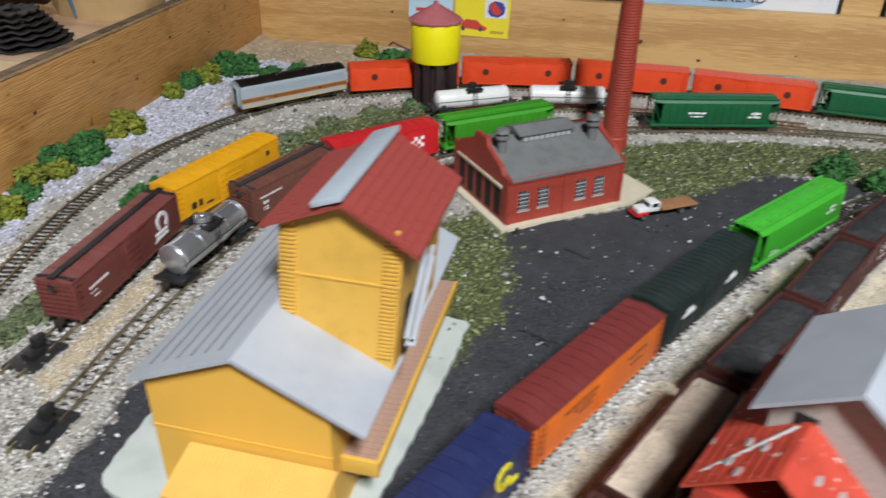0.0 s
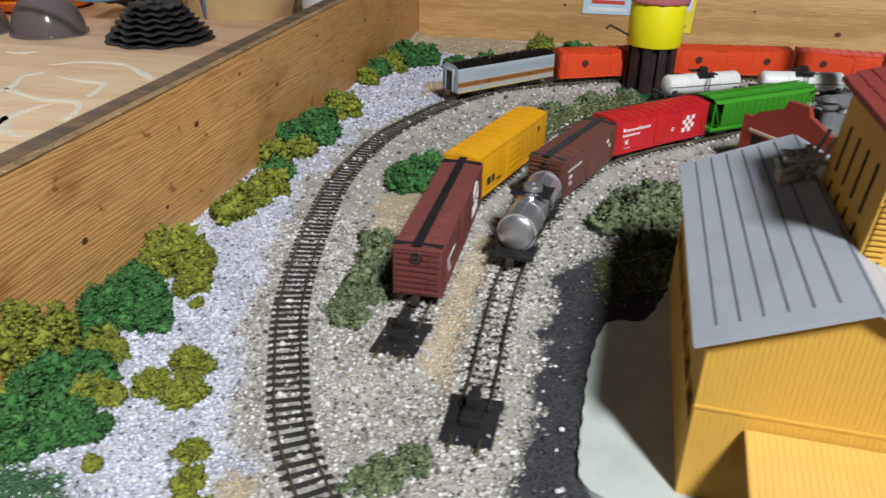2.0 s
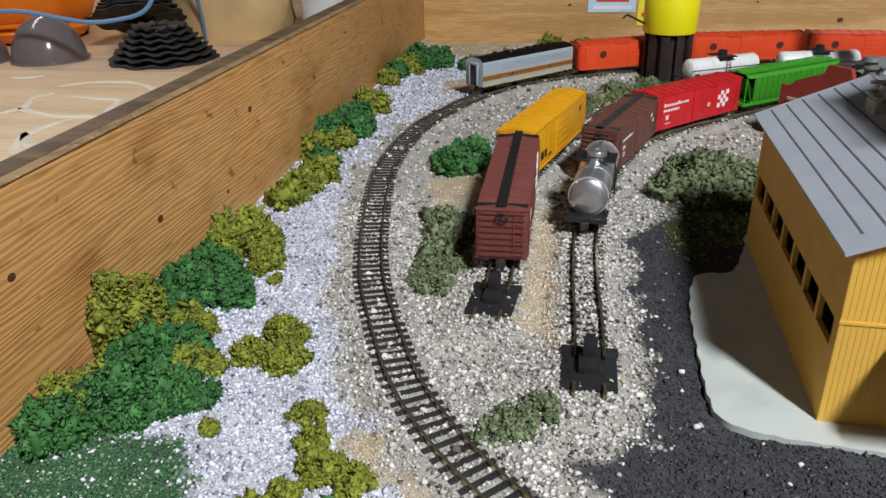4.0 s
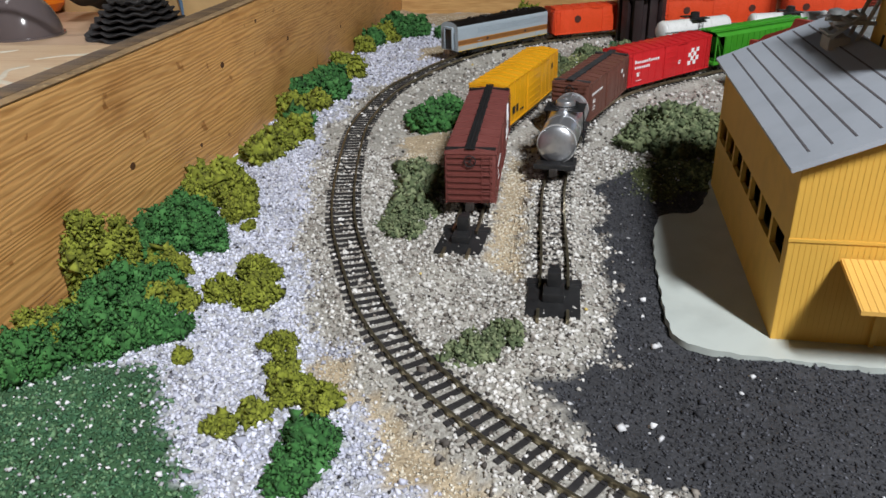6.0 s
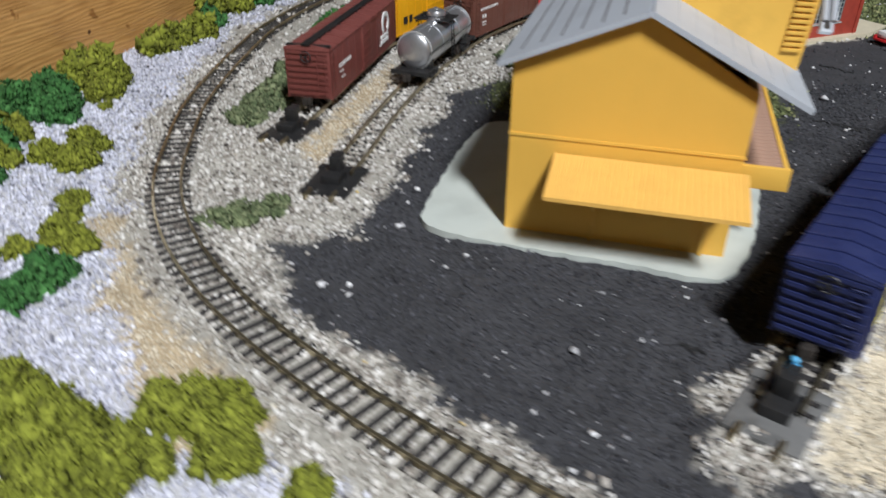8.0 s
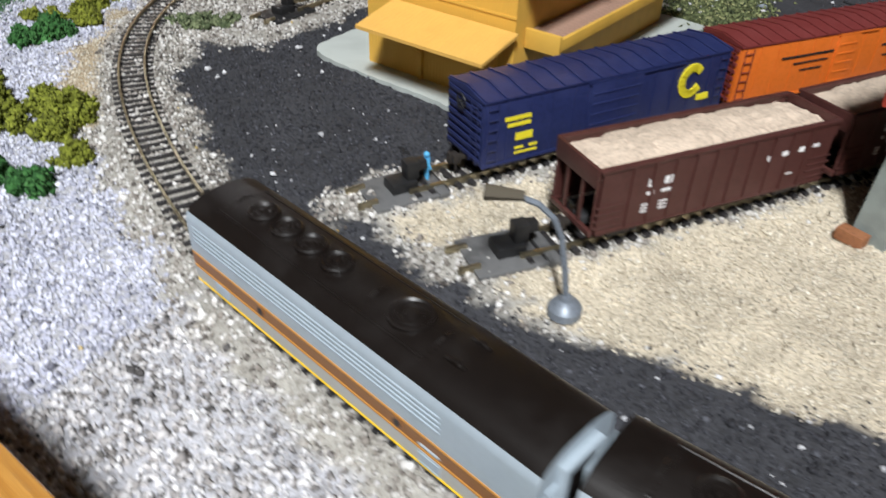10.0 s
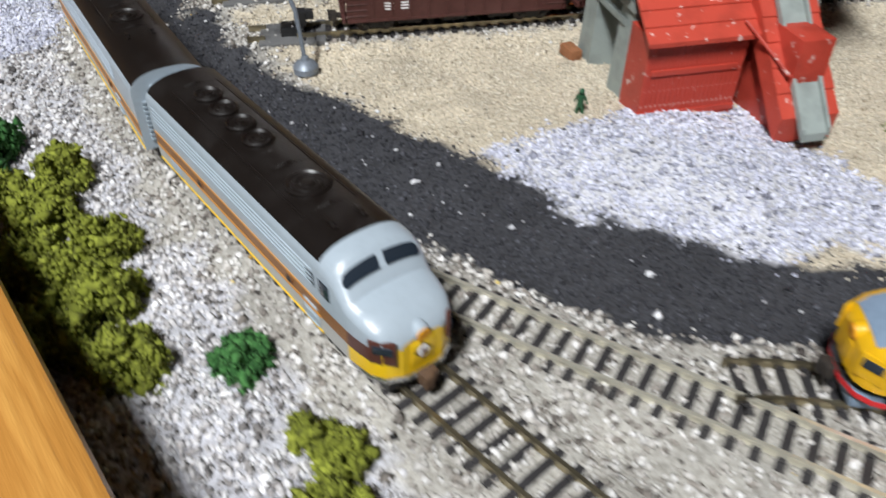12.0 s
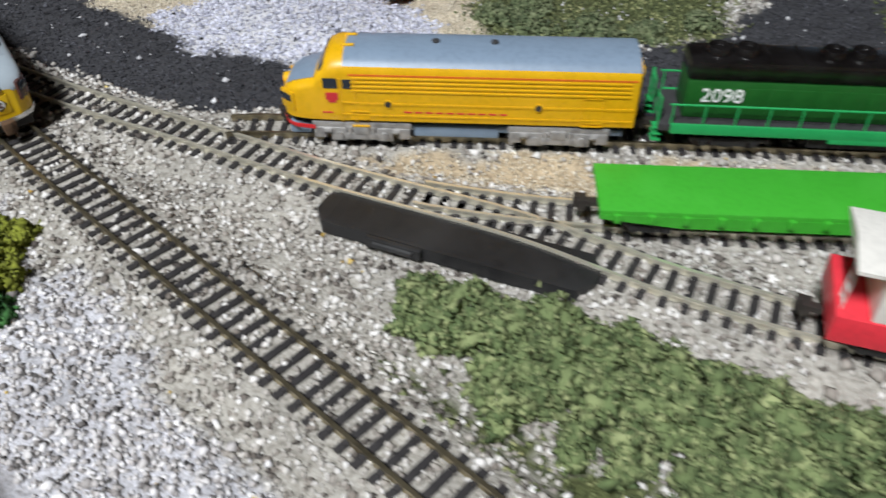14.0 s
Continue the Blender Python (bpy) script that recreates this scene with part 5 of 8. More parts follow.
c6 = covered_hopper("light green covered hopper", 92, HOP_LIME)
place_on(c6, "d", nearest_s("d", 51, 250) + 94)
c7 = covered_hopper("dark green covered hopper with white emblem", 100, HOP_GREEN, H=27)
side_marks(c7, [(-22, 15, -8, 16.5), (-20, 12.5, -10, 13.5), (26, 12, 36, 13.5), (28, 15, 36, 16.5), (30, 12, 32, 17)], WHITE_INK, 19.6)
place_on(c7, "d", nearest_s("d", 298, 362))

# ---- cars on the two right sidings ----
b1 = boxcar("dark blue boxcar with yellow lettering and curled mark", 94, 26.5, BOX_BLUE, BOX_BLUE, door=20, roof_ribs=14)
side_marks(b1, [(-40, 17.6, -31, 18.9), (-39, 15.6, -31, 16.8), (-36, 11, -30, 13.4), (-36, 8.2, -33, 9), (-31, 8.2, -28, 9), (-36, 6.6, -28, 7.3)], YELLOW_INK)
bm = bmesh.new()
for i in range(15):
    a = radians(50 + i * 19)
    box(bm, -1.3, -0.25, -1.1, 1.3, 0.3, 1.1, m=Matrix.Translation((31 + 4.0 * math.cos(a), -10.05, 17 + 4.4 * math.sin(a))) @ Matrix.Rotation(-a, 4, "Y"))
box(bm, 35, -10.3, 9.5, 40, -9.8, 11.5)
part("emblem", bm, YELLOW_INK, b1, "yellow curled emblem", smooth=0)
S_A = nearest_s("a", 97, -106)
place_on(b1, "a", S_A + 47)
b2 = boxcar("orange reefer with maroon ribbed roof", 97, 26.5, BOX_ORANGE, BOX_MAROON, door=10, end=BOX_MAROON, roof_ribs=16)
side_marks(b2, [(-30, 18, -6, 18.8), (-24, 15.5, -8, 16.1), (-20, 12.8, -10, 13.4), (18, 17, 34, 17.8), (20, 13, 30, 13.6)], BLACK_INK)
place_on(b2, "a", S_A + 148)
b3 = boxcar("black-green boxcar with white emblems", 90, 26.5, BOX_BLACK, BOX_BLACK, door=20, roof_ribs=20, walk=None)
side_marks(b3, [(-30, 13, -18, 15), (-27, 15, -20, 17), (14, 13, 26, 15), (17, 15, 24, 17)], WHITE_INK)
place_on(b3, "a", S_A + 246)
b4 = covered_hopper("bright green boxcar-style hopper with white emblem", 98, BOX_GREEN, H=28.5)
side_marks(b4, [(-36, 9, -24, 9.6), (-34, 11, -28, 11.6), (27, 15, 37, 16.4), (29, 18, 37, 19.4), (31, 15, 33, 20)], WHITE_INK, 19.6)
place_on(b4, "a", S_A + 346)
S_B = nearest_s("b", 137, -121)
for k, (load, text, lab) in enumerate(((SAND_LOAD, "brown open hopper heaped with pale sand", "pale sand load"), (SAND_LOAD, "brown open hopper heaped with pale sand", "pale sand load"), (COAL_LOAD, "brown open hopper filled with coal", "black coal load"),
                                       (COAL_LOAD, "brown open hopper filled with coal", "black coal load"), (COAL_LOAD, "brown open hopper filled with coal", "black coal load"))):
    hc = hopper(text, load, HOP_BROWN, L=78 if k < 2 else 74, load_label=lab)
    marks = [(-24, 16.0, -23.4, 18.2), (-24, 16.0, -22.6, 16.5), (-19, 16.0, -17.5, 18.2), (-17, 16.0, -15.4, 18.2), (-24, 13.6, -21.6, 14.6), (-19.4, 13.6, -16.4, 14.6)]
    marks += [(-25, z, -22, z + 0.5) for z in (8.6, 9.6, 10.6)] + [(-19.5, z, -16.8, z + 0.5) for z in (8.6, 9.6, 10.6)]
    side_marks(hc, marks + [(15, 15.4, 16.6, 17.0), (20, 16, 22.4, 17.4), (26, 16, 28, 17.6), (31, 16.6, 33.4, 17.6), (23, 9.6, 26, 10.0)], WHITE_INK, 19.2)
    place_on(hc, "b", S_B + 39 + k * 83 - (4 * max(k - 2, 0)))

# ---- the long train on the main line ----
NOSE = nearest_s("main", 270, -218)
REAR = nearest_s("main", -132, 144)
lead = cab_unit("grey and brown diesel cab unit with yellow nose", UNIT_YELLOW, UNIT_GREY, UNIT_LOWER, UNIT_ROOF, UNIT_BAND, ORANGE_INK, BLACK)
bm = bmesh.new()
slab(bm, [(0, -2.1), (2.1, 0), (0, 2.1), (-2.1, 0)], 0, 0.25)
part("emblem", bm, BOARD_BROWN, lead, "brown diamond emblem", smooth=0, at=pose(48.75 * MM, 0, 9.7 * MM, 90, 0, 90))
bm = bmesh.new()
lathe(bm, [(1.25, 0), (1.25, 0.38), (0.1, 0.4)], 20)
part("emblem_disc", bm, WHITE_INK, lead, at=pose(48.8 * MM, 0, 9.7 * MM, 90, 0, 90))
bm = bmesh.new()
for q in ((-0.6, 0.3, 0.6, 0.65), (-0.6, -0.65, 0.6, -0.3)):
    box(bm, q[0], q[1], 0, q[2], q[3], 0.46)
part("emblem_bar", bm, BOARD_BROWN, lead, smooth=0, at=pose(48.85 * MM, 0, 9.7 * MM, 90, 0, 90))
place_on(lead, "main", NOSE - 48)
u2 = cab_unit("grey and brown diesel booster unit with black roof", UNIT_YELLOW, UNIT_GREY, UNIT_LOWER, UNIT_ROOF, UNIT_BAND, ORANGE_INK, BLACK, booster=True)
place_on(u2, "main", NOSE - 48 - 101)
u3 = copy_thing(u2, u2.matrix_basis)
place_on(u3, "main", REAR - 48 - 202)
red = boxcar("orange-red boxcar with round dark emblems", 97, 26, BOX_ORANGE_RED, BOX_ORANGE_RED, door=11, roof_ribs=12)
for x in (-28, 28):
    for s in (-1, 1):
        bm = bmesh.new()
        lathe(bm, [(2.9, -0.3), (2.9, 0.3), (2.0, 0.35), (0.1, 0.35)], 12, m=pose(x, s * 9.95, 15.5, 90, 0, 0))
        part("emblem", bm, BOARD_BROWN, red, "dark round emblem")
place_on(red, "main", REAR - 48 - 304)
for k in range(1, 4):
    place_on(copy_thing(red, red.matrix_basis), "main", REAR - 48 - 304 - 103 * k)
dk = covered_hopper("dark green covered hopper", 98, HOP_GREEN, H=26)
place_on(dk, "main", REAR - 48 - 304 - 103 * 4)

# ---- engines and cars by the front turnouts ----
yl = cab_unit("yellow diesel cab unit with blue-grey roof", LOCO_YELLOW, LOCO_YELLOW, LOCO_YELLOW, LOCO_GREY, LOCO_YELLOW, LOCO_YELLOW, TRUCK_SILVER, fans=False, hood=LOCO_YELLOW, sill=7.2, wide=8.8, glare=LOCO_GREY)
for s in (-1, 1):
    bars([(32.2, 13.4, 35.6, 15.4), (32.8, 12.6, 35.0, 13.5)], RED_INK, yl, "emblem", s, 9.85)
    bars([(-14 + i * 2.9, 9.9, -11.9 + i * 2.9, 10.35) for i in range(10)] + [(34, 9.4, 37, 9.8)], RED_INK, yl, "lettering", s, 9.73, 0.06)
    bars([(-48, 20.2, 29, 20.7)], BOX_ORANGE, yl, "roof_line", s, 9.7)
    bars([(-40, 7.2, -34, 7.5), (-40, 15.2, -34, 15.5), (-40, 7.2, -39.7, 15.5), (-34.3, 7.2, -34, 15.5)], LOCO_YELLOW, yl, "door_frame", s, 9.75, 0.2)
    bars([(-47.5, 12.0, -40.5, 12.4), (-33, 12.0, 27, 12.4)], LOCO_YELLOW, yl, "side_rail", s, 9.72, 0.15)
    bm = bmesh.new()
    box(bm, 28.3, s * 9.75 - 0.15, 16.6, 30.8, s * 9.75 + 0.15, 19.2, 0.2)
    part("door_window", bm, GLASS, yl)
    bars([(27.4, 7.0, 27.8, 19.4), (31.4, 7.0, 31.8, 19.4), (28, 9, 31, 9.4), (28, 12.4, 31, 12.8)], LOCO_YELLOW, yl, "cab_door", s, 9.75, 0.2)
bm = bmesh.new()
for x in (6, -10):
    lathe(bm, [(1.1, 24.6), (1.1, 25.7), (0.8, 26.0), (0.2, 26.0)], 10, m=Matrix.Translation((x, 0, 0)))
part("roof_vent", bm, SOOT, yl, "small black roof vent")
bm = bmesh.new()
for s in (-3, 3):
    rod(bm, (28, s, 25.5), (31.4, s, 25.3), 0.45, 8)
part("horn", bm, LOCO_YELLOW, yl)
S_L = nearest_s("loco", 330, -170)
for c in yl.children:
    c.matrix_basis = Matrix.Diagonal((0.945, 1, 1, 1)) @ c.matrix_basis
place_on(yl, "loco", S_L + 44.4, flip=True)


def hood_unit(label):
    """A road switcher: long hood, cab, walkway, railings, number on its side."""
    t = thing("diesel_switcher", label, "model locomotive", group="diesel units")
    L, W = 106.0, 18.8
    h = L / 2
    bm = bmesh.new()
    box(bm, -h, -W / 2, 6.6, h, W / 2, 8.6, 0.3)
    part("walkway", bm, SOOT, t, "dark walkway")
    for s in (-1, 1):
        bm = bmesh.new()
        box(bm, -h + 3, s * W / 2 - 0.3, 6.0, h - 3, s * W / 2 + 0.35, 8.9, 0.2)
        box(bm, -10, s * W / 2 - 0.3, 4.8, 22, s * W / 2 + 0.3, 6.2, 0.2)
        part("side_sill", bm, SWITCH_LIGHT, t)
    bm = bmesh.new()
    box(bm, -h + 6, -5.6, 8.6, 24, 5.6, 19.4, 0.7)
    part("hood", bm, SWITCH_DARK, t)
    for s in (-1, 1):
        bm = bmesh.new()
        box(bm, -44, s * 5.6 - 0.2, 10, -39, s * 5.6 + 0.2, 17.5, 0.1)
        door = part("hood_door", bm, SWITCH_DARK, t)
        repeat(door, "hood_door", t, [(6 * i, 0, 0) for i in range(1, 11)])
    bm = bmesh.new()
    box(bm, -h + 5.6, -5.9, 19.2, 24.2, 5.9, 24.6, 1.6)
    for x in (-40, -33, -12, -5, 10):
        lathe(bm, [(3.3, 24.3), (3.3, 25.5), (2.9, 26.4), (2.3, 26.4), (2.0, 25.7), (0.9, 25.9), (0.2, 26.3)], 16, m=Matrix.Translation((x, 0, 0)))
    for x in range(-44, 24, 8):
        box(bm, x, -5.6, 24.3, x + 0.4, 5.6, 24.9, 0.1)
        for s in (-1, 1):
            box(bm, x + 1, s * 5.95 - 0.2, 20.4, x + 6.6, s * 5.95 + 0.2, 23.4, 0.15)
    part("hood_top", bm, SWITCH_BLACK, t, "glossy black hood top with fans")
    bm = bmesh.new()
    box(bm, 24, -W / 2 + 0.6, 8.6, 36, W / 2 - 0.6, 25.6, 0.8)
    box(bm, 36, -5.6, 8.6, h - 4, 5.6, 19.4, 0.7)
    part("cab", bm, SWITCH_DARK, t)
    bm = bmesh.new()
    for s in (-1, 1):
        box(bm, 26, s * (W / 2 - 0.6) - 0.2, 17, 34, s * (W / 2 - 0.6) + 0.2, 22.5, 0.3)
    part("cab_window", bm, GLASS, t)
    bm = bmesh.new()
    for s in (-1, 1):
        y = s * (W / 2 - 0.3)
        rod(bm, (-h + 2, y, 14.2), (24, y, 14.2), 0.3, 6)
        for x in range(-50, 25, 8):
            rod(bm, (x, y, 8.4), (x, y, 14.2), 0.28, 5)
    for k in (-1, 1):
        for s in (-1, 1):
            rod(bm, (k * (h + 0.2), s * 8, 3.0), (k * (h + 0.2), s * 8, 15.5), 0.4, 5)
            rod(bm, (k * (h + 0.2), s * 3, 8.0), (k * (h + 0.2), s * 3, 15.0), 0.3, 5)
            rod(bm, (k * (h + 0.2), s * 8, 15.3), (k * (h + 0.2), s * 3, 14.2), 0.3, 5)
            for i in range(3):
                box(bm, k * h - 1.2, s * 7 - 1.6, 3 + i * 1.8, k * h + 1.2, s * 7 + 1.6, 3.4 + i * 1.8)
    part("railing", bm, SWITCH_LIGHT, t, "bright green railing")
    bm = bmesh.new()
    box(bm, -14, -7.6, 2.0, 14, 7.6, 6.4, 0.8)
    part("fuel_tank", bm, SOOT, t)
    for s in (-1, 1):
        lettering("2098", 5.4, WHITE_INK, t, pose(-38 * MM, s * 5.95 * MM, 15.2 * MM, 90, 0, 180 if s > 0 else 0), "road_number", 0.1)
    for x in (-34, 34):
        truck(t, x, BLACK, spread=13)
    for k in (-1, 1):
        coupler(t, k * (h + 2), k)
    return t


SWITCH_LIGHT = paint("bright_walkway_green", (0.02, 0.36, 0.1), 0.45)
SWITCH_DARK = paint("locomotive_green", (0.012, 0.1, 0.016), 0.4)
SWITCH_BLACK = paint("glossy_black", (0.006, 0.005, 0.005), 0.22, 0.2)
sw = hood_unit("dark green road switcher with black hood top and bright railings")
place_on(sw, "loco", S_L + 47 + 103)


def flat_car(label):
    t = thing("flat_car", label, "model flatcar", group="freight cars")
    bm = bmesh.new()
    L, W = 84.0, 18.4
    h = L / 2
    box(bm, -h, -W / 2, 7.0, h, W / 2, 8.6, 0.2)
    part("deck", bm, FLAT_GREEN, t)
    for s in (-1, 1):
        bm = bmesh.new()
        a = [bm.verts.new((x, s * (W / 2 + 0.1), z)) for x, z in ((-h, 7.4), (h, 7.4), (h, 6.2), (h * 0.55, 4.2), (-h * 0.55, 4.2), (-h, 6.2))]
        b = [bm.verts.new((v.co.x, v.co.y - s * 1.2, v.co.z)) for v in a]
        bm.faces.new(a)
        bm.faces.new(b[::-1])
        for i in range(6):
            bm.faces.new((a[i], a[(i + 1) % 6], b[(i + 1) % 6], b[i]))
        part("side_sill", bm, FLAT_GREEN, t)
        bm = bmesh.new()
        x = -h + 4
        box(bm, x - 0.7, s * (W / 2 + 0.4) - 0.5, 5.6, x + 0.7, s * (W / 2 + 0.4) + 0.5, 7.8, 0.15)
        pocket = part("stake_pocket", bm, FLAT_GREEN, t)
        repeat(pocket, "stake_pocket", t, [(i * (L - 8) / 10, 0, 0) for i in range(1, 11)])
    bm = bmesh.new()
    box(bm, -h + 3, -2, 4.2, h - 3, 2, 7.1)
    part("underframe", bm, BLACK, t)
    for k in (-1, 1):
        truck(t, k * (h - 12))
        coupler(t, k * (h + 1.5), k)
    return t


place_on(flat_car("bright green empty flatcar with stake pockets"), "branch", nearest_s("branch", 418, -146) + 36)


def caboose(label):
    t = thing("caboose", label, "model caboose", group="freight cars")
    L, W = 64.0, 18.6
    h = L / 2
    bm = bmesh.new()
    box(bm, -h, -W / 2, 4.6, h, W / 2, 11.0, 0.3)
    part("lower_body", bm, CAB_RED, t)
    bm = bmesh.new()
    box(bm, -h + 6, -W / 2 + 0.3, 11.0, h - 6, W / 2 - 0.3, 22.0, 0.3)
    part("cabin", bm, CAB_WHITE, t)
    bm = bmesh.new()
    prism(bm, [(-W / 2 - 0.4, 21.8), (-W / 2 - 0.4, 22.6), (0, 24.4), (W / 2 + 0.4, 22.6), (W / 2 + 0.4, 21.8)], -h, h)
    box(bm, -7, -7, 23, 7, 7, 29, 0.5)
    part("roof", bm, CAB_WHITE, t)
    bm = bmesh.new()
    for s in (-1, 1):
        for x in (-18, -6, 8):
            box(bm, x, s * (W / 2 - 0.3) - 0.2, 14, x + 5, s * (W / 2 - 0.3) + 0.2, 19, 0.2)
    part("window", bm, SWITCH_LIGHT, t)
    for k in (-1, 1):
        ladder(t, k * (h - 1), k * 5, 5, 22, CAB_WHITE, across=False)
        truck(t, k * (h - 11))
        coupler(t, k * (h + 1.5), k)
    return t


place_on(caboose("white caboose with pink-red lower body"), "turnout", nearest_s("turnout", 474, -149) + 24)


# ---- bumping posts ----
def bumper(label, x, y, rz, grey=False):
    t = thing("bumping_post", label, "track bumper", x, y, 2.5, rz, group="track bumpers")
    m = BASE_GREY if grey else BLACK
    bm = bmesh.new()
    box(bm, -11, -8.6, 0, 11, 8.6, 1.4, 0.4)
    box(bm, 8.5, -9.2, 0, 12, 9.2, 2.0, 0.4)
    part("base", bm, m, t)
    bm = bmesh.new()
    for y in (-4.6, 4.6):
        box(bm, -15, y - 0.5, 0.6, -9, y + 0.5, 2.6, 0.1)
    part("rail_stub", bm, STEEL, t)
    bm = bmesh.new()
    box(bm, -3.5, -3.4, 1.2, 4.5, 3.4, 4.4, 0.4)
    box(bm, 1.5, -2.2, 4.2, 5.5, 2.2, 9.6, 0.5)
    box(bm, 5.0, -1.6, 6.4, 8.2, 1.6, 9.4, 0.4)
    part("buffer_block", bm, BLACK, t)
    return t


BASE_GREY = mat("weathered_grey_plastic", (0.13, 0.13, 0.13), 0.6, grain=0.4, grain_scale=250)
x, y, a = on_track("c", 12)
bumper("black plastic bumping post on gravel before the boxcar", x, y, a)
x, y, a = on_track("d", 12)
bumper("black plastic bumping post on gravel at the siding end", x, y, a)
x, y, a = on_track("a", 15)
bumper("grey and black bumping post before the blue boxcar", x, y, a, True)
x, y, a = on_track("b", 12)
bumper("grey and black bumping post before the sand hopper", x, y, a, True)

# ---- depot with its tower ----
def rounded(outline):
    """A closed outline with its corners rounded and its edge a little uneven."""
    p = smooth_path(list(outline) + [outline[0]], 3.0)[0][:-1]
    return [(x + 0.35 * math.sin(i * 1.7), y + 0.35 * math.sin(i * 2.3)) for i, (x, y) in enumerate(p)]


dep = thing("depot", "yellow wooden depot with grey roof and red-roofed tower", "building", 21, -45, 0, -7.9)
bm = bmesh.new()
slab(bm, rounded([(-29, 8), (-26, -4), (-14, -9), (8, -11), (40, -12), (56, -14), (66, -13), (71, -6), (78, 20), (84, 80), (86, 122), (80, 134), (8, 134), (-1, 120), (-10, 94), (-24, 88), (-29, 60)]), -0.5, 1.8)
part("base_slab", bm, SLAB_GREY, dep, "pale green-grey plastic base")


def siding_wall(bm, pts, y, thick, pitch=1.5, depth=0.22):
    """A wall in the xz plane with upright board battens on its outer face."""
    a = [bm.verts.new((x, y, z)) for x, z in pts]
    b = [bm.verts.new((x, y + thick, z)) for x, z in pts]
    bm.faces.new(a)
    bm.faces.new(b[::-1])
    n = len(pts)
    for i in range(n):
        bm.faces.new((a[i], a[(i + 1) % n], b[(i + 1) % n], b[i]))


def top_at(pts, x):
    z = 0
    for (x0, z0), (x1, z1) in zip(pts, pts[1:] + pts[:1]):
        if min(x0, x1) <= x <= max(x0, x1) and x0 != x1:
            z = max(z, z0 + (z1 - z0) * (x - x0) / (x1 - x0))
    return z


gable = [(0, 1.8), (67, 1.8), (67, 52.5), (36, 71), (0, 56)]
for yy, name in ((0.0, "front_wall"), (124.0, "rear_wall")):
    bm = bmesh.new()
    siding_wall(bm, gable, yy, 2.0)
    wall = part(name, bm, HOUSE_YELLOW, dep, smooth=0)
    if yy == 0:
        bm = bmesh.new()
        box(bm, -0.62, -0.1, 0, 0.62, 0.2, 1)
        strip = part("batten", bm, HOUSE_YELLOW, wall, smooth=0)
        for i in range(44):
            x = 0.8 + i * 1.52
            o = strip if i == 0 else twin(strip, "batten", wall)
            o.matrix_basis = Matrix.Translation((x * MM, 0, 1.8 * MM)) @ Matrix.Diagonal((1, 1, top_at(gable, x) - 2.1, 1))
bm = bmesh.new()
box(bm, -0.2, -0.45, 33.6, 67.2, 0.05, 34.5)
part("belt_course", bm, HOUSE_YELLOW, dep)
for xx, top, name in ((0.0, 56.0, "side_wall"), (65.0, 53.0, "side_wall")):
    bm = bmesh.new()
    if xx == 0:
        box(bm, xx, 2.0, 1.8, xx + 1.6, 124, 24.4)
        box(bm, xx, 2.0, 33.0, xx + 1.6, 124, top)
        for i in range(7):
            y0 = 4.4 + i * 17.0
            box(bm, xx, y0 - 2.4, 24.4, xx + 1.6, y0, 33.0)
        box(bm, xx, 121, 24.4, xx + 1.6, 124, 33.0)
    else:
        box(bm, xx, 2.0, 1.8, xx + 2, 124, top)
    part(name, bm, HOUSE_YELLOW, dep)
# Near-black sheet painted as the dim inside behind the window row.
bm = bmesh.new()
box(bm, 7.2, 4, 18, 8.0, 122, 38)
part("window_back", bm, OPEN_DARK, dep, "near-black sheet for the unlit inside behind the clerestory row")


def roof_plane(name, x0, z0, x1, z1, y0, y1, seams):
    bm = bmesh.new()
    d = Vector((x1 - x0, 0, z1 - z0))
    n = Vector((-d.z, 0, d.x)).normalized() * (1 if d.x > 0 else -1)
    a = [Vector((x0, y0, z0)), Vector((x1, y0, z1)), Vector((x1, y1, z1)), Vector((x0, y1, z0))]
    lo, hi = [bm.verts.new(v) for v in a], [bm.verts.new(v + n * 1.5) for v in a]
    bm.faces.new(lo[::-1])
    bm.faces.new(hi)
    for i in range(4):
        bm.faces.new((lo[i], lo[(i + 1) % 4], hi[(i + 1) % 4], hi[i]))
    r = part(name, bm, ROOF_GREY, dep, smooth=0)
    length = d.length
    way = d / length
    for k in range(seams):
        f = 6.2 + 5.92 * k
        if f > length - 3:
            break
        p, q = Vector((x0, y0 + 6.8, z0)) + way * f + n * 1.5, Vector((x0, y1 - 3.0, z0)) + way * f + n * 1.5
        w = way * 0.3
        bm = bmesh.new()
        vs = [bm.verts.new(v) for v in (p - w, p + w, q + w, q - w)]
        up = [bm.verts.new(v.co + n * 0.1) for v in vs]
        bm.faces.new(up)
        for c in range(4):
            bm.faces.new((vs[c], vs[(c + 1) % 4], up[(c + 1) % 4], up[c]))
        part("roof_seam", bm, ROOF_LINE if x0 < x1 else ROOF_GREY, r, smooth=0)
    return r


roof_plane("roof_slope", -3.5, 54.8, 36.2, 71.6, -4, 130, 8)
roof_plane("roof_slope", 80, 49.5, 36.0, 71.6, -4, 130, 8)
bm = bmesh.new()
a = [Vector(p) for p in ((14, -1, 28.4), (69, -1, 28.4), (69, -22, 24.0), (14, -22, 24.0))]
lo, hi = [bm.verts.new(v) for v in a], [bm.verts.new(v + Vector((0, 0, 1.2))) for v in a]
bm.faces.new(lo[::-1])
bm.faces.new(hi)
for i in range(4):
    bm.faces.new((lo[i], lo[(i + 1) % 4], hi[(i + 1) % 4], hi[i]))
aw = part("awning", bm, AWNING_YELLOW, dep, "light yellow corrugated awning")
bm = bmesh.new()
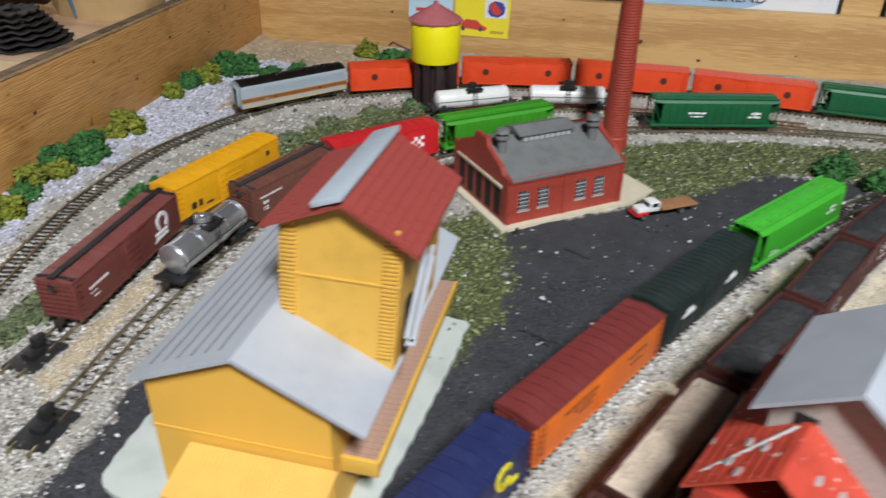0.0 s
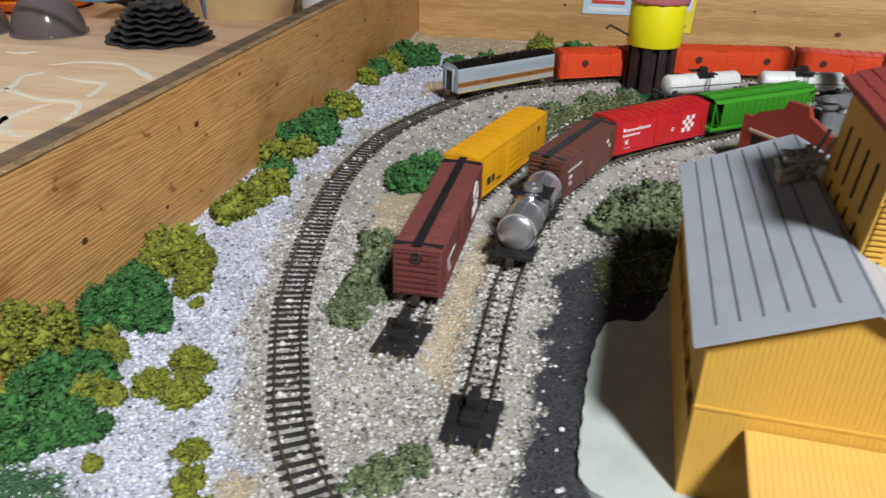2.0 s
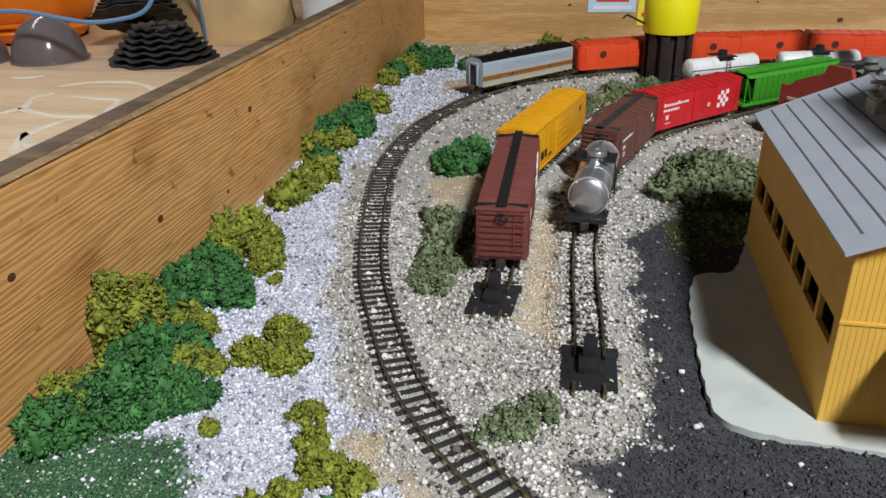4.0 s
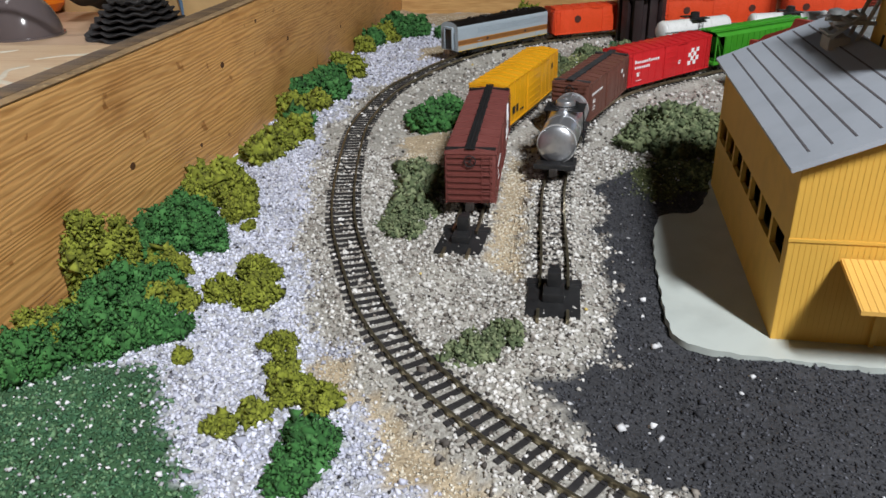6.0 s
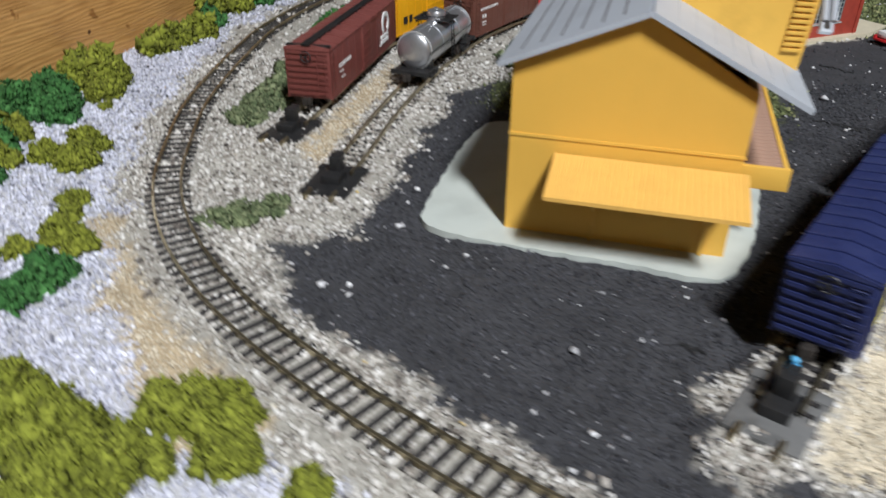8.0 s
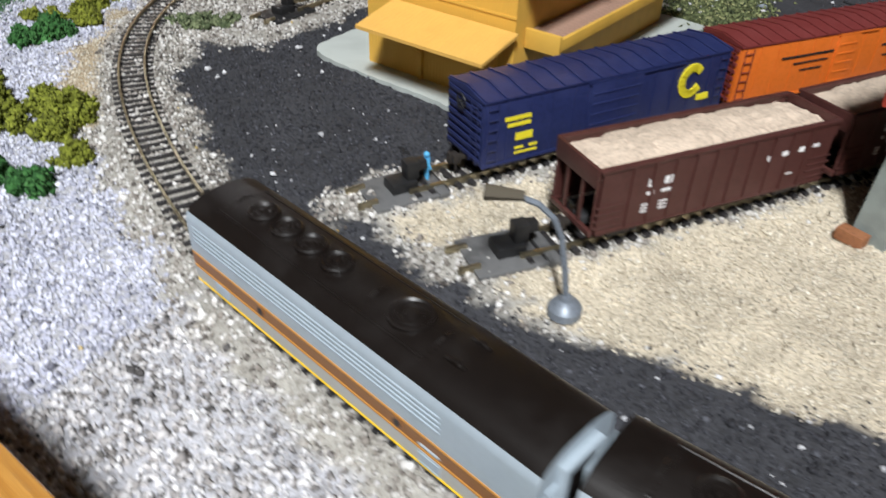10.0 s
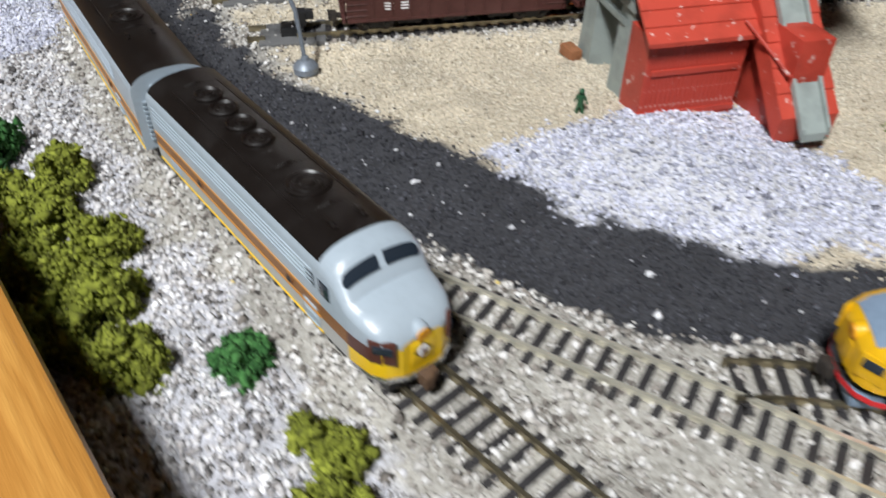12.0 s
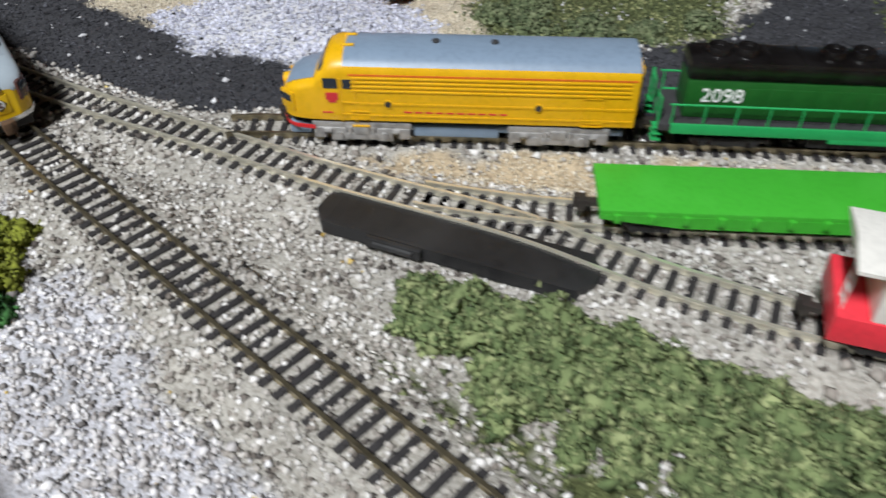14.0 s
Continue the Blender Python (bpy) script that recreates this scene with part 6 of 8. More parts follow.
rod(bm, (14.6, -1, 29.55), (14.6, -22, 25.15), 0.24, 5)
rib = part("awning_rib", bm, AWNING_YELLOW, aw)
repeat(rib, "awning_rib", aw, [(i * 1.83, 0, 0) for i in range(1, 30)])
for x in (27, 60):
    bm = bmesh.new()
    rod(bm, (x, -0.5, 12), (x, -16, 24.5), 0.6, 6)
    box(bm, x - 0.7, -1.6, 2, x + 0.7, 0.2, 27)
    part("awning_bracket", bm, HOUSE_YELLOW, dep)
bm = bmesh.new()
box(bm, 67.2, 6, 22.5, 81, 7.6, 29.4, 0.2)
box(bm, 79.6, 7.6, 24, 81, 128, 28.2, 0.2)
part("dock_edge", bm, HOUSE_YELLOW, dep)
bm = bmesh.new()
box(bm, 67.2, 7.8, 26.6, 79.4, 10.6, 28.0)
deck = part("dock_plank", bm, DOCK_BROWN, dep, "brown dock plank", smooth=0)
repeat(deck, "dock_plank", dep, [(0, i * 3.0, 0) for i in range(1, 40)])
bm = bmesh.new()
box(bm, 67.2, 8, 24.5, 79, 127, 26.4)
part("dock_frame", bm, DOCK_BROWN, dep)
# tower, leaning a little to the dock side
LEAN = Matrix(((1, 0, 0.085, -4.8), (0, 1, 0, 0), (0, 0, 1, 0), (0, 0, 0, 1)))


def leaning(bm):
    bmesh.ops.transform(bm, matrix=LEAN, verts=bm.verts)
    return bm


tw = [(37, 50), (80, 50), (80, 104), (60, 115.5), (37, 106.5)]
for yy, name in ((29.0, "tower_front"), (83.0, "tower_rear")):
    bm = bmesh.new()
    siding_wall(bm, tw, yy, 2.0)
    part(name, leaning(bm), HOUSE_YELLOW, dep, smooth=0)
bm = bmesh.new()
box(bm, 36.8, 28.5, 86.5, 80.2, 29.2, 87.2)
part("belt_course", leaning(bm), HOUSE_YELLOW, dep)
for x in (37, 78):
    bm = bmesh.new()
    box(bm, x, 31, 50, x + 2, 83, 103.5)
    part("tower_side", leaning(bm), HOUSE_YELLOW, dep)
for x in (40.5, 76.5):
    lowest = 57 if x > 50 else 67
    bm = bmesh.new()
    box(bm, x - 2.6, 28.0, lowest, x + 2.6, 29.2, lowest + 1.0, 0.15)
    quoin = part("corner_quoin", leaning(bm), HOUSE_YELLOW, dep)
    for i in range(1, int((106 - lowest) / 1.65)):
        twin(quoin, "corner_quoin", dep, *(LEAN.to_3x3() @ Vector((0, 0, i * 1.65))))
    for k in (-1.4, 1.4):
        bm = bmesh.new()
        rod(bm, (x + k, 28.3, 106), (x + k, 28.3, 108.5), 0.9, 8)
        part("bracket", leaning(bm), HOUSE_YELLOW, dep)
for s, (xa, za, xb, zb) in enumerate(((32.5, 106.4, 60, 117.6), (86.5, 102.4, 60, 117.6))):
    bm = bmesh.new()
    rows, cols = 8, 18
    f1 = 1.1 / rows
    p = [Vector((xa + (xb - xa) * f, y, za + (zb - za) * f)) for f, y in ((0, 24), (0, 27.3), (f1, 27.3), (f1, 24))]
    lift = Vector((0, 0, 0.35))
    lo = [bm.verts.new(v) for v in p]
    hi = [bm.verts.new(p[0] + lift * 2), bm.verts.new(p[1] + lift * 2), bm.verts.new(p[2] + lift), bm.verts.new(p[3] + lift)]
    bm.faces.new(hi)
    bm.faces.new(lo[::-1])
    for k in range(4):
        bm.faces.new((lo[k], lo[(k + 1) % 4], hi[(k + 1) % 4], hi[k]))
    one = part("shingle", leaning(bm), ROOF_RED, dep, "red roof shingle", smooth=0)
    sh = random.Random(s)
    for i in range(rows):
        for j in range(cols):
            if i or j:
                d = LEAN.to_3x3() @ Vector(((xb - xa) * i / rows, j * 61 / cols + (0.8 if i % 2 else 0) + sh.uniform(-0.12, 0.12), (zb - za) * i / rows + sh.uniform(-0.06, 0.06)))
                twin(one, "shingle", dep, *d)
    bm = bmesh.new()
    vs = [(xa, za - 1.2), (xb, zb - 1.2), (xb, zb), (xa, za)]
    a = [bm.verts.new((x, 24, z)) for x, z in vs]
    b = [bm.verts.new((x, 86, z)) for x, z in vs]
    bm.faces.new(a)
    bm.faces.new(b[::-1])
    for i in range(4):
        bm.faces.new((a[i], a[(i + 1) % 4], b[(i + 1) % 4], b[i]))
    part("tower_roof_board", leaning(bm), ROOF_RED, dep, smooth=0)
bm = bmesh.new()
box(bm, -5.2, 23, 0, 5.2, 86, 2.2, 0.4, m=pose(55.8, 0, 117.4, 0, -20, 0))
part("ridge_cap", leaning(bm), CAP_BLUE, dep, "loose grey-blue ridge cap")
bm = bmesh.new()
for q in ((84, 30, 66, 84.4, 56, 89), (86.4, 30, 66, 86.8, 56, 89)):
    rod(bm, q[:3], q[3:], 0.8, 6)
a = [Vector(p) for p in ((83.2, 31, 62), (86.5, 31, 62), (87, 56, 84), (83.7, 56, 84))]
lo, hi = [bm.verts.new(v) for v in a], [bm.verts.new(v + Vector((0.5, 0, 0.8))) for v in a]
bm.faces.new(lo[::-1])
bm.faces.new(hi)
for i in range(4):
    bm.faces.new((lo[i], lo[(i + 1) % 4], hi[(i + 1) % 4], hi[i]))
part("slanted_board", bm, ROOF_GREY, dep, "thin slanted pale stair board")
for yy in (40, 51, 62, 73):
    for zz, hh in ((64, 12), (79, 15)):
        bm = bmesh.new()
        box(bm, 36.7, yy, zz, 37.3, yy + 1.6, zz + hh)
        part("window_slit", leaning(bm), OPEN_DARK, dep)
bm = bmesh.new()
for yy in (38, 50, 66):
    box(bm, 79.6, yy, 60, 80.9, yy + 6, 76, 0.2)
part("tower_window", leaning(bm), OPEN_DARK, dep)
bm = bmesh.new()
box(bm, 20, 36, 60, 27, 46, 70, 0.4)
stair = part("roof_stair", bm, HUT_WALL, dep, "small grey roof stair with railing")
for s in (0, 9):
    for a, b in (((20, 36 + s, 70), (30, 36 + s, 78)), ((20, 36 + s, 75), (34, 36 + s, 75)), ((28, 36 + s, 66), (34, 36 + s, 84))):
        bm = bmesh.new()
        rod(bm, a, b, 0.75, 6)
        part("stair_rail", bm, HUT_WALL, stair)
bm = bmesh.new()
box(bm, 19, 35, 71, 21, 47, 71.6)
stair.matrix_basis = pose(5 * MM, 48 * MM, 3 * MM)
tread = part("stair_tread", bm, HUT_WALL, stair)
repeat(tread, "stair_tread", stair, [(i * 3, 0, i * 2.0) for i in range(1, 4)])

# ---- brick engine house ----
eng = thing("engine_house", "red brick engine house with grey roof", "building", 140, 179, 0, 31.3)
bm = bmesh.new()
slab(bm, [(-6, -5), (92, -5), (118, 4), (116, 36), (92, 38), (92, 76), (-6, 76)], -0.3, 2.2)
part("base_slab", bm, CREAM, eng, "cream concrete base")
LW, DW, HW = 86.0, 72.0, 30.0


def wall_with_openings(name, length, height, openings, thick, place, material):
    """A wall cut through at its openings, made of pieces round them."""
    bm = bmesh.new()
    xs = sorted({0, length, *[v for o in openings for v in (o[0], o[1])]})
    for a, b in zip(xs, xs[1:]):
        hit = [o for o in openings if o[0] <= a and b <= o[1]]
        if hit:
            box(bm, a, 0, 0, b, thick, hit[0][2])
            box(bm, a, 0, hit[0][3], b, thick, height)
        else:
            box(bm, a, 0, 0, b, thick, height)
    bmesh.ops.transform(bm, matrix=place, verts=bm.verts)
    return part(name, bm, material, eng, smooth=0)


def arched_window(place, w, h):
    bm = bmesh.new()
    box(bm, 0, 0.9, 0, w, 1.3, h)
    bmesh.ops.transform(bm, matrix=place, verts=bm.verts)
    o = part("window", bm, GLASS, eng, "dark arched window with pale glazing bars")
    bm = bmesh.new()
    for i in range(4):
        x = i * w / 3
        box(bm, x - 0.18, 0.4, 0, x + 0.18, 0.95, h)
    for i in range(6):
        z = i * h / 5
        box(bm, 0, 0.4, z - 0.16, w, 0.95, z + 0.16)
    box(bm, -0.6, -0.5, -1.0, w + 0.6, 1.0, -0.2)
    bmesh.ops.transform(bm, matrix=place, verts=bm.verts)
    part("glazing_bar", bm, FRAME_GREY, o)


FRAME_GREY = mat("window_bar_grey", (0.4, 0.42, 0.42), 0.6)
opens = [(8.0, 15.5, 8, 21), (22, 29.5, 8, 21), (50, 57.5, 8, 21), (64, 71.5, 8, 21)]
wall_with_openings("front_wall", LW, HW, opens, 2.0, Matrix.Translation((0, 0, 2.2)), BRICK)
for o in opens:
    arched_window(Matrix.Translation((o[0], 0, o[2] + 2.2)), o[1] - o[0], o[3] - o[2])
wall_with_openings("rear_wall", LW, HW, [], 2.0, Matrix.Translation((0, DW - 2, 2.2)), BRICK)
bm = bmesh.new()
for x in (0, 40, 83.4):
    box(bm, x, -0.7, 2.2, x + 2.6, 0.1, HW + 1)
box(bm, 0, -0.7, HW - 1, LW, 0.1, HW + 1.5)
part("pilaster", bm, BRICK, eng)
for x in (0.0, LW - 2):
    bm = bmesh.new()
    prof = [(0, 2.2), (DW, 2.2), (DW, HW + 3), (DW - 6, HW + 3), (DW - 10, HW + 7), (DW / 2 + 9, HW + 14), (DW / 2 + 7, HW + 19), (DW / 2 - 7, HW + 19), (DW / 2 - 9, HW + 14), (10, HW + 7), (6, HW + 3), (0, HW + 3)]
    prism(bm, prof, x - 0.6, x + 2.4)
    part("gable_wall", bm, BRICK, eng, smooth=0)
bm = bmesh.new()
for i in range(5):
    box(bm, -0.9, 8 + i * 12, 5, -0.5, 15 + i * 12, 23)
part("end_door", bm, OPEN_DARK, eng)
bm = bmesh.new()
box(bm, -1.6, 6, 24.5, -0.6, DW - 6, 26.5, 0.2)
part("end_lintel", bm, CREAM, eng)
for s in (0, 1):
    bm = bmesh.new()
    y0, y1 = (-1.2, DW / 2) if s == 0 else (DW + 1.2, DW / 2)
    vs = [(y0, HW + 1.6), (y1, HW + 15.5), (y1, HW + 14), (y0, HW + 0.4)]
    prism(bm, vs, 2.5, LW - 2.5)
    part("roof_slope", bm, SLATE, eng, smooth=0)
bm = bmesh.new()
box(bm, 24, DW / 2 - 8, HW + 12, 62, DW / 2 + 8, HW + 17.5, 0.3)
prism(bm, [(DW / 2 - 10, HW + 17), (DW / 2 + 10, HW + 17), (DW / 2 + 10, HW + 17.8), (DW / 2, HW + 21), (DW / 2 - 10, HW + 17.8)], 22, 64)
part("roof_monitor", bm, SLATE, eng)
bm = bmesh.new()
for i in range(9):
    box(bm, 26 + i * 4, DW / 2 - 8.6, HW + 13, 28.8 + i * 4, DW / 2 - 7.9, HW + 16.6)
part("monitor_louvre", bm, FRAME_GREY, eng)
for x, y in ((8, 24), (74, 22)):
    bm = bmesh.new()
    lathe(bm, [(3.2, HW + 6), (3.0, HW + 19), (4.6, HW + 19.5), (4.6, HW + 20.8), (3.4, HW + 21), (3.4, HW + 23), (4.8, HW + 23.4), (4.0, HW + 25.5), (0.4, HW + 26.5)], 16, m=Matrix.Translation((x, y, 0)))
    part("roof_ventilator", bm, SLATE, eng, "grey round roof ventilator")
bm = bmesh.new()
box(bm, 86.5, 30, 2.2, 99, 60, 24, 0.3)
part("annex", bm, BRICK, eng)
bm = bmesh.new()
a = [(28, 28), (62, 24), (62, 22.8), (28, 26.8)]
prism(bm, [(y, z) for y, z in a], 86, 101)
part("annex_roof", bm, SLATE, eng, smooth=0)
st = thing("smoke_stack", "tall tapering red brick smokestack behind the engine house", "smokestack", 218, 322, 0)
bm = bmesh.new()
lathe(bm, [(10.5, 0), (10.5, 10), (9.6, 11), (8.4, 60), (7.0, 150), (7.6, 152), (7.6, 158), (6.0, 158), (6.0, 150)], 24)
part("shaft", bm, STACK_RED, st)
bm = bmesh.new()
lathe(bm, [(0.98, -0.5), (1.012, -0.35), (1.012, 0.35), (0.98, 0.5)], 20)
ring_ = part("brick_course", bm, STACK_RED, st)
for i in range(66):
    z = 13 + i * 2.05
    r = 9.55 - (z - 11) * 0.0186
    o = ring_ if i == 0 else twin(ring_, "brick_course", st)
    o.matrix_basis = Matrix.Translation((0, 0, z * MM)) @ Matrix.Diagonal((r, r, 1, 1))

# ---- water tower ----
wt = thing("water_tower", "yellow water tower with pink roof on dark legs", "water tower", 70, 408, 0)
bm = bmesh.new()
slab(bm, [(28 * math.cos(a) + (3 if i % 2 else 0), 28 * math.sin(a)) for i, a in enumerate(np.linspace(0, 2 * math.pi, 14, endpoint=False))], -0.2, 1.2)
part("base_plate", bm, HOP_GREEN, wt)
for i in range(10):
    a = 2 * math.pi * i / 10
    bm = bmesh.new()
    box(bm, -3.4, -1.6, 1, 3.4, 1.6, 38, 0.4, m=Matrix.Translation((17.5 * math.cos(a), 17.5 * math.sin(a), 0)) @ Matrix.Rotation(a + math.pi / 2, 4, "Z"))
    part("leg", bm, LEG_DARK, wt)
bm = bmesh.new()
lathe(bm, [(15.6, 1), (15.6, 38)], 20)
part("core", bm, LEG_DARK, wt)
bm = bmesh.new()
lathe(bm, [(20.8, 37.5), (21.2, 38.5), (21.2, 71), (20.6, 72)], 36)
part("tank", bm, TANK_YELLOW, wt)
bm = bmesh.new()
lathe(bm, [(23.0, 70.6), (23.0, 71.8), (12, 78.5), (2.2, 84), (2.0, 86), (0.2, 86.5)], 12)
part("roof", bm, ROOF_PINK, wt, "faded pink-red conical roof", smooth=20)
bm = bmesh.new()
rod(bm, (-20, -4, 44), (-36, -7, 52), 0.9, 8)
rod(bm, (-36, -7, 52), (-39, -7.6, 49), 0.9, 8)
part("spout", bm, LEG_DARK, wt)

# ---- flatbed truck ----
tk = thing("toy_truck", "white and red toy flatbed truck with brown bed", "toy truck", 236, 211, 0, 27)
bm = bmesh.new()
box(bm, 0, -6, 5.6, 27, 6, 6.8, 0.2)
part("flatbed", bm, mat("bed_brown", (0.33, 0.16, 0.07), 0.6, grain=0.2), tk, "brown flat bed")
bm = bmesh.new()
box(bm, -9, -4.6, 5, -1, 4.6, 11.5, 1.2)
box(bm, -17, -4.0, 4.4, -8, 4.0, 8.2, 1.2)
part("cab", bm, TANK_WHITE, tk)
bm = bmesh.new()
for s in (-1, 1):
    box(bm, -17.6, s * 4.3 - 1.0, 3.0, -9.5, s * 4.3 + 1.0, 5.6, 0.8)
box(bm, -18.2, -4.4, 2.8, -17, 4.4, 4.2, 0.3)
part("fender", bm, BOX_RED, tk, "red fenders")
bm = bmesh.new()
box(bm, -9.4, -3.6, 8.2, -8.6, 3.6, 10.8, 0.2)
for s in (-1, 1):
    box(bm, -7.4, s * 4.6 - 0.15, 8.4, -2.6, s * 4.6 + 0.15, 10.8, 0.2)
part("cab_window", bm, GLASS, tk)
bm = bmesh.new()
box(bm, -16, -2, 2.4, 26, 2, 5.6, 0.2)
part("chassis", bm, BLACK, tk)
for x in (-13, 16):
    for s in (-1, 1):
        bm = bmesh.new()
        rod(bm, (x, s * 3.4, 2.4), (x, s * 5.4, 2.4), 2.4, 14)
        wl_ = part("tyre", bm, SOOT, tk)
        bm = bmesh.new()
        rod(bm, (x, s * 5.3, 2.4), (x, s * 5.6, 2.4), 1.2, 10)
        part("rim", bm, CHROME, wl_)

# ---- coaling tower ----
ct = thing("coaling_tower", "red coaling tower on grey timber legs with hut", "building", 204, -71, 0, -34)
for x0, x1, y0 in ((0, 8.5, 0), (26, 34.5, 0), (0, 8.5, 52), (26, 34.5, 52)):
    bm = bmesh.new()
    lo = [bm.verts.new(p) for p in ((x0 - 1, y0 - 1, -0.5), (x1 + 1, y0 - 1, -0.5), (x1 + 1, y0 + 11, -0.5), (x0 - 1, y0 + 11, -0.5))]
    hi = [bm.verts.new(p) for p in ((x0, y0, 31), (x1, y0, 31), (x1, y0 + 9, 31), (x0, y0 + 9, 31))]
    bm.faces.new(lo[::-1])
    bm.faces.new(hi)
    for i in range(4):
        bm.faces.new((lo[i], lo[(i + 1) % 4], hi[(i + 1) % 4], hi[i]))
    part("leg", bm, TIMBER_GREY, ct)
for y0 in (-1.2, 60):
    bm = bmesh.new()
    box(bm, -1.5, y0, 28.5, 36, y0 + 2.2, 31.5, 0.2)
    box(bm, 4, y0 + 0.3, 22.5, 30, y0 + 1.9, 24.5, 0.2)
    part("cross_beam", bm, TIMBER_GREY, ct)
    bm = bmesh.new()
    for i in range(5):
        x = 1 + i * 7
        rod(bm, (x, y0 + 1.1, 31), (x + 2.6, y0 + 1.1, 43), 1.0, 6)
        rod(bm, (x + 6.6, y0 + 1.1, 31), (x + 3.4, y0 + 1.1, 43), 1.0, 6)
    part("truss_web", bm, TIMBER_GREY, ct)
for x in (-1, 33):
    bm = bmesh.new()
    box(bm, x, 0, 28.5, x + 2, 62, 31.5, 0.2)
    part("side_beam", bm, TIMBER_GREY, ct)
# Black block fills the truss to stand for the shade under the bin.
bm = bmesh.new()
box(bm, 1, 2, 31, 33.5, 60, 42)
part("bin_shade_core", bm, OPEN_DARK, ct)
bm = bmesh.new()
box(bm, -2.5, -7, 41, 37.5, 66, 60, 0.3)
part("bin_wall", bm, COAL_RED, ct, "barn-red board bin", smooth=0)
r = random.Random(9)
bm = bmesh.new()
box(bm, -0.72, -0.32, 0, 0.72, 0.32, 20.4)
board = part("bin_board", bm, COAL_RED, ct, smooth=0)
for i in range(108):
    o = board if i == 0 else twin(board, "bin_board", ct)
    z = 40 - r.uniform(0, 1.2)
    if i < 24:
        o.matrix_basis = pose((-1.6 + i * 1.69) * MM, -7.1 * MM, z * MM)
    elif i < 66:
        o.matrix_basis = pose(-2.6 * MM, (-6.2 + (i - 24) * 1.73) * MM, z * MM, 0, 0, 90)
    else:
        o.matrix_basis = pose(37.6 * MM, (-6.2 + (i - 66) * 1.73) * MM, z * MM, 0, 0, 90)
for k in (0, 1):
    for i in range(9):
        bm = bmesh.new()
        f0, f1 = i / 9, (i + 1.1) / 9
        xa, xb, za, zb = (-5.5, 17.5, 58.6, 78) if k == 0 else (40.5, 17.5, 58.6, 78)
        p = [Vector((xa + (xb - xa) * f, y, za + (zb - za) * f)) for f, y in ((f0, -10), (f0, 68), (f1, 68), (f1, -10))]
        lo = [bm.verts.new(v) for v in p]
        hi = [bm.verts.new(v + Vector((0, 0, 1.5 if j < 2 else 0.6))) for j, v in enumerate(p)]
        bm.faces.new(hi)
        bm.faces.new(lo[::-1])
        for q in range(4):
            bm.faces.new((lo[q], lo[(q + 1) % 4], hi[(q + 1) % 4], hi[q]))
        part("roof_board", bm, COAL_RED_LIGHT, ct, smooth=0)
bm = bmesh.new()
rr = random.Random(4)
for x, y in ((3, 0), (10, 5), (5, 9), (25, 2), (31, 6), (7, -6)):
    z = 58.6 + (min(x, 35 - x) + 5.5) * 0.845 + 1.4
    lathe(bm, [(1.15, -0.3), (1.15, 0.3), (0.7, 0.55), (0.1, 0.6)], 10, m=Matrix.Translation((x, y, z)) @ Matrix.Rotation(radians(-38 if x < 17 else 38), 4, "Y") @ Matrix.Diagonal((0.85, 2.0, 1, 1)))
part("roof_stud", bm, STUD, ct, "silver paint spots on the roof")
bm = bmesh.new()
rod(bm, (-3, -4, 61.5), (15, 14, 77.5), 0.6, 6)
part("roof_strip", bm, STUD, ct)
bm = bmesh.new()
prism(bm, [(6.5, 62), (46, 62), (46, 81), (27, 95), (6.5, 81)], 17, 66)
bmesh.ops.transform(bm, matrix=Matrix(((0, 1, 0, 0), (1, 0, 0, 0), (0, 0, 1, 0), (0, 0, 0, 1))), verts=bm.verts)
part("hut_wall", bm, HUT_WALL, ct, "pale grey hut walls", smooth=0)
# The wall is uncut; a black plate stands for the opening's dark.
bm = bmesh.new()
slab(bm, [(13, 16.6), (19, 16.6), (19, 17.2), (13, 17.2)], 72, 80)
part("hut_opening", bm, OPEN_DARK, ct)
for k in (0, 1):
    bm = bmesh.new()
    xa, xb = (2, 27) if k == 0 else (52, 27)
    vs = [(xa, 79), (xb, 97), (xb, 95.4), (xa, 77.4)]
    a = [bm.verts.new((x, 12, z)) for x, z in vs]
    b = [bm.verts.new((x, 70, z)) for x, z in vs]
    bm.faces.new(a)
    bm.faces.new(b[::-1])
    for i in range(4):
        bm.faces.new((a[i], a[(i + 1) % 4], b[(i + 1) % 4], b[i]))
    part("hut_roof", bm, ROOF_GREY, ct, "light grey hut roof", smooth=0)
# lean-to shed
bm = bmesh.new()
box(bm, 37, -2, -1, 50, 29, 27, 0.3)
shed = part("shed_wall", bm, COAL_RED, ct, smooth=0)
for q in ((49.5, -2.3, 2, 50.6, 29.3, 4), (49.5, -0.5, 15.6, 50.8, 27, 17.4)):
    bm = bmesh.new()
    box(bm, *q, 0.2)
    part("wall_rail", bm, COAL_RED, shed, smooth=0)
bm = bmesh.new()
box(bm, 49.9, -1.6, 0, 50.3, -0.5, 26)
slat = part("wall_board", bm, COAL_RED, shed, smooth=0)
repeat(slat, "wall_board", shed, [(0, i * 1.53, 0) for i in range(1, 20)])
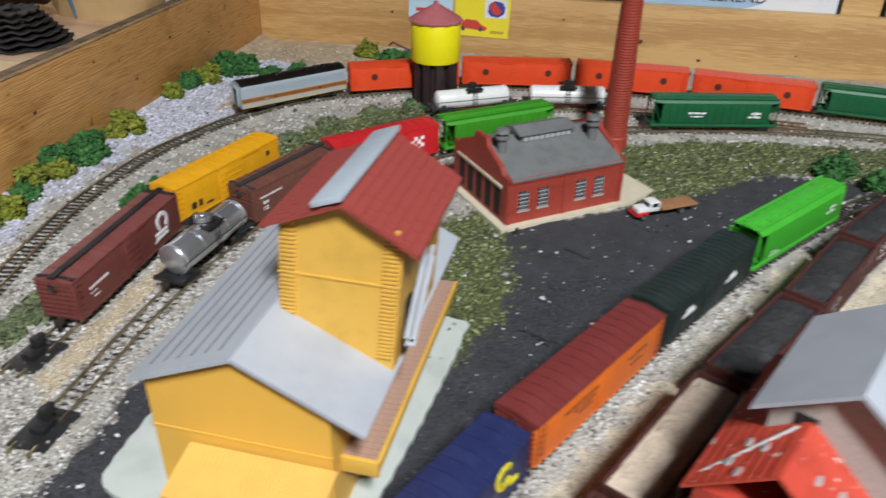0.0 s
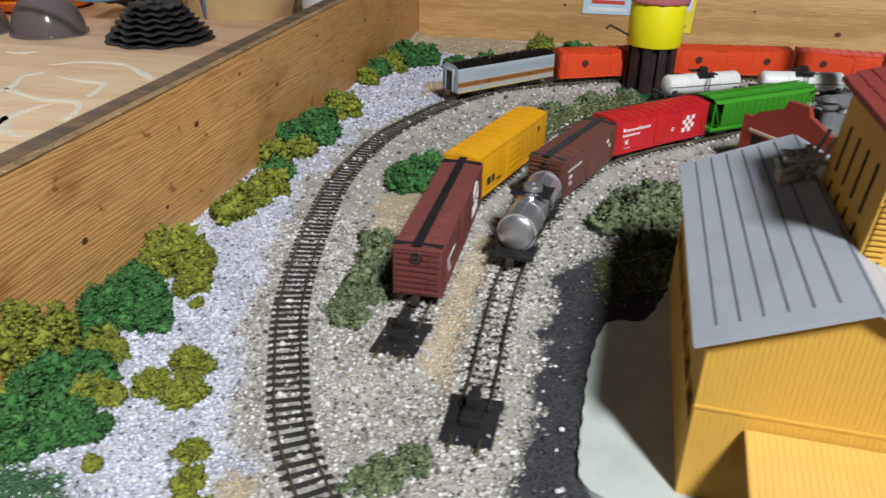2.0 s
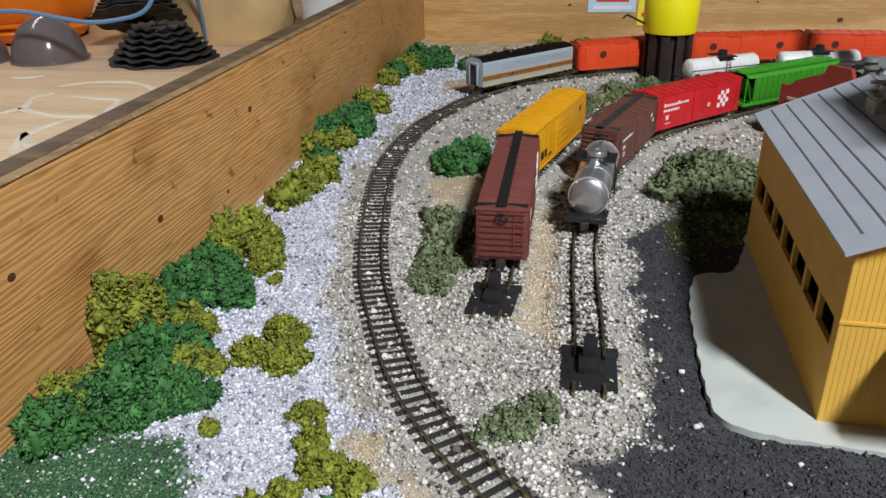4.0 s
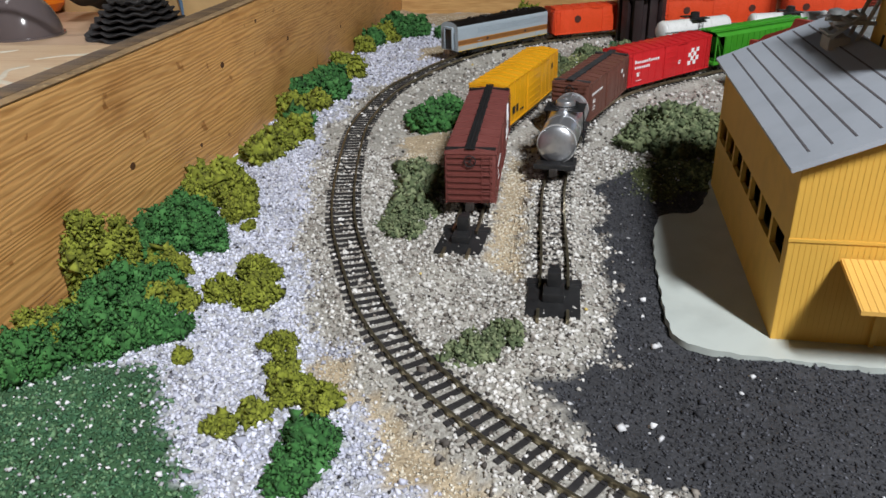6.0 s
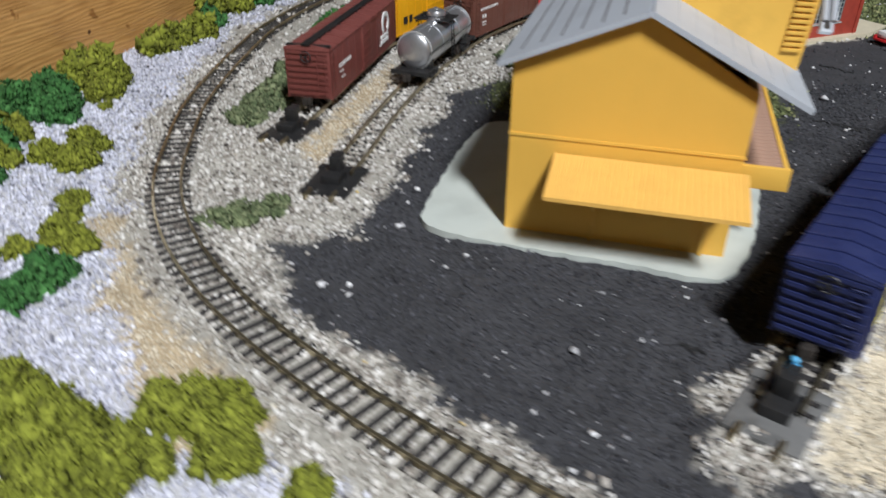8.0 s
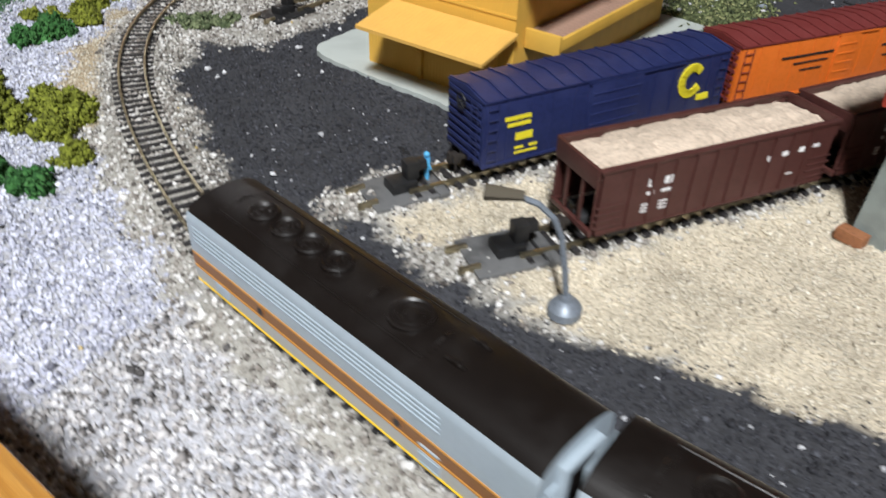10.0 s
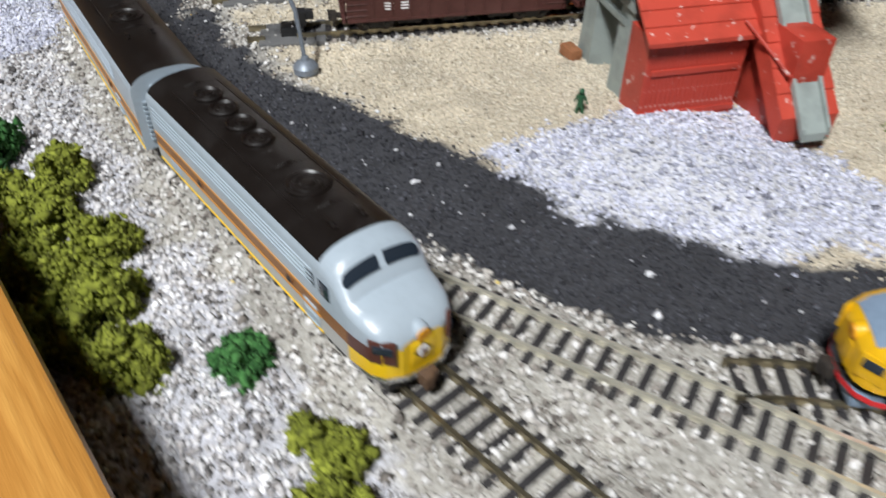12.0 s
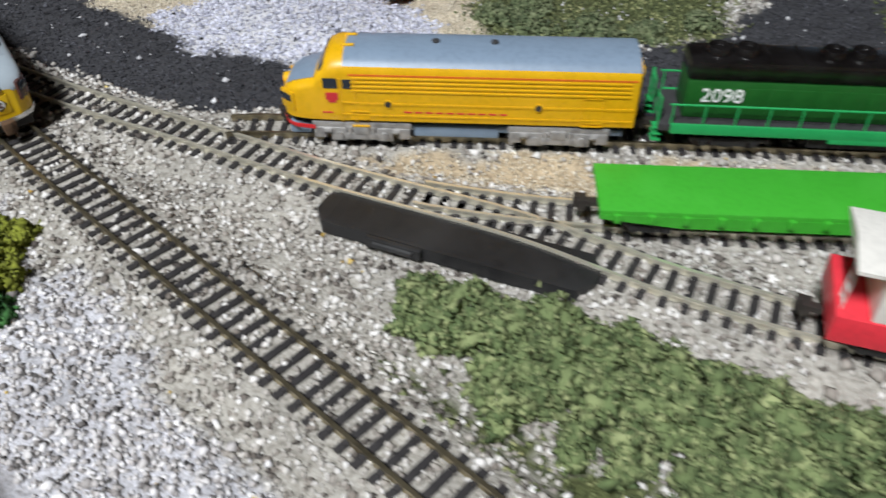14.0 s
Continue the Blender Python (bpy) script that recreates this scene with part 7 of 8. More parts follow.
for i in range(4):
    bm = bmesh.new()
    f0, f1 = i / 4, (i + 1.06) / 4
    xa, xb, za, zb = 53, 36.5, 25.6, 38.5
    p = [Vector((xa + (xb - xa) * f, y, za + (zb - za) * f)) for f, y in ((f0, -4), (f0, 31), (f1, 31), (f1, -4))]
    lo = [bm.verts.new(v) for v in p]
    hi = [bm.verts.new(v + Vector((0, 0, 1.3 if j < 2 else 0.7))) for j, v in enumerate(p)]
    bm.faces.new(hi)
    bm.faces.new(lo[::-1])
    for q in range(4):
        bm.faces.new((lo[q], lo[(q + 1) % 4], hi[(q + 1) % 4], hi[q]))
    part("shed_roof_board", bm, COAL_RED_LIGHT, ct, smooth=0)
bm = bmesh.new()
box(bm, 40, 34, -1, 66, 44, 30, 0.3)
part("conveyor_base", bm, COAL_RED, ct)
for i in range(7):
    bm = bmesh.new()
    f0, f1 = i / 7, (i + 1.05) / 7
    xa, xb, za, zb = 72, 36, 9, 46
    p = [Vector((xa + (xb - xa) * f, y, za + (zb - za) * f)) for f, y in ((f0, 30), (f0, 48), (f1, 48), (f1, 30))]
    lo = [bm.verts.new(v + Vector((-1, 0, -7))) for v in p]
    hi = [bm.verts.new(v + Vector((0, 0, 1.2 if j < 2 else 0.6))) for j, v in enumerate(p)]
    bm.faces.new(hi)
    bm.faces.new(lo[::-1])
    for q in range(4):
        bm.faces.new((lo[q], lo[(q + 1) % 4], hi[(q + 1) % 4], hi[q]))
    part("conveyor_roof_board", bm, COAL_RED_LIGHT, ct, smooth=0)
bm = bmesh.new()
vs = [(76, 2.5), (33, 48), (33, 50.5), (76, 5)]
for y0, y1 in ((35, 42.5), (34.2, 35.2), (42.3, 43.3)):
    up = 1.6 if y1 - y0 < 2 else 0.0
    a = [bm.verts.new((x, y0, z + up + 2)) for x, z in vs]
    b = [bm.verts.new((x, y1, z + up + 2)) for x, z in vs]
    bm.faces.new(a)
    bm.faces.new(b[::-1])
    for i in range(4):
        bm.faces.new((a[i], a[(i + 1) % 4], b[(i + 1) % 4], b[i]))
part("chute", bm, TIMBER_GREY, ct, "grey timber chute", smooth=0)
bm = bmesh.new()
rod(bm, (50, 26, 30), (66, 33, 20), 0.5, 6)
part("brace", bm, COAL_RED, ct)
bk = thing("loose_block", "small rusty brown block leaning on the tower leg", "block", 203, -76, 0, -25)
bm = bmesh.new()
box(bm, -4, -2.2, 0, 4, 2.2, 3.6, 0.4)
part("block", bm, RUST, bk)

# ---- red station with green shutters ----
sn = thing("station_building", "red station building with green trim", "building", 343, -28, 0, -42)
bm = bmesh.new()
box(bm, -62, 0, -0.5, 0, 2, 40)
fw = part("front_wall", bm, COAL_RED_LIGHT, sn, smooth=0)
bm = bmesh.new()
box(bm, -61.5, -0.25, 0, -60.2, 0.1, 40)
slat = part("wall_board", bm, COAL_RED_LIGHT, fw, smooth=0)
repeat(slat, "wall_board", fw, [(i * 2.07, 0, 0) for i in range(1, 30)])
bm = bmesh.new()
box(bm, -2, 2, -0.5, 0.2, 44, 40)
part("side_wall", bm, HOP_GREEN, sn)
bm = bmesh.new()
box(bm, -62, 2, 0, -2, 44, 38)
part("core", bm, HOP_GREEN, sn)
bm = bmesh.new()
box(bm, -62, -0.9, -0.5, 0.6, -0.2, 2.4, 0.1)
part("plinth", bm, BOARD_BROWN, sn)
for x in (-18, -46):
    bm = bmesh.new()
    box(bm, x, -0.9, 12, x + 10, 0.2, 28, 0.3)
    w = part("window_frame", bm, BOX_RED, sn)
    bm = bmesh.new()
    box(bm, x + 1.5, -1.1, 13.5, x + 8.5, -0.8, 26.5)
    part("pane", bm, GREEN_PANE, w)
bm = bmesh.new()
prism(bm, [(-6, 39), (50, 39), (50, 40), (22, 56), (-6, 40)], -66, 6)
part("roof", bm, SLATE, sn, smooth=0)


# ---- figures, lamp, turnout machine ----
def figure(label, x, y, z, rz, material, stance=1.0, name="figurine"):
    bm = bmesh.new()
    for s in (-1, 1):
        rod(bm, (s * 0.9 * stance, 0, 0), (s * 0.6, 0, 4.6), 0.62, 7, 0.72)
        rod(bm, (s * 1.5, 0, 8.2), (s * 2.3, 0.8, 5.2), 0.42, 6)
    rod(bm, (0, 0, 4.2), (0, 0, 8.8), 1.15, 8, 1.45)
    bmesh.ops.create_icosphere(bm, subdivisions=2, radius=1.15, matrix=Matrix.Translation((0, 0, 10.2)))
    ob = part(name, bm, material, at=pose(x * MM, y * MM, z * MM, 0, 0, rz) @ Matrix.Scale(0.82, 4))
    return tagged(ob, label, "figurine")


figure("small sky-blue painted figurine standing on the bumper", 90, -116, 4.0, -40, FIG_BLUE)
figure("small dark green figurine bending on the sand", 229, -108, 0.0, 20, FIG_GREEN, 1.6)
lp = thing("street_lamp", "bent grey model street lamp on round base", "lamp post", 147, -147, 0.5, 0)
bm = bmesh.new()
lathe(bm, [(4.2, 0), (4.2, 2.0), (3.2, 3.4), (1.6, 4.2), (1.2, 5.4), (0.4, 5.6)], 16)
part("base", bm, GREY_METAL, lp)
bm = bmesh.new()
pts = [(0, 0, 4), (-1.5, 0.4, 12), (-3.4, 0.8, 20), (-5.5, 0, 25), (-9, -1.6, 28.6), (-13, -3.5, 30.2)]
for a, b in zip(pts, pts[1:]):
    rod(bm, a, b, 0.75, 8)
part("pole", bm, GREY_METAL, lp)
bm = bmesh.new()
rod(bm, (-12, -3, 30.4), (-20, -7, 31.0), 1.2, 8, 2.0)
part("lamp_head", bm, mat("bronze_head", (0.13, 0.11, 0.08), 0.5, 0.4), lp)

sm = thing("turnout_machine", "black textured turnout motor box beside the track", "switch machine", 358, -186, 1.2, 16)
bm = bmesh.new()
slab(bm, [(0, 2.5), (3.5, 6.6), (66, 6.6), (69.5, 2.5), (69.5, -2.5), (66, -6.6), (3.5, -6.6), (0, -2.5)], 0, 3.6)
part("case", bm, BLACK, sm)
bm = bmesh.new()
for i in range(57):
    box(bm, 4 + i * 1.07, -5.6, 3.5, 4.5 + i * 1.07, 5.6, 3.68)
part("case_tread", bm, BLACK, sm, smooth=0)
bm = bmesh.new()
box(bm, 16, -8.2, 0.8, 30, -6.8, 3.6, 0.2)
rod(bm, (18, -8.2, 2.2), (28, -8.2, 2.2), 0.8, 8)
part("throw_lever", bm, BLACK, sm)
x, y, a = on_track("main", nearest_s("main", 158, -200))
for dx, ln in ((0, 5), (30, 4)):
    tb = thing("throw_bar", "black plastic turnout throw bar between rails", "throw bar", x + dx, y - dx * 0.13, 3.6, a)
    bm = bmesh.new()
    box(bm, -ln / 2, -8.5, 0, ln / 2, 8.5, 1.3, 0.3)
    part("bar", bm, BLACK, tb)
fg = thing("turnout_frog", "black plastic frog and guard rails of the turnout", "turnout frog", 208, -207, 4.0, -6)
bm = bmesh.new()
box(bm, -14, -1.3, 0, 16, 1.3, 1.5, 0.3)
box(bm, -6, 6.0, 0, 24, 7.2, 1.5, 0.3, m=Matrix.Rotation(radians(5), 4, "Z"))
box(bm, -6, -5.0, 0, 20, -3.9, 1.5, 0.3)
part("frog", bm, BLACK, fg)

# ---- loose gravel, sand, grit and turf: real grains strewn over the zones ----
def grain_material(name, stops, rough=0.85):
    """Grains, each of its own tone."""
    m = bpy.data.materials.new(name)
    m.use_nodes = True
    nt = m.node_tree
    b = nt.nodes["Principled BSDF"]
    b.inputs["Roughness"].default_value = rough
    geo = nt.nodes.new("ShaderNodeNewGeometry")
    ramp = nt.nodes.new("ShaderNodeValToRGB")
    e = ramp.color_ramp.elements
    for i, (p, c) in enumerate(stops):
        k = e[i] if i < 2 else e.new(p)
        k.position, k.color = p, (*c, 1)
    nt.links.new(geo.outputs["Random Per Island"], ramp.inputs[0])
    tc = nt.nodes.new("ShaderNodeTexCoord")
    n = nt.nodes.new("ShaderNodeTexNoise")
    n.inputs["Scale"].default_value, n.inputs["Detail"].default_value = 45, 3
    nt.links.new(tc.outputs["Object"], n.inputs["Vector"])
    r = nt.nodes.new("ShaderNodeMapRange")
    r.inputs[1].default_value, r.inputs[2].default_value, r.inputs[3].default_value, r.inputs[4].default_value = 0.3, 0.7, 0.82, 1.08
    nt.links.new(n.outputs[0], r.inputs[0])
    hsv = nt.nodes.new("ShaderNodeHueSaturation")
    nt.links.new(r.outputs[0], hsv.inputs["Value"])
    nt.links.new(ramp.outputs[0], hsv.inputs["Color"])
    nt.links.new(hsv.outputs[0], b.inputs["Base Color"])
    return m


OCTA = np.array([(1, 0, 0), (-1, 0, 0), (0, 1, 0), (0, -1, 0), (0, 0, 1), (0, 0, -1)], float)
OCTA_FACES = np.array([(0, 2, 4), (2, 1, 4), (1, 3, 4), (3, 0, 4), (2, 0, 5), (1, 2, 5), (3, 1, 5), (0, 3, 5)])


TETRA = np.array([(1, 1, 1), (1, -1, -1), (-1, 1, -1), (-1, -1, 1)], float) * 0.72
TETRA_FACES = np.array([(0, 1, 2), (0, 3, 1), (0, 2, 3), (1, 3, 2)])


def grains_mesh(name, P, R, rs, flat=0.75, jitter=0.35, corners=OCTA, sides=OCTA_FACES):
    """One mesh of many small angular grains at P (n x 3, millimetres) with radii R."""
    n = len(P)
    c = len(corners)
    v = corners[None] * (1 + rs.uniform(-jitter, jitter, (n, c, 1))) + rs.uniform(-jitter, jitter, (n, c, 3)) * 0.7
    a = rs.uniform(0, 6.283, n)
    t = rs.uniform(-0.7, 0.7, n)
    ca, sa, ct_, st_ = np.cos(a), np.sin(a), np.cos(t), np.sin(t)
    x, y, z = v[..., 0], v[..., 1], v[..., 2] * flat
    y, z = y * ct_[:, None] - z * st_[:, None], y * st_[:, None] + z * ct_[:, None]
    x, y = x * ca[:, None] - y * sa[:, None], x * sa[:, None] + y * ca[:, None]
    co = (np.stack([x, y, z], -1) * R[:, None, None] + P[:, None, :]) * MM
    f = (sides[None] + (np.arange(n) * c)[:, None, None]).reshape(-1, 3)
    me = bpy.data.meshes.new(name)
    me.vertices.add(n * c)
    me.vertices.foreach_set("co", co.ravel())
    me.loops.add(f.size)
    me.loops.foreach_set("vertex_index", f.ravel())
    me.polygons.add(len(f))
    me.polygons.foreach_set("loop_start", np.arange(0, f.size, 3))
    me.update(calc_edges=True)
    return me


def on_sheet(grid, X, Y):
    """Value of a ground grid under each point, between its knots."""
    u, v = np.clip((X - X0) / STEP, 0, gx.shape[1] - 1.01), np.clip((Y - Y0) / STEP, 0, gx.shape[0] - 1.01)
    i, j = u.astype(int), v.astype(int)
    a, b = u - i, v - j
    return (grid[j, i] * (1 - a) + grid[j, i + 1] * a) * (1 - b) + (grid[j + 1, i] * (1 - a) + grid[j + 1, i + 1] * a) * b


def zone_under(X, Y):
    i, j = np.clip(((X - X0) / STEP + 0.5).astype(int), 0, gx.shape[1] - 1), np.clip(((Y - Y0) / STEP + 0.5).astype(int), 0, gx.shape[0] - 1)
    return zone[j, i]


def under_tie(X, Y):
    """Points that a tie of the raised tracks covers."""
    hit = np.zeros(X.shape, bool)
    for key, start in (("main", 0), ("turnout", 44), ("branch", 24), ("loco", 0)):
        p, q = TRACKS[key]
        near = (np.abs(X - (p[:, 0].min() + p[:, 0].max()) / 2) < np.ptp(p[:, 0]) / 2 + 9) & (np.abs(Y - (p[:, 1].min() + p[:, 1].max()) / 2) < np.ptp(p[:, 1]) / 2 + 9)
        idx = np.nonzero(near)[0]
        for part_ in np.array_split(idx, max(1, len(idx) // 4000)):
            d = (X[part_, None] - p[None, :, 0]) ** 2 + (Y[part_, None] - p[None, :, 1]) ** 2
            k = d.argmin(1)
            gap = np.abs(((q[k] - start) / 4.4) % 1 - 0.5) * 4.4
            hit[part_] |= (d.min(1) < 8.0 ** 2) & (gap < 1.25) & (q[k] >= start)
    return hit


def strew(name, label, category, zones, density, size, material, seed, sink=0.25, x0=-212, x1=600, y0=-272, y1=560, far=0.3, flat=0.75, blur=2.0, spread=0.28, patchy=0.0, fine=False):
    """Strews grains over some zones: full density on the near part of the board, thinner and larger far off."""
    rs = np.random.RandomState(seed)
    n = int((x1 - x0) * (y1 - y0) * density)
    X, Y = rs.uniform(x0, x1, n), rs.uniform(y0, y1, n)
    z = zone_under(X + rs.normal(0, blur, n), Y + rs.normal(0, blur, n))
    near = (Y < 130) & (X < 470) & ~((X > 30) & (Y > 0) & (X - 30 < Y * 0.6 + 60))
    keep = np.isin(z, zones) & (near | (rs.uniform(0, 1, n) < far))
    if 1 in zones:
        keep &= ~under_tie(X, Y)
    if patchy:
        keep &= rs.uniform(0, 1, n) < np.clip(0.5 + wobble(X, Y, 45, patchy, seed), 0.06, 1)
    X, Y, near = X[keep], Y[keep], near[keep]
    R = size * rs.lognormal(0, spread, len(X)) * np.where(near, 1.0, 1.5)
    P = np.stack([X, Y, on_sheet(gz, X, Y) + R * sink + rs.uniform(-0.1, 0.35, len(X)) * size], -1)
    me = grains_mesh(name, P, R, rs, flat, 0.35, TETRA, TETRA_FACES) if fine else grains_mesh(name, P, R, rs, flat)
    ob = link_mesh(name, me, material)
    return tagged(ob, label, category, kind="stuff")


WHITE_GRAIN = grain_material("white_stone_grain", [(0.0, (0.13, 0.13, 0.16)), (1.0, (0.84, 0.85, 0.95)), (0.12, (0.37, 0.38, 0.46)), (0.5, (0.6, 0.61, 0.73))])
FRONT_GRAIN = grain_material("mixed_pale_grain", [(0.0, (0.06, 0.056, 0.055)), (1.0, (0.88, 0.87, 0.88)), (0.18, (0.26, 0.24, 0.23)), (0.5, (0.57, 0.545, 0.54))])
BALLAST_GRAIN = grain_material("beige_ballast_grain", [(0.0, (0.06, 0.05, 0.045)), (1.0, (0.84, 0.82, 0.8)), (0.16, (0.26, 0.23, 0.2)), (0.5, (0.5, 0.47, 0.43)), (0.85, (0.7, 0.68, 0.65))])
SAND_GRAIN = grain_material("sand_grain", [(0.0, (0.45, 0.38, 0.28)), (1.0, (0.86, 0.8, 0.68)), (0.25, (0.68, 0.61, 0.48)), (0.7, (0.77, 0.7, 0.57))])
GRIT_GRAIN = grain_material("asphalt_grit", [(0.0, (0.02, 0.02, 0.025)), (1.0, (0.115, 0.118, 0.138)), (0.65, (0.046, 0.047, 0.057))])
FLECK_GRAIN = grain_material("white_fleck", [(0.0, (0.35, 0.35, 0.37)), (1.0, (0.85, 0.85, 0.87))])
TURF_GRAIN = grain_material("turf_fibre", [(0.0, (0.045, 0.06, 0.025)), (1.0, (0.42, 0.42, 0.2)), (0.4, (0.125, 0.15, 0.058)), (0.8, (0.21, 0.24, 0.1))])
LAWN_GRAIN = grain_material("lawn_fibre", [(0.0, (0.03, 0.1, 0.045)), (1.0, (0.17, 0.3, 0.15)), (0.6, (0.07, 0.175, 0.085))])
strew("white_gravel", "bluish white crushed stone beside the track", "gravel", (0,), 0.98, 0.62, WHITE_GRAIN, 21, x1=66, far=0.25)
strew("front_gravel", "mixed white and grey gravel along the front", "gravel", (0,), 0.95, 0.64, FRONT_GRAIN, 31, x0=66, far=0.1)
strew("gravel_heap", "white crushed stone heap by the coaling tower", "gravel", (4,), 1.0, 0.58, WHITE_GRAIN, 22, x0=210, x1=335, y0=-160, y1=-60)
strew("track_ballast", "beige and grey ballast between ties and tracks", "ballast", (1,), 0.62, 0.7, BALLAST_GRAIN, 23, far=0.12, y1=470)
strew("sand", "pale sand grains round the coaling tower", "sand", (3, 7), 0.95, 0.4, SAND_GRAIN, 24, far=0.08, fine=True)
strew("asphalt_grit", "fine dark grit on the asphalt road", "grit", (2,), 0.8, 0.38, GRIT_GRAIN, 25, far=0.03, fine=True, x1=480, y1=330, blur=3)
strew("white_fleck", "loose white stone flecks on the asphalt", "loose stones", (2,), 0.014, 0.42, FLECK_GRAIN, 26, far=0.7, sink=0.5, spread=0.5, patchy=0.7)
strew("grit_lump", "coarse dark lumps on the asphalt", "grit", (2,), 0.05, 0.6, GRIT_GRAIN, 33, far=0.1, sink=0.3, spread=0.3, patchy=0.8)
strew("turf", "olive green ground turf with yellow flecks", "turf", (6,), 0.7, 0.62, TURF_GRAIN, 27, far=0.7, blur=4, fine=True)
strew("turf_fleck", "pale flecks strewn in the turf", "loose stones", (6,), 0.02, 0.55, FLECK_GRAIN, 28, far=0.5, sink=0.6)
strew("lawn", "dark green ground foam lawn", "lawn", (5,), 1.1, 0.6, LAWN_GRAIN, 29, fine=True)
strew("lawn_fleck", "white stone flecks strewn on the lawn", "loose stones", (5,), 0.1, 0.5, FLECK_GRAIN, 30, sink=0.9, blur=6)
for k, (x, y, r) in enumerate(((-13, -48, 1.8), (-29, -84, 1.7), (218, -168, 1.4), (283, -157, 1.3), (-20, -88, 1.1), (5, -70, 0.9))):
    me = grains_mesh("pebble", np.array([(0, 0, 0), (r * 0.7, r * 0.4, 0.1)], float), np.array([r, r * 0.6]), np.random.RandomState(50 + k))
    tagged(link_mesh("pebble", me, FLECK_GRAIN, at=pose(x * MM, y * MM, (float(height_at(np.array([x * 1.0]), np.array([y * 1.0]))[0]) + r * 0.5) * MM)), "loose white stone lying on the asphalt", "stone", group="loose stones on the road")


# ---- bushes of ground foam ----
def foliage(name, dark, mid, light):
    return grain_material(name, [(0.0, dark), (1.0, light), (0.5, mid)], 0.95)


OLIVE = foliage("olive_foam", (0.12, 0.135, 0.012), (0.19, 0.215, 0.02), (0.29, 0.32, 0.04))
GREEN = foliage("dark_green_foam", (0.022, 0.092, 0.02), (0.038, 0.145, 0.032), (0.075, 0.22, 0.06))
SAGE = foliage("grey_green_foam", (0.065, 0.092, 0.042), (0.13, 0.165, 0.078), (0.25, 0.285, 0.155))
HEDGE = foliage("light_green_foam", (0.08, 0.12, 0.045), (0.16, 0.21, 0.085), (0.32, 0.36, 0.17))


def blob_shape():
    """Corners and sides of a ball of 80 triangles."""
    bm = bmesh.new()
    bmesh.ops.create_icosphere(bm, subdivisions=2, radius=1)
    v, f = np.array([tuple(q.co) for q in bm.verts]), np.array([[q.index for q in c.verts] for c in bm.faces])
    bm.free()
    return v, f


BLOB, BLOB_FACES = blob_shape()


def bush(label, x, y, r, h, material, seed, group, fine=0.56):
    """A clump of torn foam: uneven lobes built up of small crumbs, with gaps between the lobes."""
    rs = np.random.RandomState(seed)
    lobes = []
    n = 13 + int(r * 1.3)
    for i in range(n):
        a, q = rs.uniform(0, 6.283), r * 0.92 * math.sqrt(rs.uniform(0, 1))
        top = h * (1 - 0.62 * (q / r) ** 2) * rs.uniform(0.6, 1.12)
        size = min(r * rs.uniform(0.15, 0.33), top * 0.55 + 0.5)
        x1, y1 = q * math.cos(a), q * math.sin(a)
        level = max(top - size, size * 0.45)
        while True:
            lobes.append((x1, y1, level, size))
            if level < size * 1.3:
                break
            level -= size * 1.45
            x1, y1, size = x1 * 0.95, y1 * 0.95, size * 1.08
            level = max(level, size * 0.4)
            if level <= size * 0.45:
                lobes.append((x1, y1, level, size))
                break
    P, R, hearts = [], [], []
    hub = np.array(lobes)
    for k, (lx, ly, lz, s) in enumerate(lobes):
        m = int(3.0 * s * s / (fine * fine)) + 8
        d = rs.normal(0, 1, (m, 3))
        d /= np.linalg.norm(d, axis=1)[:, None]
        w1, w2, q1 = rs.normal(0, 3.2, 3), rs.normal(0, 8, 3), rs.uniform(0, 6)

        def lump(u):
            return 1 + 0.3 * np.sin(u @ w1 + q1) + 0.2 * np.sin(u @ w2 + 1)

        reach = rs.uniform(0.9, 1.1, m) + (rs.uniform(0, 1, m) > 0.9) * rs.uniform(0.05, 0.3, m)
        p = d * (s * lump(d) * reach)[:, None] + (lx, ly, lz)
        buried = np.zeros(m, bool)
        for q in range(len(hub)):
            if q != k:
                buried |= np.linalg.norm(p - hub[q, :3], axis=1) < hub[q, 3] * 0.74
        p = p[(p[:, 2] > -0.5) & ~buried]
        P.append(p)
        R.append(fine * rs.lognormal(0, 0.32, len(p)) * 1.1)
        # solid, lumpy heart of the lobe
        hearts.append(BLOB * (s * 0.9 * lump(BLOB) * rs.uniform(0.88, 1.06, len(BLOB)))[:, None] + (lx, ly, lz))
    crumbs = grains_mesh("bush", np.concatenate(P), np.concatenate(R), rs, flat=0.95, jitter=0.5, corners=TETRA, sides=TETRA_FACES)
    n0 = len(crumbs.vertices)
    co = np.empty(n0 * 3)
    crumbs.vertices.foreach_get("co", co)
    ix = np.empty(len(crumbs.loops), int)
    crumbs.loops.foreach_get("vertex_index", ix)
    bpy.data.meshes.remove(crumbs)
    co = np.concatenate([co] + [(q * MM).ravel() for q in hearts])
    ix = np.concatenate([ix] + [(BLOB_FACES + n0 + k * len(BLOB)).ravel() for k in range(len(hearts))])
    me = bpy.data.meshes.new("bush")
    me.vertices.add(len(co) // 3)
    me.vertices.foreach_set("co", co)
    me.loops.add(len(ix))
    me.loops.foreach_set("vertex_index", ix)
    me.polygons.add(len(ix) // 3)
    me.polygons.foreach_set("loop_start", np.arange(0, len(ix), 3))
    me.update(calc_edges=True)
    z = float(on_sheet(gz, np.array([float(x)]), np.array([float(y)]))[0])
    ob = link_mesh("bush", me, material, at=pose(x * MM, y * MM, z * MM))
    return tagged(ob, label, "bush", group=group)


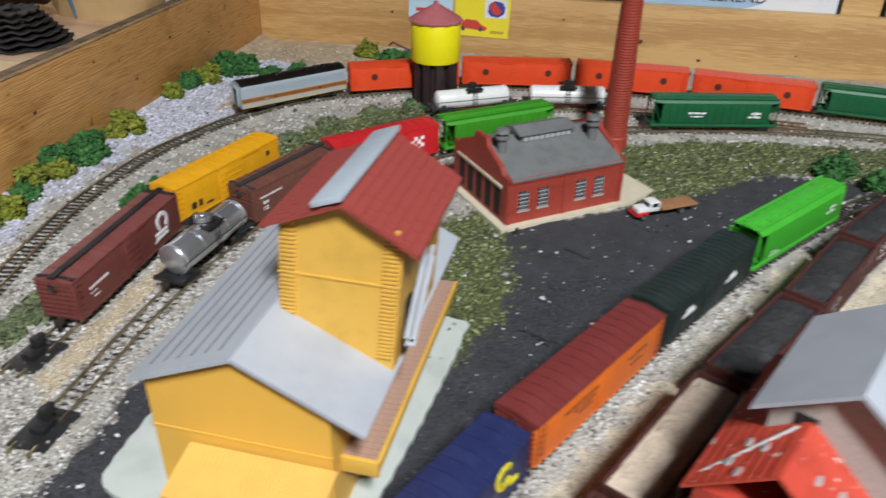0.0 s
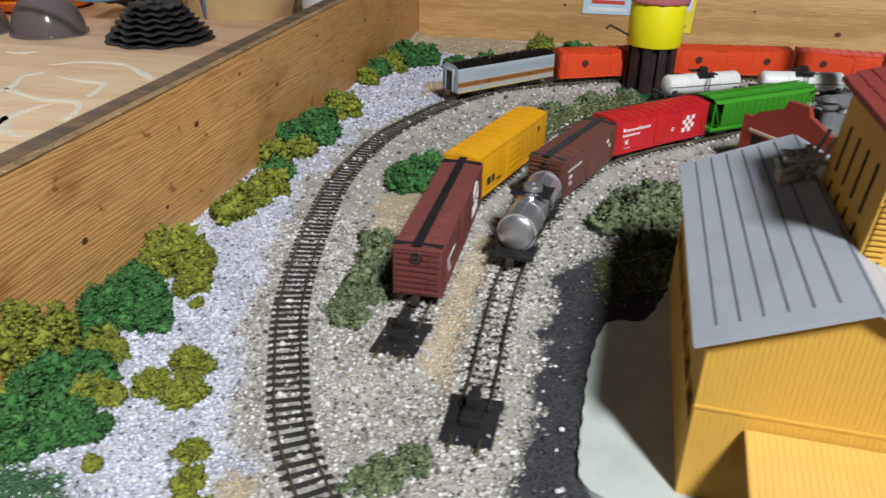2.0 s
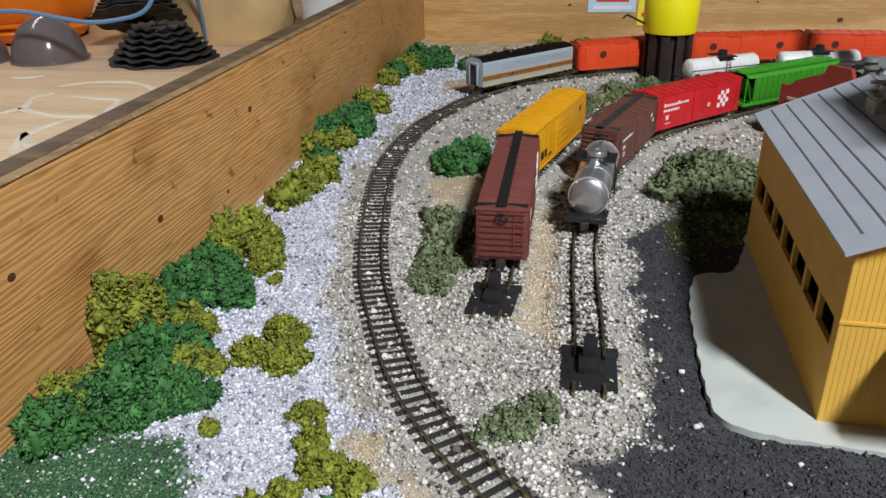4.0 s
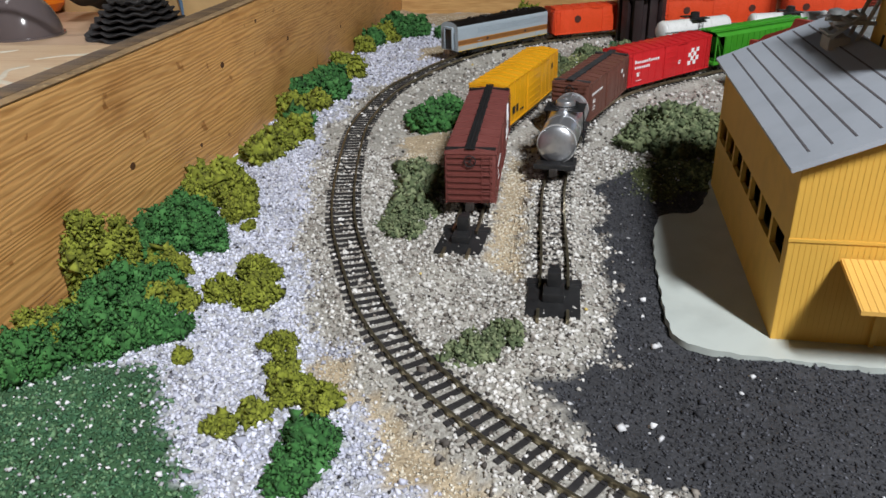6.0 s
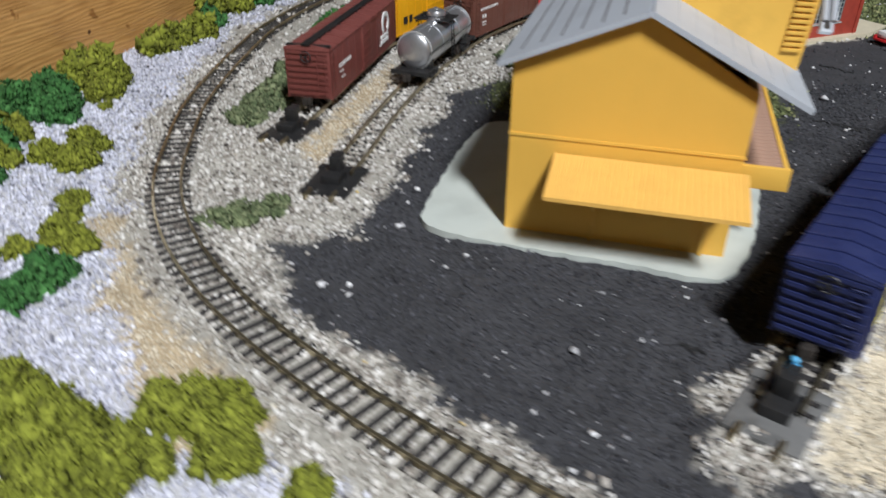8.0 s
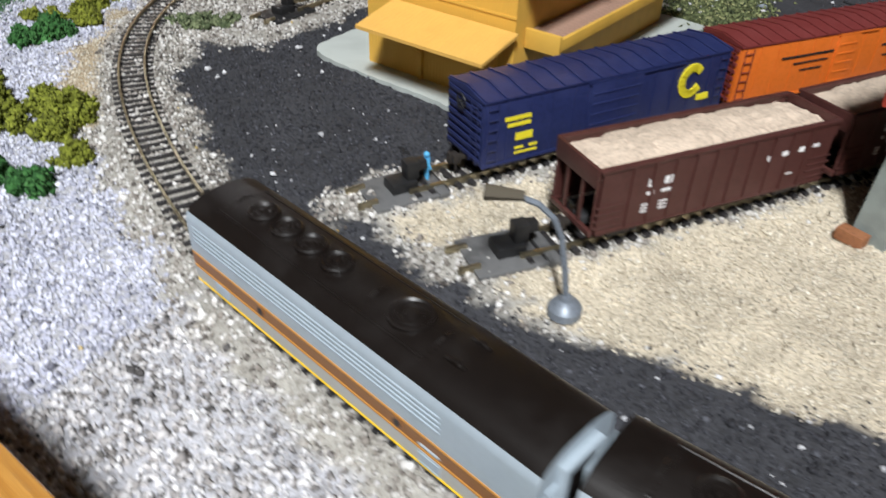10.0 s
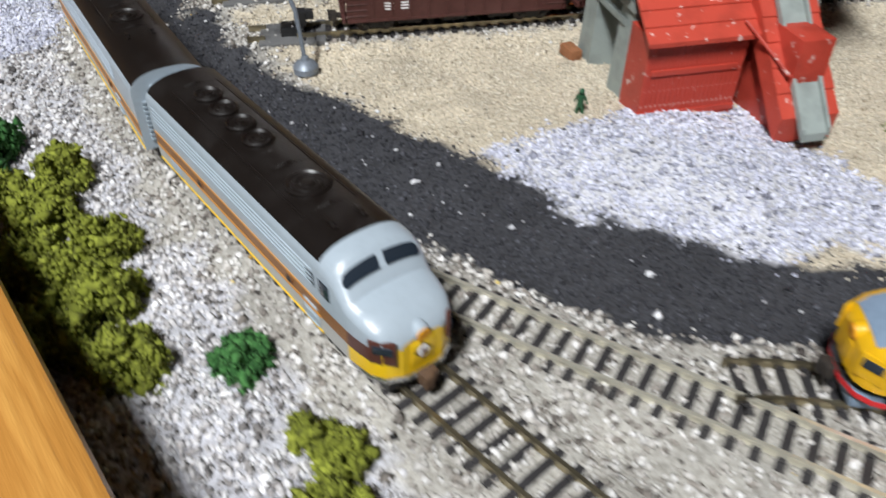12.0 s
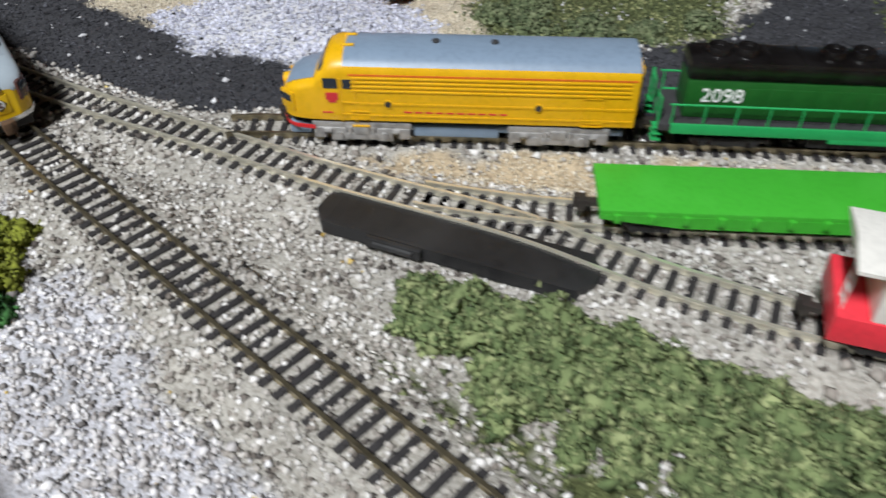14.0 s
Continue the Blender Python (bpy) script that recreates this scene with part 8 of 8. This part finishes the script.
def plant(rows, material, label, group, seed, low=1.0):
    for k, (x, y, r) in enumerate(rows):
        bush(label, x, y, r, r * 1.25 * low, material, seed + k, group, 0.59 if y < 60 else 1.2)


plant([(-184, 14, 12), (-178, 26, 12), (-166, 14, 9), (-183, 36, 10), (-182, 0, 8), (-179, -32, 12), (-172, -22, 9), (-176, -50, 13), (-162, -46, 9), (-192, -64, 10)], GREEN, "dark green foam bush against the pine board", "bushes along the side board", 100, 1.0)
plant([(-172, 216, 13), (-160, 240, 14), (-152, 402, 10), (-158, 228, 10), (-163, 168, 8), (-150, 414, 8)], GREEN, "dark green foam bush by the far pine board", "bushes along the side board", 115, 1.0)
plant([(-190, -22, 10), (-186, -12, 8)], OLIVE, "tall olive foam bush against the pine board", "bushes along the side board", 136, 2.3)
plant([(-194, -53, 10), (-188, -44, 8), (-178, 62, 12), (-168, 56, 11), (-163, 41, 8), (-183, 52, 9), (-178, -2, 6), (-171, -8, 6), (-167, -31, 7), (-160, -30, 5), (-170, 110, 9), (-168, 128, 9), (-162, 147, 10), (-172, 185, 10), (-162, 204, 9), (-156, 288, 13), (-162, 276, 8), (-155, 372, 9), (-144, 419, 11)], OLIVE, "olive green foam bush against the pine board", "bushes along the side board", 140, 1.1)
plant([(-187, 60, 7)], SAGE, "grey-green flecked foam bush against the pine board", "bushes along the side board", 178, 1.1)
plant([(-132, 452, 15), (-120, 462, 12), (-92, 448, 9), (-66, 449, 10), (-48, 457, 6), (-140, 466, 11)], GREEN, "dark green foam bush before the back corner", "bushes in the back corner", 180, 1.2)
plant([(-16, 538, 12), (-146, 440, 9)], OLIVE, "olive foam bush by the back board", "bushes in the back corner", 190)
plant([(12, 514, 12), (374, 292, 13), (396, 266, 11), (30, 528, 8), (240, 470, 9), (262, 472, 8)], GREEN, "green foam bush before the back board", "bushes at the back", 195)
plant([(-142, -10, 8), (-149, -23, 6), (-138, -23, 7.5), (-125, -48, 5), (-121, -59, 5), (-150, -60, 3), (-155, 30, 2.6), (-116, -70, 6.5), (-124, -80, 4.5), (-131, -86, 4), (-107, -75, 5.5)], OLIVE, "olive foam clump on white gravel", "clumps on white gravel", 210, 0.95)
plant([(-107, -93, 8), (-109, -105, 6)], GREEN, "dark green foam clump on white gravel", "clumps on white gravel", 225)
plant([(-93, 70, 10), (-96, 52, 9), (-93, 36, 8), (-94, 88, 8), (-96, 104, 8), (-86, 96, 7), (-85, 78, 7), (-101, 40, 6), (-86, 54, 7), (-65, -49, 8), (-56, -42, 6), (-72, -56, 5)], SAGE, "low grey-green clump of turf between the tracks", "low clumps between tracks", 230, 0.55)
plant([(33, 149, 18), (20, 138, 12), (44, 166, 15), (50, 150, 14), (34, 128, 11), (58, 182, 10)], SAGE, "broad dull green bush beside the depot", "bushes by the depot", 245, 0.75)
plant([(-90, 176, 12), (-84, 194, 12), (-98, 188, 8)], GREEN, "bright green bush between the curved tracks", "bushes between the tracks", 250, 0.95)
plant([(-58, 240, 9), (-46, 268, 10), (-30, 300, 9), (-8, 334, 10), (22, 366, 9), (52, 386, 8)], SAGE, "grey-green turf clump on the strip between tracks", "low clumps between tracks", 255, 0.55)
plant([(-58, -152, 8), (-47, -139, 8), (-36, -140, 8), (-48, -158, 8), (-30, -152, 7), (-11, -159, 5.5), (-37, -173, 4), (-62, -164, 8), (-50, -174, 8), (-100, -148, 12), (-88, -143, 11), (-76, -150, 11), (-66, -155, 10), (-108, -158, 10)], OLIVE, "olive foam clump beside the track curve", "clumps along the front", 265, 0.95)
plant([(-22, -179, 6), (-8, -177, 6.5)], GREEN, "green foam clump beside the track curve", "clumps along the front", 280)
plant([(128, -242, 10), (120, -236, 7)], GREEN, "dark green foam clump by the front rail", "clumps along the front", 285)
plant([(151, -232, 8), (166, -243, 9), (150, -246, 7), (185, -239, 8), (203, -247, 9), (180, -255, 9), (206, -260, 9), (193, -250, 8), (222, -254, 8)], OLIVE, "olive foam clump by the front rail", "clumps along the front", 290)
plant([(238, -237, 6)], GREEN, "small green foam clump on the gravel", "clumps along the front", 300)
plant([(262, -239, 4.5), (270, -238, 5), (279, -249, 7.5), (298, -245, 8), (286, -260, 8), (310, -247, 7), (307, -238, 5), (294, -256, 8), (318, -250, 6)], OLIVE, "olive foam clump on gravel by the front rail", "clumps along the front", 305)
plant([(299, -261, 9), (315, -261, 9), (327, -258, 7)], GREEN, "dark green foam clump by the front rail", "clumps along the front", 320)
plant([(398, -196, 8), (408, -194, 10), (418, -192, 10), (425, -191, 12), (439, -188, 12), (453, -184, 13), (468, -183, 13), (484, -180, 13), (500, -176, 13), (428, -203, 9), (447, -201, 9), (470, -200, 10), (492, -196, 10)], HEDGE, "low grey-green hedge clump between the tracks", "hedge between tracks", 330, 0.72)
plant([(324, -66, 8), (340, -66, 9), (358, -56, 9), (374, -42, 8), (384, -26, 7), (330, -50, 8)], SAGE, "low grey-green turf clump beside the road", "low clumps by the road", 350, 0.5)

# ---- posters on the back board and what stands behind it ----
POSTER_YELLOW = mat("yellow_paper", (0.85, 0.72, 0.04), 0.5, grain=0.05, grain_scale=60)
POSTER_BLUE = mat("pale_blue_paper", (0.5, 0.68, 0.82), 0.5, grain=0.15, grain_scale=40)
POSTER_SKY = mat("sky_print", (0.36, 0.52, 0.7), 0.4, grain=0.12, grain_scale=40)
POSTER_CLOUD = mat("cloud_print", (0.75, 0.78, 0.82), 0.4, grain=0.1, grain_scale=40)
PRINT_RED = mat("red_print", (0.6, 0.06, 0.05), 0.5)
PRINT_BLUE = mat("blue_print", (0.05, 0.06, 0.3), 0.5)
PRINT_GREY = mat("grey_print", (0.07, 0.075, 0.085), 0.5)
POST_TAN = plank_wood("tan_post", (0.68, 0.45, 0.2), (0.55, 0.33, 0.13))


def wall_spot(x, y, z):
    """A pose upright on the back board: x along it, z up, y out from its face."""
    return pose(-144 * MM, 586 * MM, 0, 0, 0, ANGLE) @ pose(x * MM, -y * MM, z * MM, 90)


def flat(name, outline, z0, z1, material, parent, label=""):
    bm = bmesh.new()
    slab(bm, outline, z0, z1)
    return part(name, bm, material, parent, label, smooth=0)


def rect(x0, y0, x1, y1):
    return [(x0, y0), (x1, y0), (x1, y1), (x0, y1)]


pt = thing("poster", "yellow printed card with red car picture on the back board", "poster")
pt.matrix_basis = wall_spot(217, 0.3, 18)
flat("card", [(0, 0.6), (57, -0.4), (58.5, 40), (1, 41)], 0, 0.35, POSTER_YELLOW, pt)
flat("picture_box", rect(32, 20, 55, 38.5), 0.35, 0.5, POSTER_CLOUD, pt)
flat("blue_print", [(35, 26), (38, 22), (46, 21), (52, 25), (53, 31), (50, 36), (42, 37.5), (36, 34)], 0.5, 0.62, PRINT_BLUE, pt)
flat("red_print", [(36, 34), (40, 25), (45, 23), (50, 27), (46, 31), (42, 36)], 0.62, 0.72, PRINT_RED, pt)
flat("red_print", [(4, 9), (33, 6.5), (35, 10), (29, 12.5), (24, 17), (12, 17.5), (8, 13.5), (4, 12.5)], 0.35, 0.5, PRINT_RED, pt, "small red car shape")
bm = bmesh.new()
for x in (9.5, 28):
    lathe(bm, [(2.3, 0.5), (2.3, 0.62), (0.1, 0.64)], 14, m=Matrix.Translation((x, 8, 0)))
part("print_disc", bm, PRINT_GREY, pt)
flat("print_bar", rect(38, 4, 52, 7), 0.35, 0.5, mat("ochre_print", (0.5, 0.38, 0.03), 0.5), pt)

p2 = thing("poster", "pale blue printed card on the back board", "poster")
p2.matrix_basis = wall_spot(168, 0.3, 31)
flat("card", [(0, 0), (47, 0.5), (47, 27), (0.5, 27)], 0, 0.35, POSTER_BLUE, p2)
flat("print_bar", rect(8, 10, 40, 13.5), 0.35, 0.5, PRINT_RED, p2)
flat("print_bar", rect(5, 3, 43, 6.5), 0.35, 0.5, POSTER_CLOUD, p2)

p3 = thing("poster", "sky-blue poster with dark word behind the back board", "poster")
p3.matrix_basis = wall_spot(397, -15, -30)
flat("card", rect(0, 0, 193, 190), -1.5, 0, POSTER_SKY, p3)
flat("cloud", [(0, 86), (60, 82), (110, 90), (150, 104), (178, 112), (192, 108), (192, 84), (120, 80), (0, 80)], 0, 0.12, POSTER_CLOUD, p3, "pale printed cloud")
flat("cloud", [(112, 98), (130, 106), (150, 120), (166, 118), (180, 108), (176, 96), (140, 92)], 0.12, 0.24, POSTER_CLOUD, p3, "pale printed cloud")
lettering("WEEKEND", 15, PRINT_GREY, p3, pose(92 * MM, 100 * MM, 0.4 * MM), "poster_word", 0.15)

for x, w, h, m in ((594, 36, 200, POST_TAN), (634, 120, 180, PLASTER)):
    bm = bmesh.new()
    box(bm, 0, 0, 0, w, 30, h, 1.0)
    q = part("post", bm, m, at=pose(-144 * MM, 586 * MM, 0, 0, 0, ANGLE) @ pose(x * MM, 16 * MM, -60 * MM))
    tagged(q, "upright tan wooden post behind the back board" if m is POST_TAN else "dull grey board behind the layout", "post", kind="structure")

# ---- things on the bench beside the layout ----
BENCH = -12.0
ORANGE_PLASTIC = mat("orange_plastic", (0.85, 0.2, 0.01), 0.35, grain=0.08, grain_scale=30)
BLACK_FOAM = mat("black_crinkled", (0.02, 0.018, 0.018), 0.7, grain=0.3, grain_scale=300, bump=0.6, bump_scale=400)
SMOKE_DOME = mat("smoky_plastic", (0.16, 0.13, 0.13), 0.15)
PAPER_TAN = mat("tan_paper", (0.6, 0.42, 0.2), 0.8, grain=0.25, grain_scale=25, bump=0.8, bump_scale=60)
WIRE_BLUE = mat("blue_wire", (0.12, 0.25, 0.45), 0.45)
CHALK = mat("pale_glue", (0.86, 0.76, 0.6), 0.8, grain=0.2, grain_scale=80)
CLEAR = mat("cloudy_plastic", (0.62, 0.63, 0.64), 0.2, grain=0.1, grain_scale=40)

op = thing("orange_bucket", "round orange plastic bucket with folds on the bench", "bucket", -655, 720, BENCH)
bm = bmesh.new()
prof = [(52, 0), (66, 4), (74, 14), (70, 22), (80, 28), (88, 44), (90, 70), (84, 100), (74, 124), (60, 138), (20, 144), (1, 145)]
lathe(bm, prof, 40)
for v in bm.verts:
    a = math.atan2(v.co.y, v.co.x)
    f = 1 + 0.035 * math.cos(a * 9)
    v.co.x, v.co.y = v.co.x * f, v.co.y * f
part("shell", bm, ORANGE_PLASTIC, op)
bm = bmesh.new()
for k in range(20):
    a, b = radians(-150 + k * 6), radians(-144 + k * 6)
    rod(bm, (80 * math.cos(a), 80 * math.sin(a), 24), (80 * math.cos(b), 80 * math.sin(b), 24), 2.6, 6)
part("rim", bm, ORANGE_PLASTIC, op)


def crinkled_stack(label, x, y, z, r, n, tilt, rz):
    """A stack of wavy thin rings like a folded cone."""
    t = thing("crinkled_stack", label, "black rings", x, y, z, rz, group="black stacked rings")
    t.matrix_basis = t.matrix_basis @ Matrix.Rotation(radians(tilt), 4, "X")
    for i in range(n):
        rr = r * (1 - 0.085 * i)
        bm = bmesh.new()
        rings = []
        for q, dz in ((0.35, 1.6), (0.97, 2.8), (1.0, 1.6), (0.97, 0.2), (0.35, 0.2)):
            rings.append([(rr * q * (1 + 0.04 * math.sin(k * math.pi / 3 + i)) * math.cos(k * math.pi / 30), rr * q * (1 + 0.04 * math.sin(k * math.pi / 3 + i)) * math.sin(k * math.pi / 30), dz + 1.3 * q * math.sin(k * math.pi * 0.4 + i) + i * 5.6) for k in range(60)])
        loft(bm, rings + [rings[0]], close=True)
        part("ring", bm, BLACK_FOAM, t)
    return t


crinkled_stack("stack of black crinkled rings on the bench", -420, 568, BENCH, 56, 7, 0, 0)
crinkled_stack("black crinkled rings leaning behind the first stack", -478, 648, BENCH + 30, 52, 6, -24, 20)
dm_ = thing("plastic_dome", "smoky grey translucent plastic dome on the bench", "dome", -548, 572, BENCH)
bm = bmesh.new()
lathe(bm, [(38, 0), (38, 3), (36, 14), (31, 26), (24, 36), (15, 43), (6, 46.5), (0.5, 47)], 32)
part("shell", bm, SMOKE_DOME, dm_)
bm = bmesh.new()
lathe(bm, [(40, 0), (40, 2), (38.2, 2.4)], 32)
part("rim", bm, SMOKE_DOME, dm_)
d2 = copy_thing(dm_, pose(-630 * MM, 560 * MM, BENCH * MM))


def sack(label, x, y, r, h, seed, material, name="paper_sack"):
    bm = bmesh.new()
    rs = np.random.RandomState(seed)
    w = rs.uniform(-1, 1, (9, 24)) * 0.1
    rings = [[(r * f * (1 + w[i, k]) * math.cos(k * math.pi / 12), r * f * (1 + w[i, k]) * 0.7 * math.sin(k * math.pi / 12), h * i / 8) for k in range(24)] for i, f in enumerate((0.92, 1, 1.02, 0.98, 1, 0.96, 0.9, 0.8, 0.6))]
    rows = loft(bm, rings, close=True)
    bm.faces.new(rows[-1])
    bm.faces.new(rows[0][::-1])
    return tagged(part(name, bm, material, at=pose(x * MM, y * MM, BENCH * MM), smooth=60), label, "sack" if name == "paper_sack" else "bottle")


sack("crumpled tan paper sack on the bench", -390, 720, 72, 150, 3, PAPER_TAN)
sack("crumpled tan paper sack behind black rings", -560, 790, 90, 190, 4, PAPER_TAN)
bt = thing("plastic_bottle", "cloudy clear plastic bottle lying by the side board", "bottle", -268, 690, BENCH, 10)
bm = bmesh.new()
lathe(bm, [(26, 0), (29, 3), (29, 90), (24, 108), (12, 120), (11, 132), (1, 133)], 24)
part("body", bm, CLEAR, bt)
bm = bmesh.new()
lathe(bm, [(12.5, 124), (12.5, 140), (11, 142), (1, 142)], 20)
part("cap", bm, TANK_WHITE, bt)
bw = thing("blue_wire", "loose blue wire hanging over the bench", "wire")
cu = bpy.data.curves.new("wire_path", "CURVE")
cu.dimensions, cu.bevel_depth, cu.bevel_resolution = "3D", 2.2 * MM, 3
sp = cu.splines.new("NURBS")
pts = [(-700, 520, -10), (-630, 512, 28), (-570, 512, 48), (-520, 512, 46), (-470, 515, 32), (-440, 515, 36), (-412, 518, 40), (-398, 520, 56), (-392, 540, 105), (-396, 575, 135), (-404, 640, 70), (-414, 680, -10)]
sp.points.add(len(pts) - 1)
for q, c in zip(sp.points, pts):
    q.co = (c[0] * MM, c[1] * MM, c[2] * MM, 1)
sp.use_endpoint_u = True
tmp = bpy.data.objects.new("wire_path", cu)
me = bpy.data.meshes.new_from_object(tmp)
bpy.data.objects.remove(tmp)
link_mesh("strand", me, WIRE_BLUE, bw)
GLUE = [[(-457, 329), (-449, 353), (-458, 383), (-449, 399)], [(-450, 347), (-408, 324), (-377, 322), (-363, 304), (-359, 276)], [(-383, 228), (-401, 269), (-397, 299), (-389, 315)],
        [(-459, 425), (-432, 441), (-393, 436), (-336, 384)], [(-430, 388), (-400, 379), (-380, 373), (-372, 334)], [(-408, 282), (-381, 246), (-361, 240)], [(-527, 464), (-511, 462), (-498, 470)]]
for k, stroke in enumerate(GLUE):
    p = smooth_path(stroke, 3.0)[0]
    side = np.gradient(p, axis=0)
    side = np.c_[-side[:, 1], side[:, 0]] / np.maximum(np.hypot(side[:, 0], side[:, 1]), 1e-6)[:, None]
    rings = []
    for i in range(len(p)):
        w = (3.4 + 1.2 * math.sin(i * 0.31 + k)) * min(1, 0.25 + 0.3 * min(i, len(p) - 1 - i))
        rings.append([(p[i, 0] + side[i, 0] * w * q, p[i, 1] + side[i, 1] * w * q, zz) for q, zz in ((-1, 0), (-0.85, 0.35), (0.85, 0.35), (1, 0))])
    bm = bmesh.new()
    loft(bm, rings)
    tagged(part("glue_stroke", bm, CHALK, at=pose(0, 0, -7.95 * MM)), "pale stroke of dried glue on the plywood sheet", "glue stroke", group="glue strokes on the plywood", kind="structure")

# ---- small things on the ground ----
CRACK = mat("black_crack", (0.008, 0.008, 0.009), 0.9, grain=0.4)
OCHRE_GRAIN = grain_material("ochre_grain", [(0.0, (0.45, 0.27, 0.05)), (1.0, (0.8, 0.62, 0.2))])
DARK_GRAIN = grain_material("black_grain", [(0.0, (0.01, 0.01, 0.01)), (1.0, (0.05, 0.045, 0.04))])


def ground_z(x, y):
    return float(on_sheet(gz, np.array([float(x)]), np.array([float(y)]))[0])


def crack(x0, y0, x1, y1, seed):
    """A torn flake of asphalt along a short uneven line."""
    r = random.Random(seed)
    n = 14
    rows = []
    for i in range(n + 1):
        f = i / n
        x, y = x0 + (x1 - x0) * f + r.uniform(-0.9, 0.9), y0 + (y1 - y0) * f + r.uniform(-0.9, 0.9)
        w = (0.25 + 1.1 * math.sin(math.pi * f)) * r.uniform(0.5, 1.2)
        z = ground_z(x, y)
        rows.append([(x, y - w, z - 0.1), (x, y - w * 0.5, z + 0.5), (x, y + w * 0.5, z + 0.6), (x, y + w, z - 0.1)])
    bm = bmesh.new()
    loft(bm, rows)
    return tagged(part("asphalt_crack", bm, CRACK), "black crack in the asphalt yard", "crack", group="cracks in the asphalt", kind="structure")


crack(150, 74, 170, 64, 1)
crack(158, 70, 165, 60, 4)
crack(175, 158, 190, 148, 2)
crack(69, -98, 75, -101, 3)
crack(210, 110, 222, 104, 5)

hy = thing("hydrant", "tiny dark hydrant before the engine house corner", "hydrant", 147, 170, ground_z(147, 170))
bm = bmesh.new()
lathe(bm, [(1.5, 0), (1.5, 0.6), (1.0, 0.8), (1.0, 3.6), (1.3, 3.8), (1.3, 4.2), (0.8, 5.0), (0.1, 5.3)], 10)
part("barrel", bm, SOOT, hy)
bm = bmesh.new()
rod(bm, (-1.7, 0, 2.8), (1.7, 0, 2.8), 0.5, 8)
part("outlet", bm, SOOT, hy)
sl = link_mesh("loose_stone", grains_mesh("loose_stone", np.array([(0, 0, 0.8), (1.6, 0.5, 0.6), (-1.2, -0.7, 0.5)]), np.array([2.2, 1.5, 1.3]), np.random.RandomState(8)), mat("grey_stone", (0.24, 0.27, 0.3), 0.8, grain=0.2), at=pose(141 * MM, 124 * MM, ground_z(141, 124) * MM))
tagged(sl, "grey loose stone at the edge of the turf", "stone")
strew("ochre_chips", "ochre chips strewn in the gravel", "loose stones", (0, 1), 0.0006, 0.55, OCHRE_GRAIN, 41, sink=0.7, spread=0.25)
strew("dark_chips", "black chips strewn in the gravel", "loose stones", (0, 1, 4), 0.003, 0.6, DARK_GRAIN, 42, sink=0.6, spread=0.22)
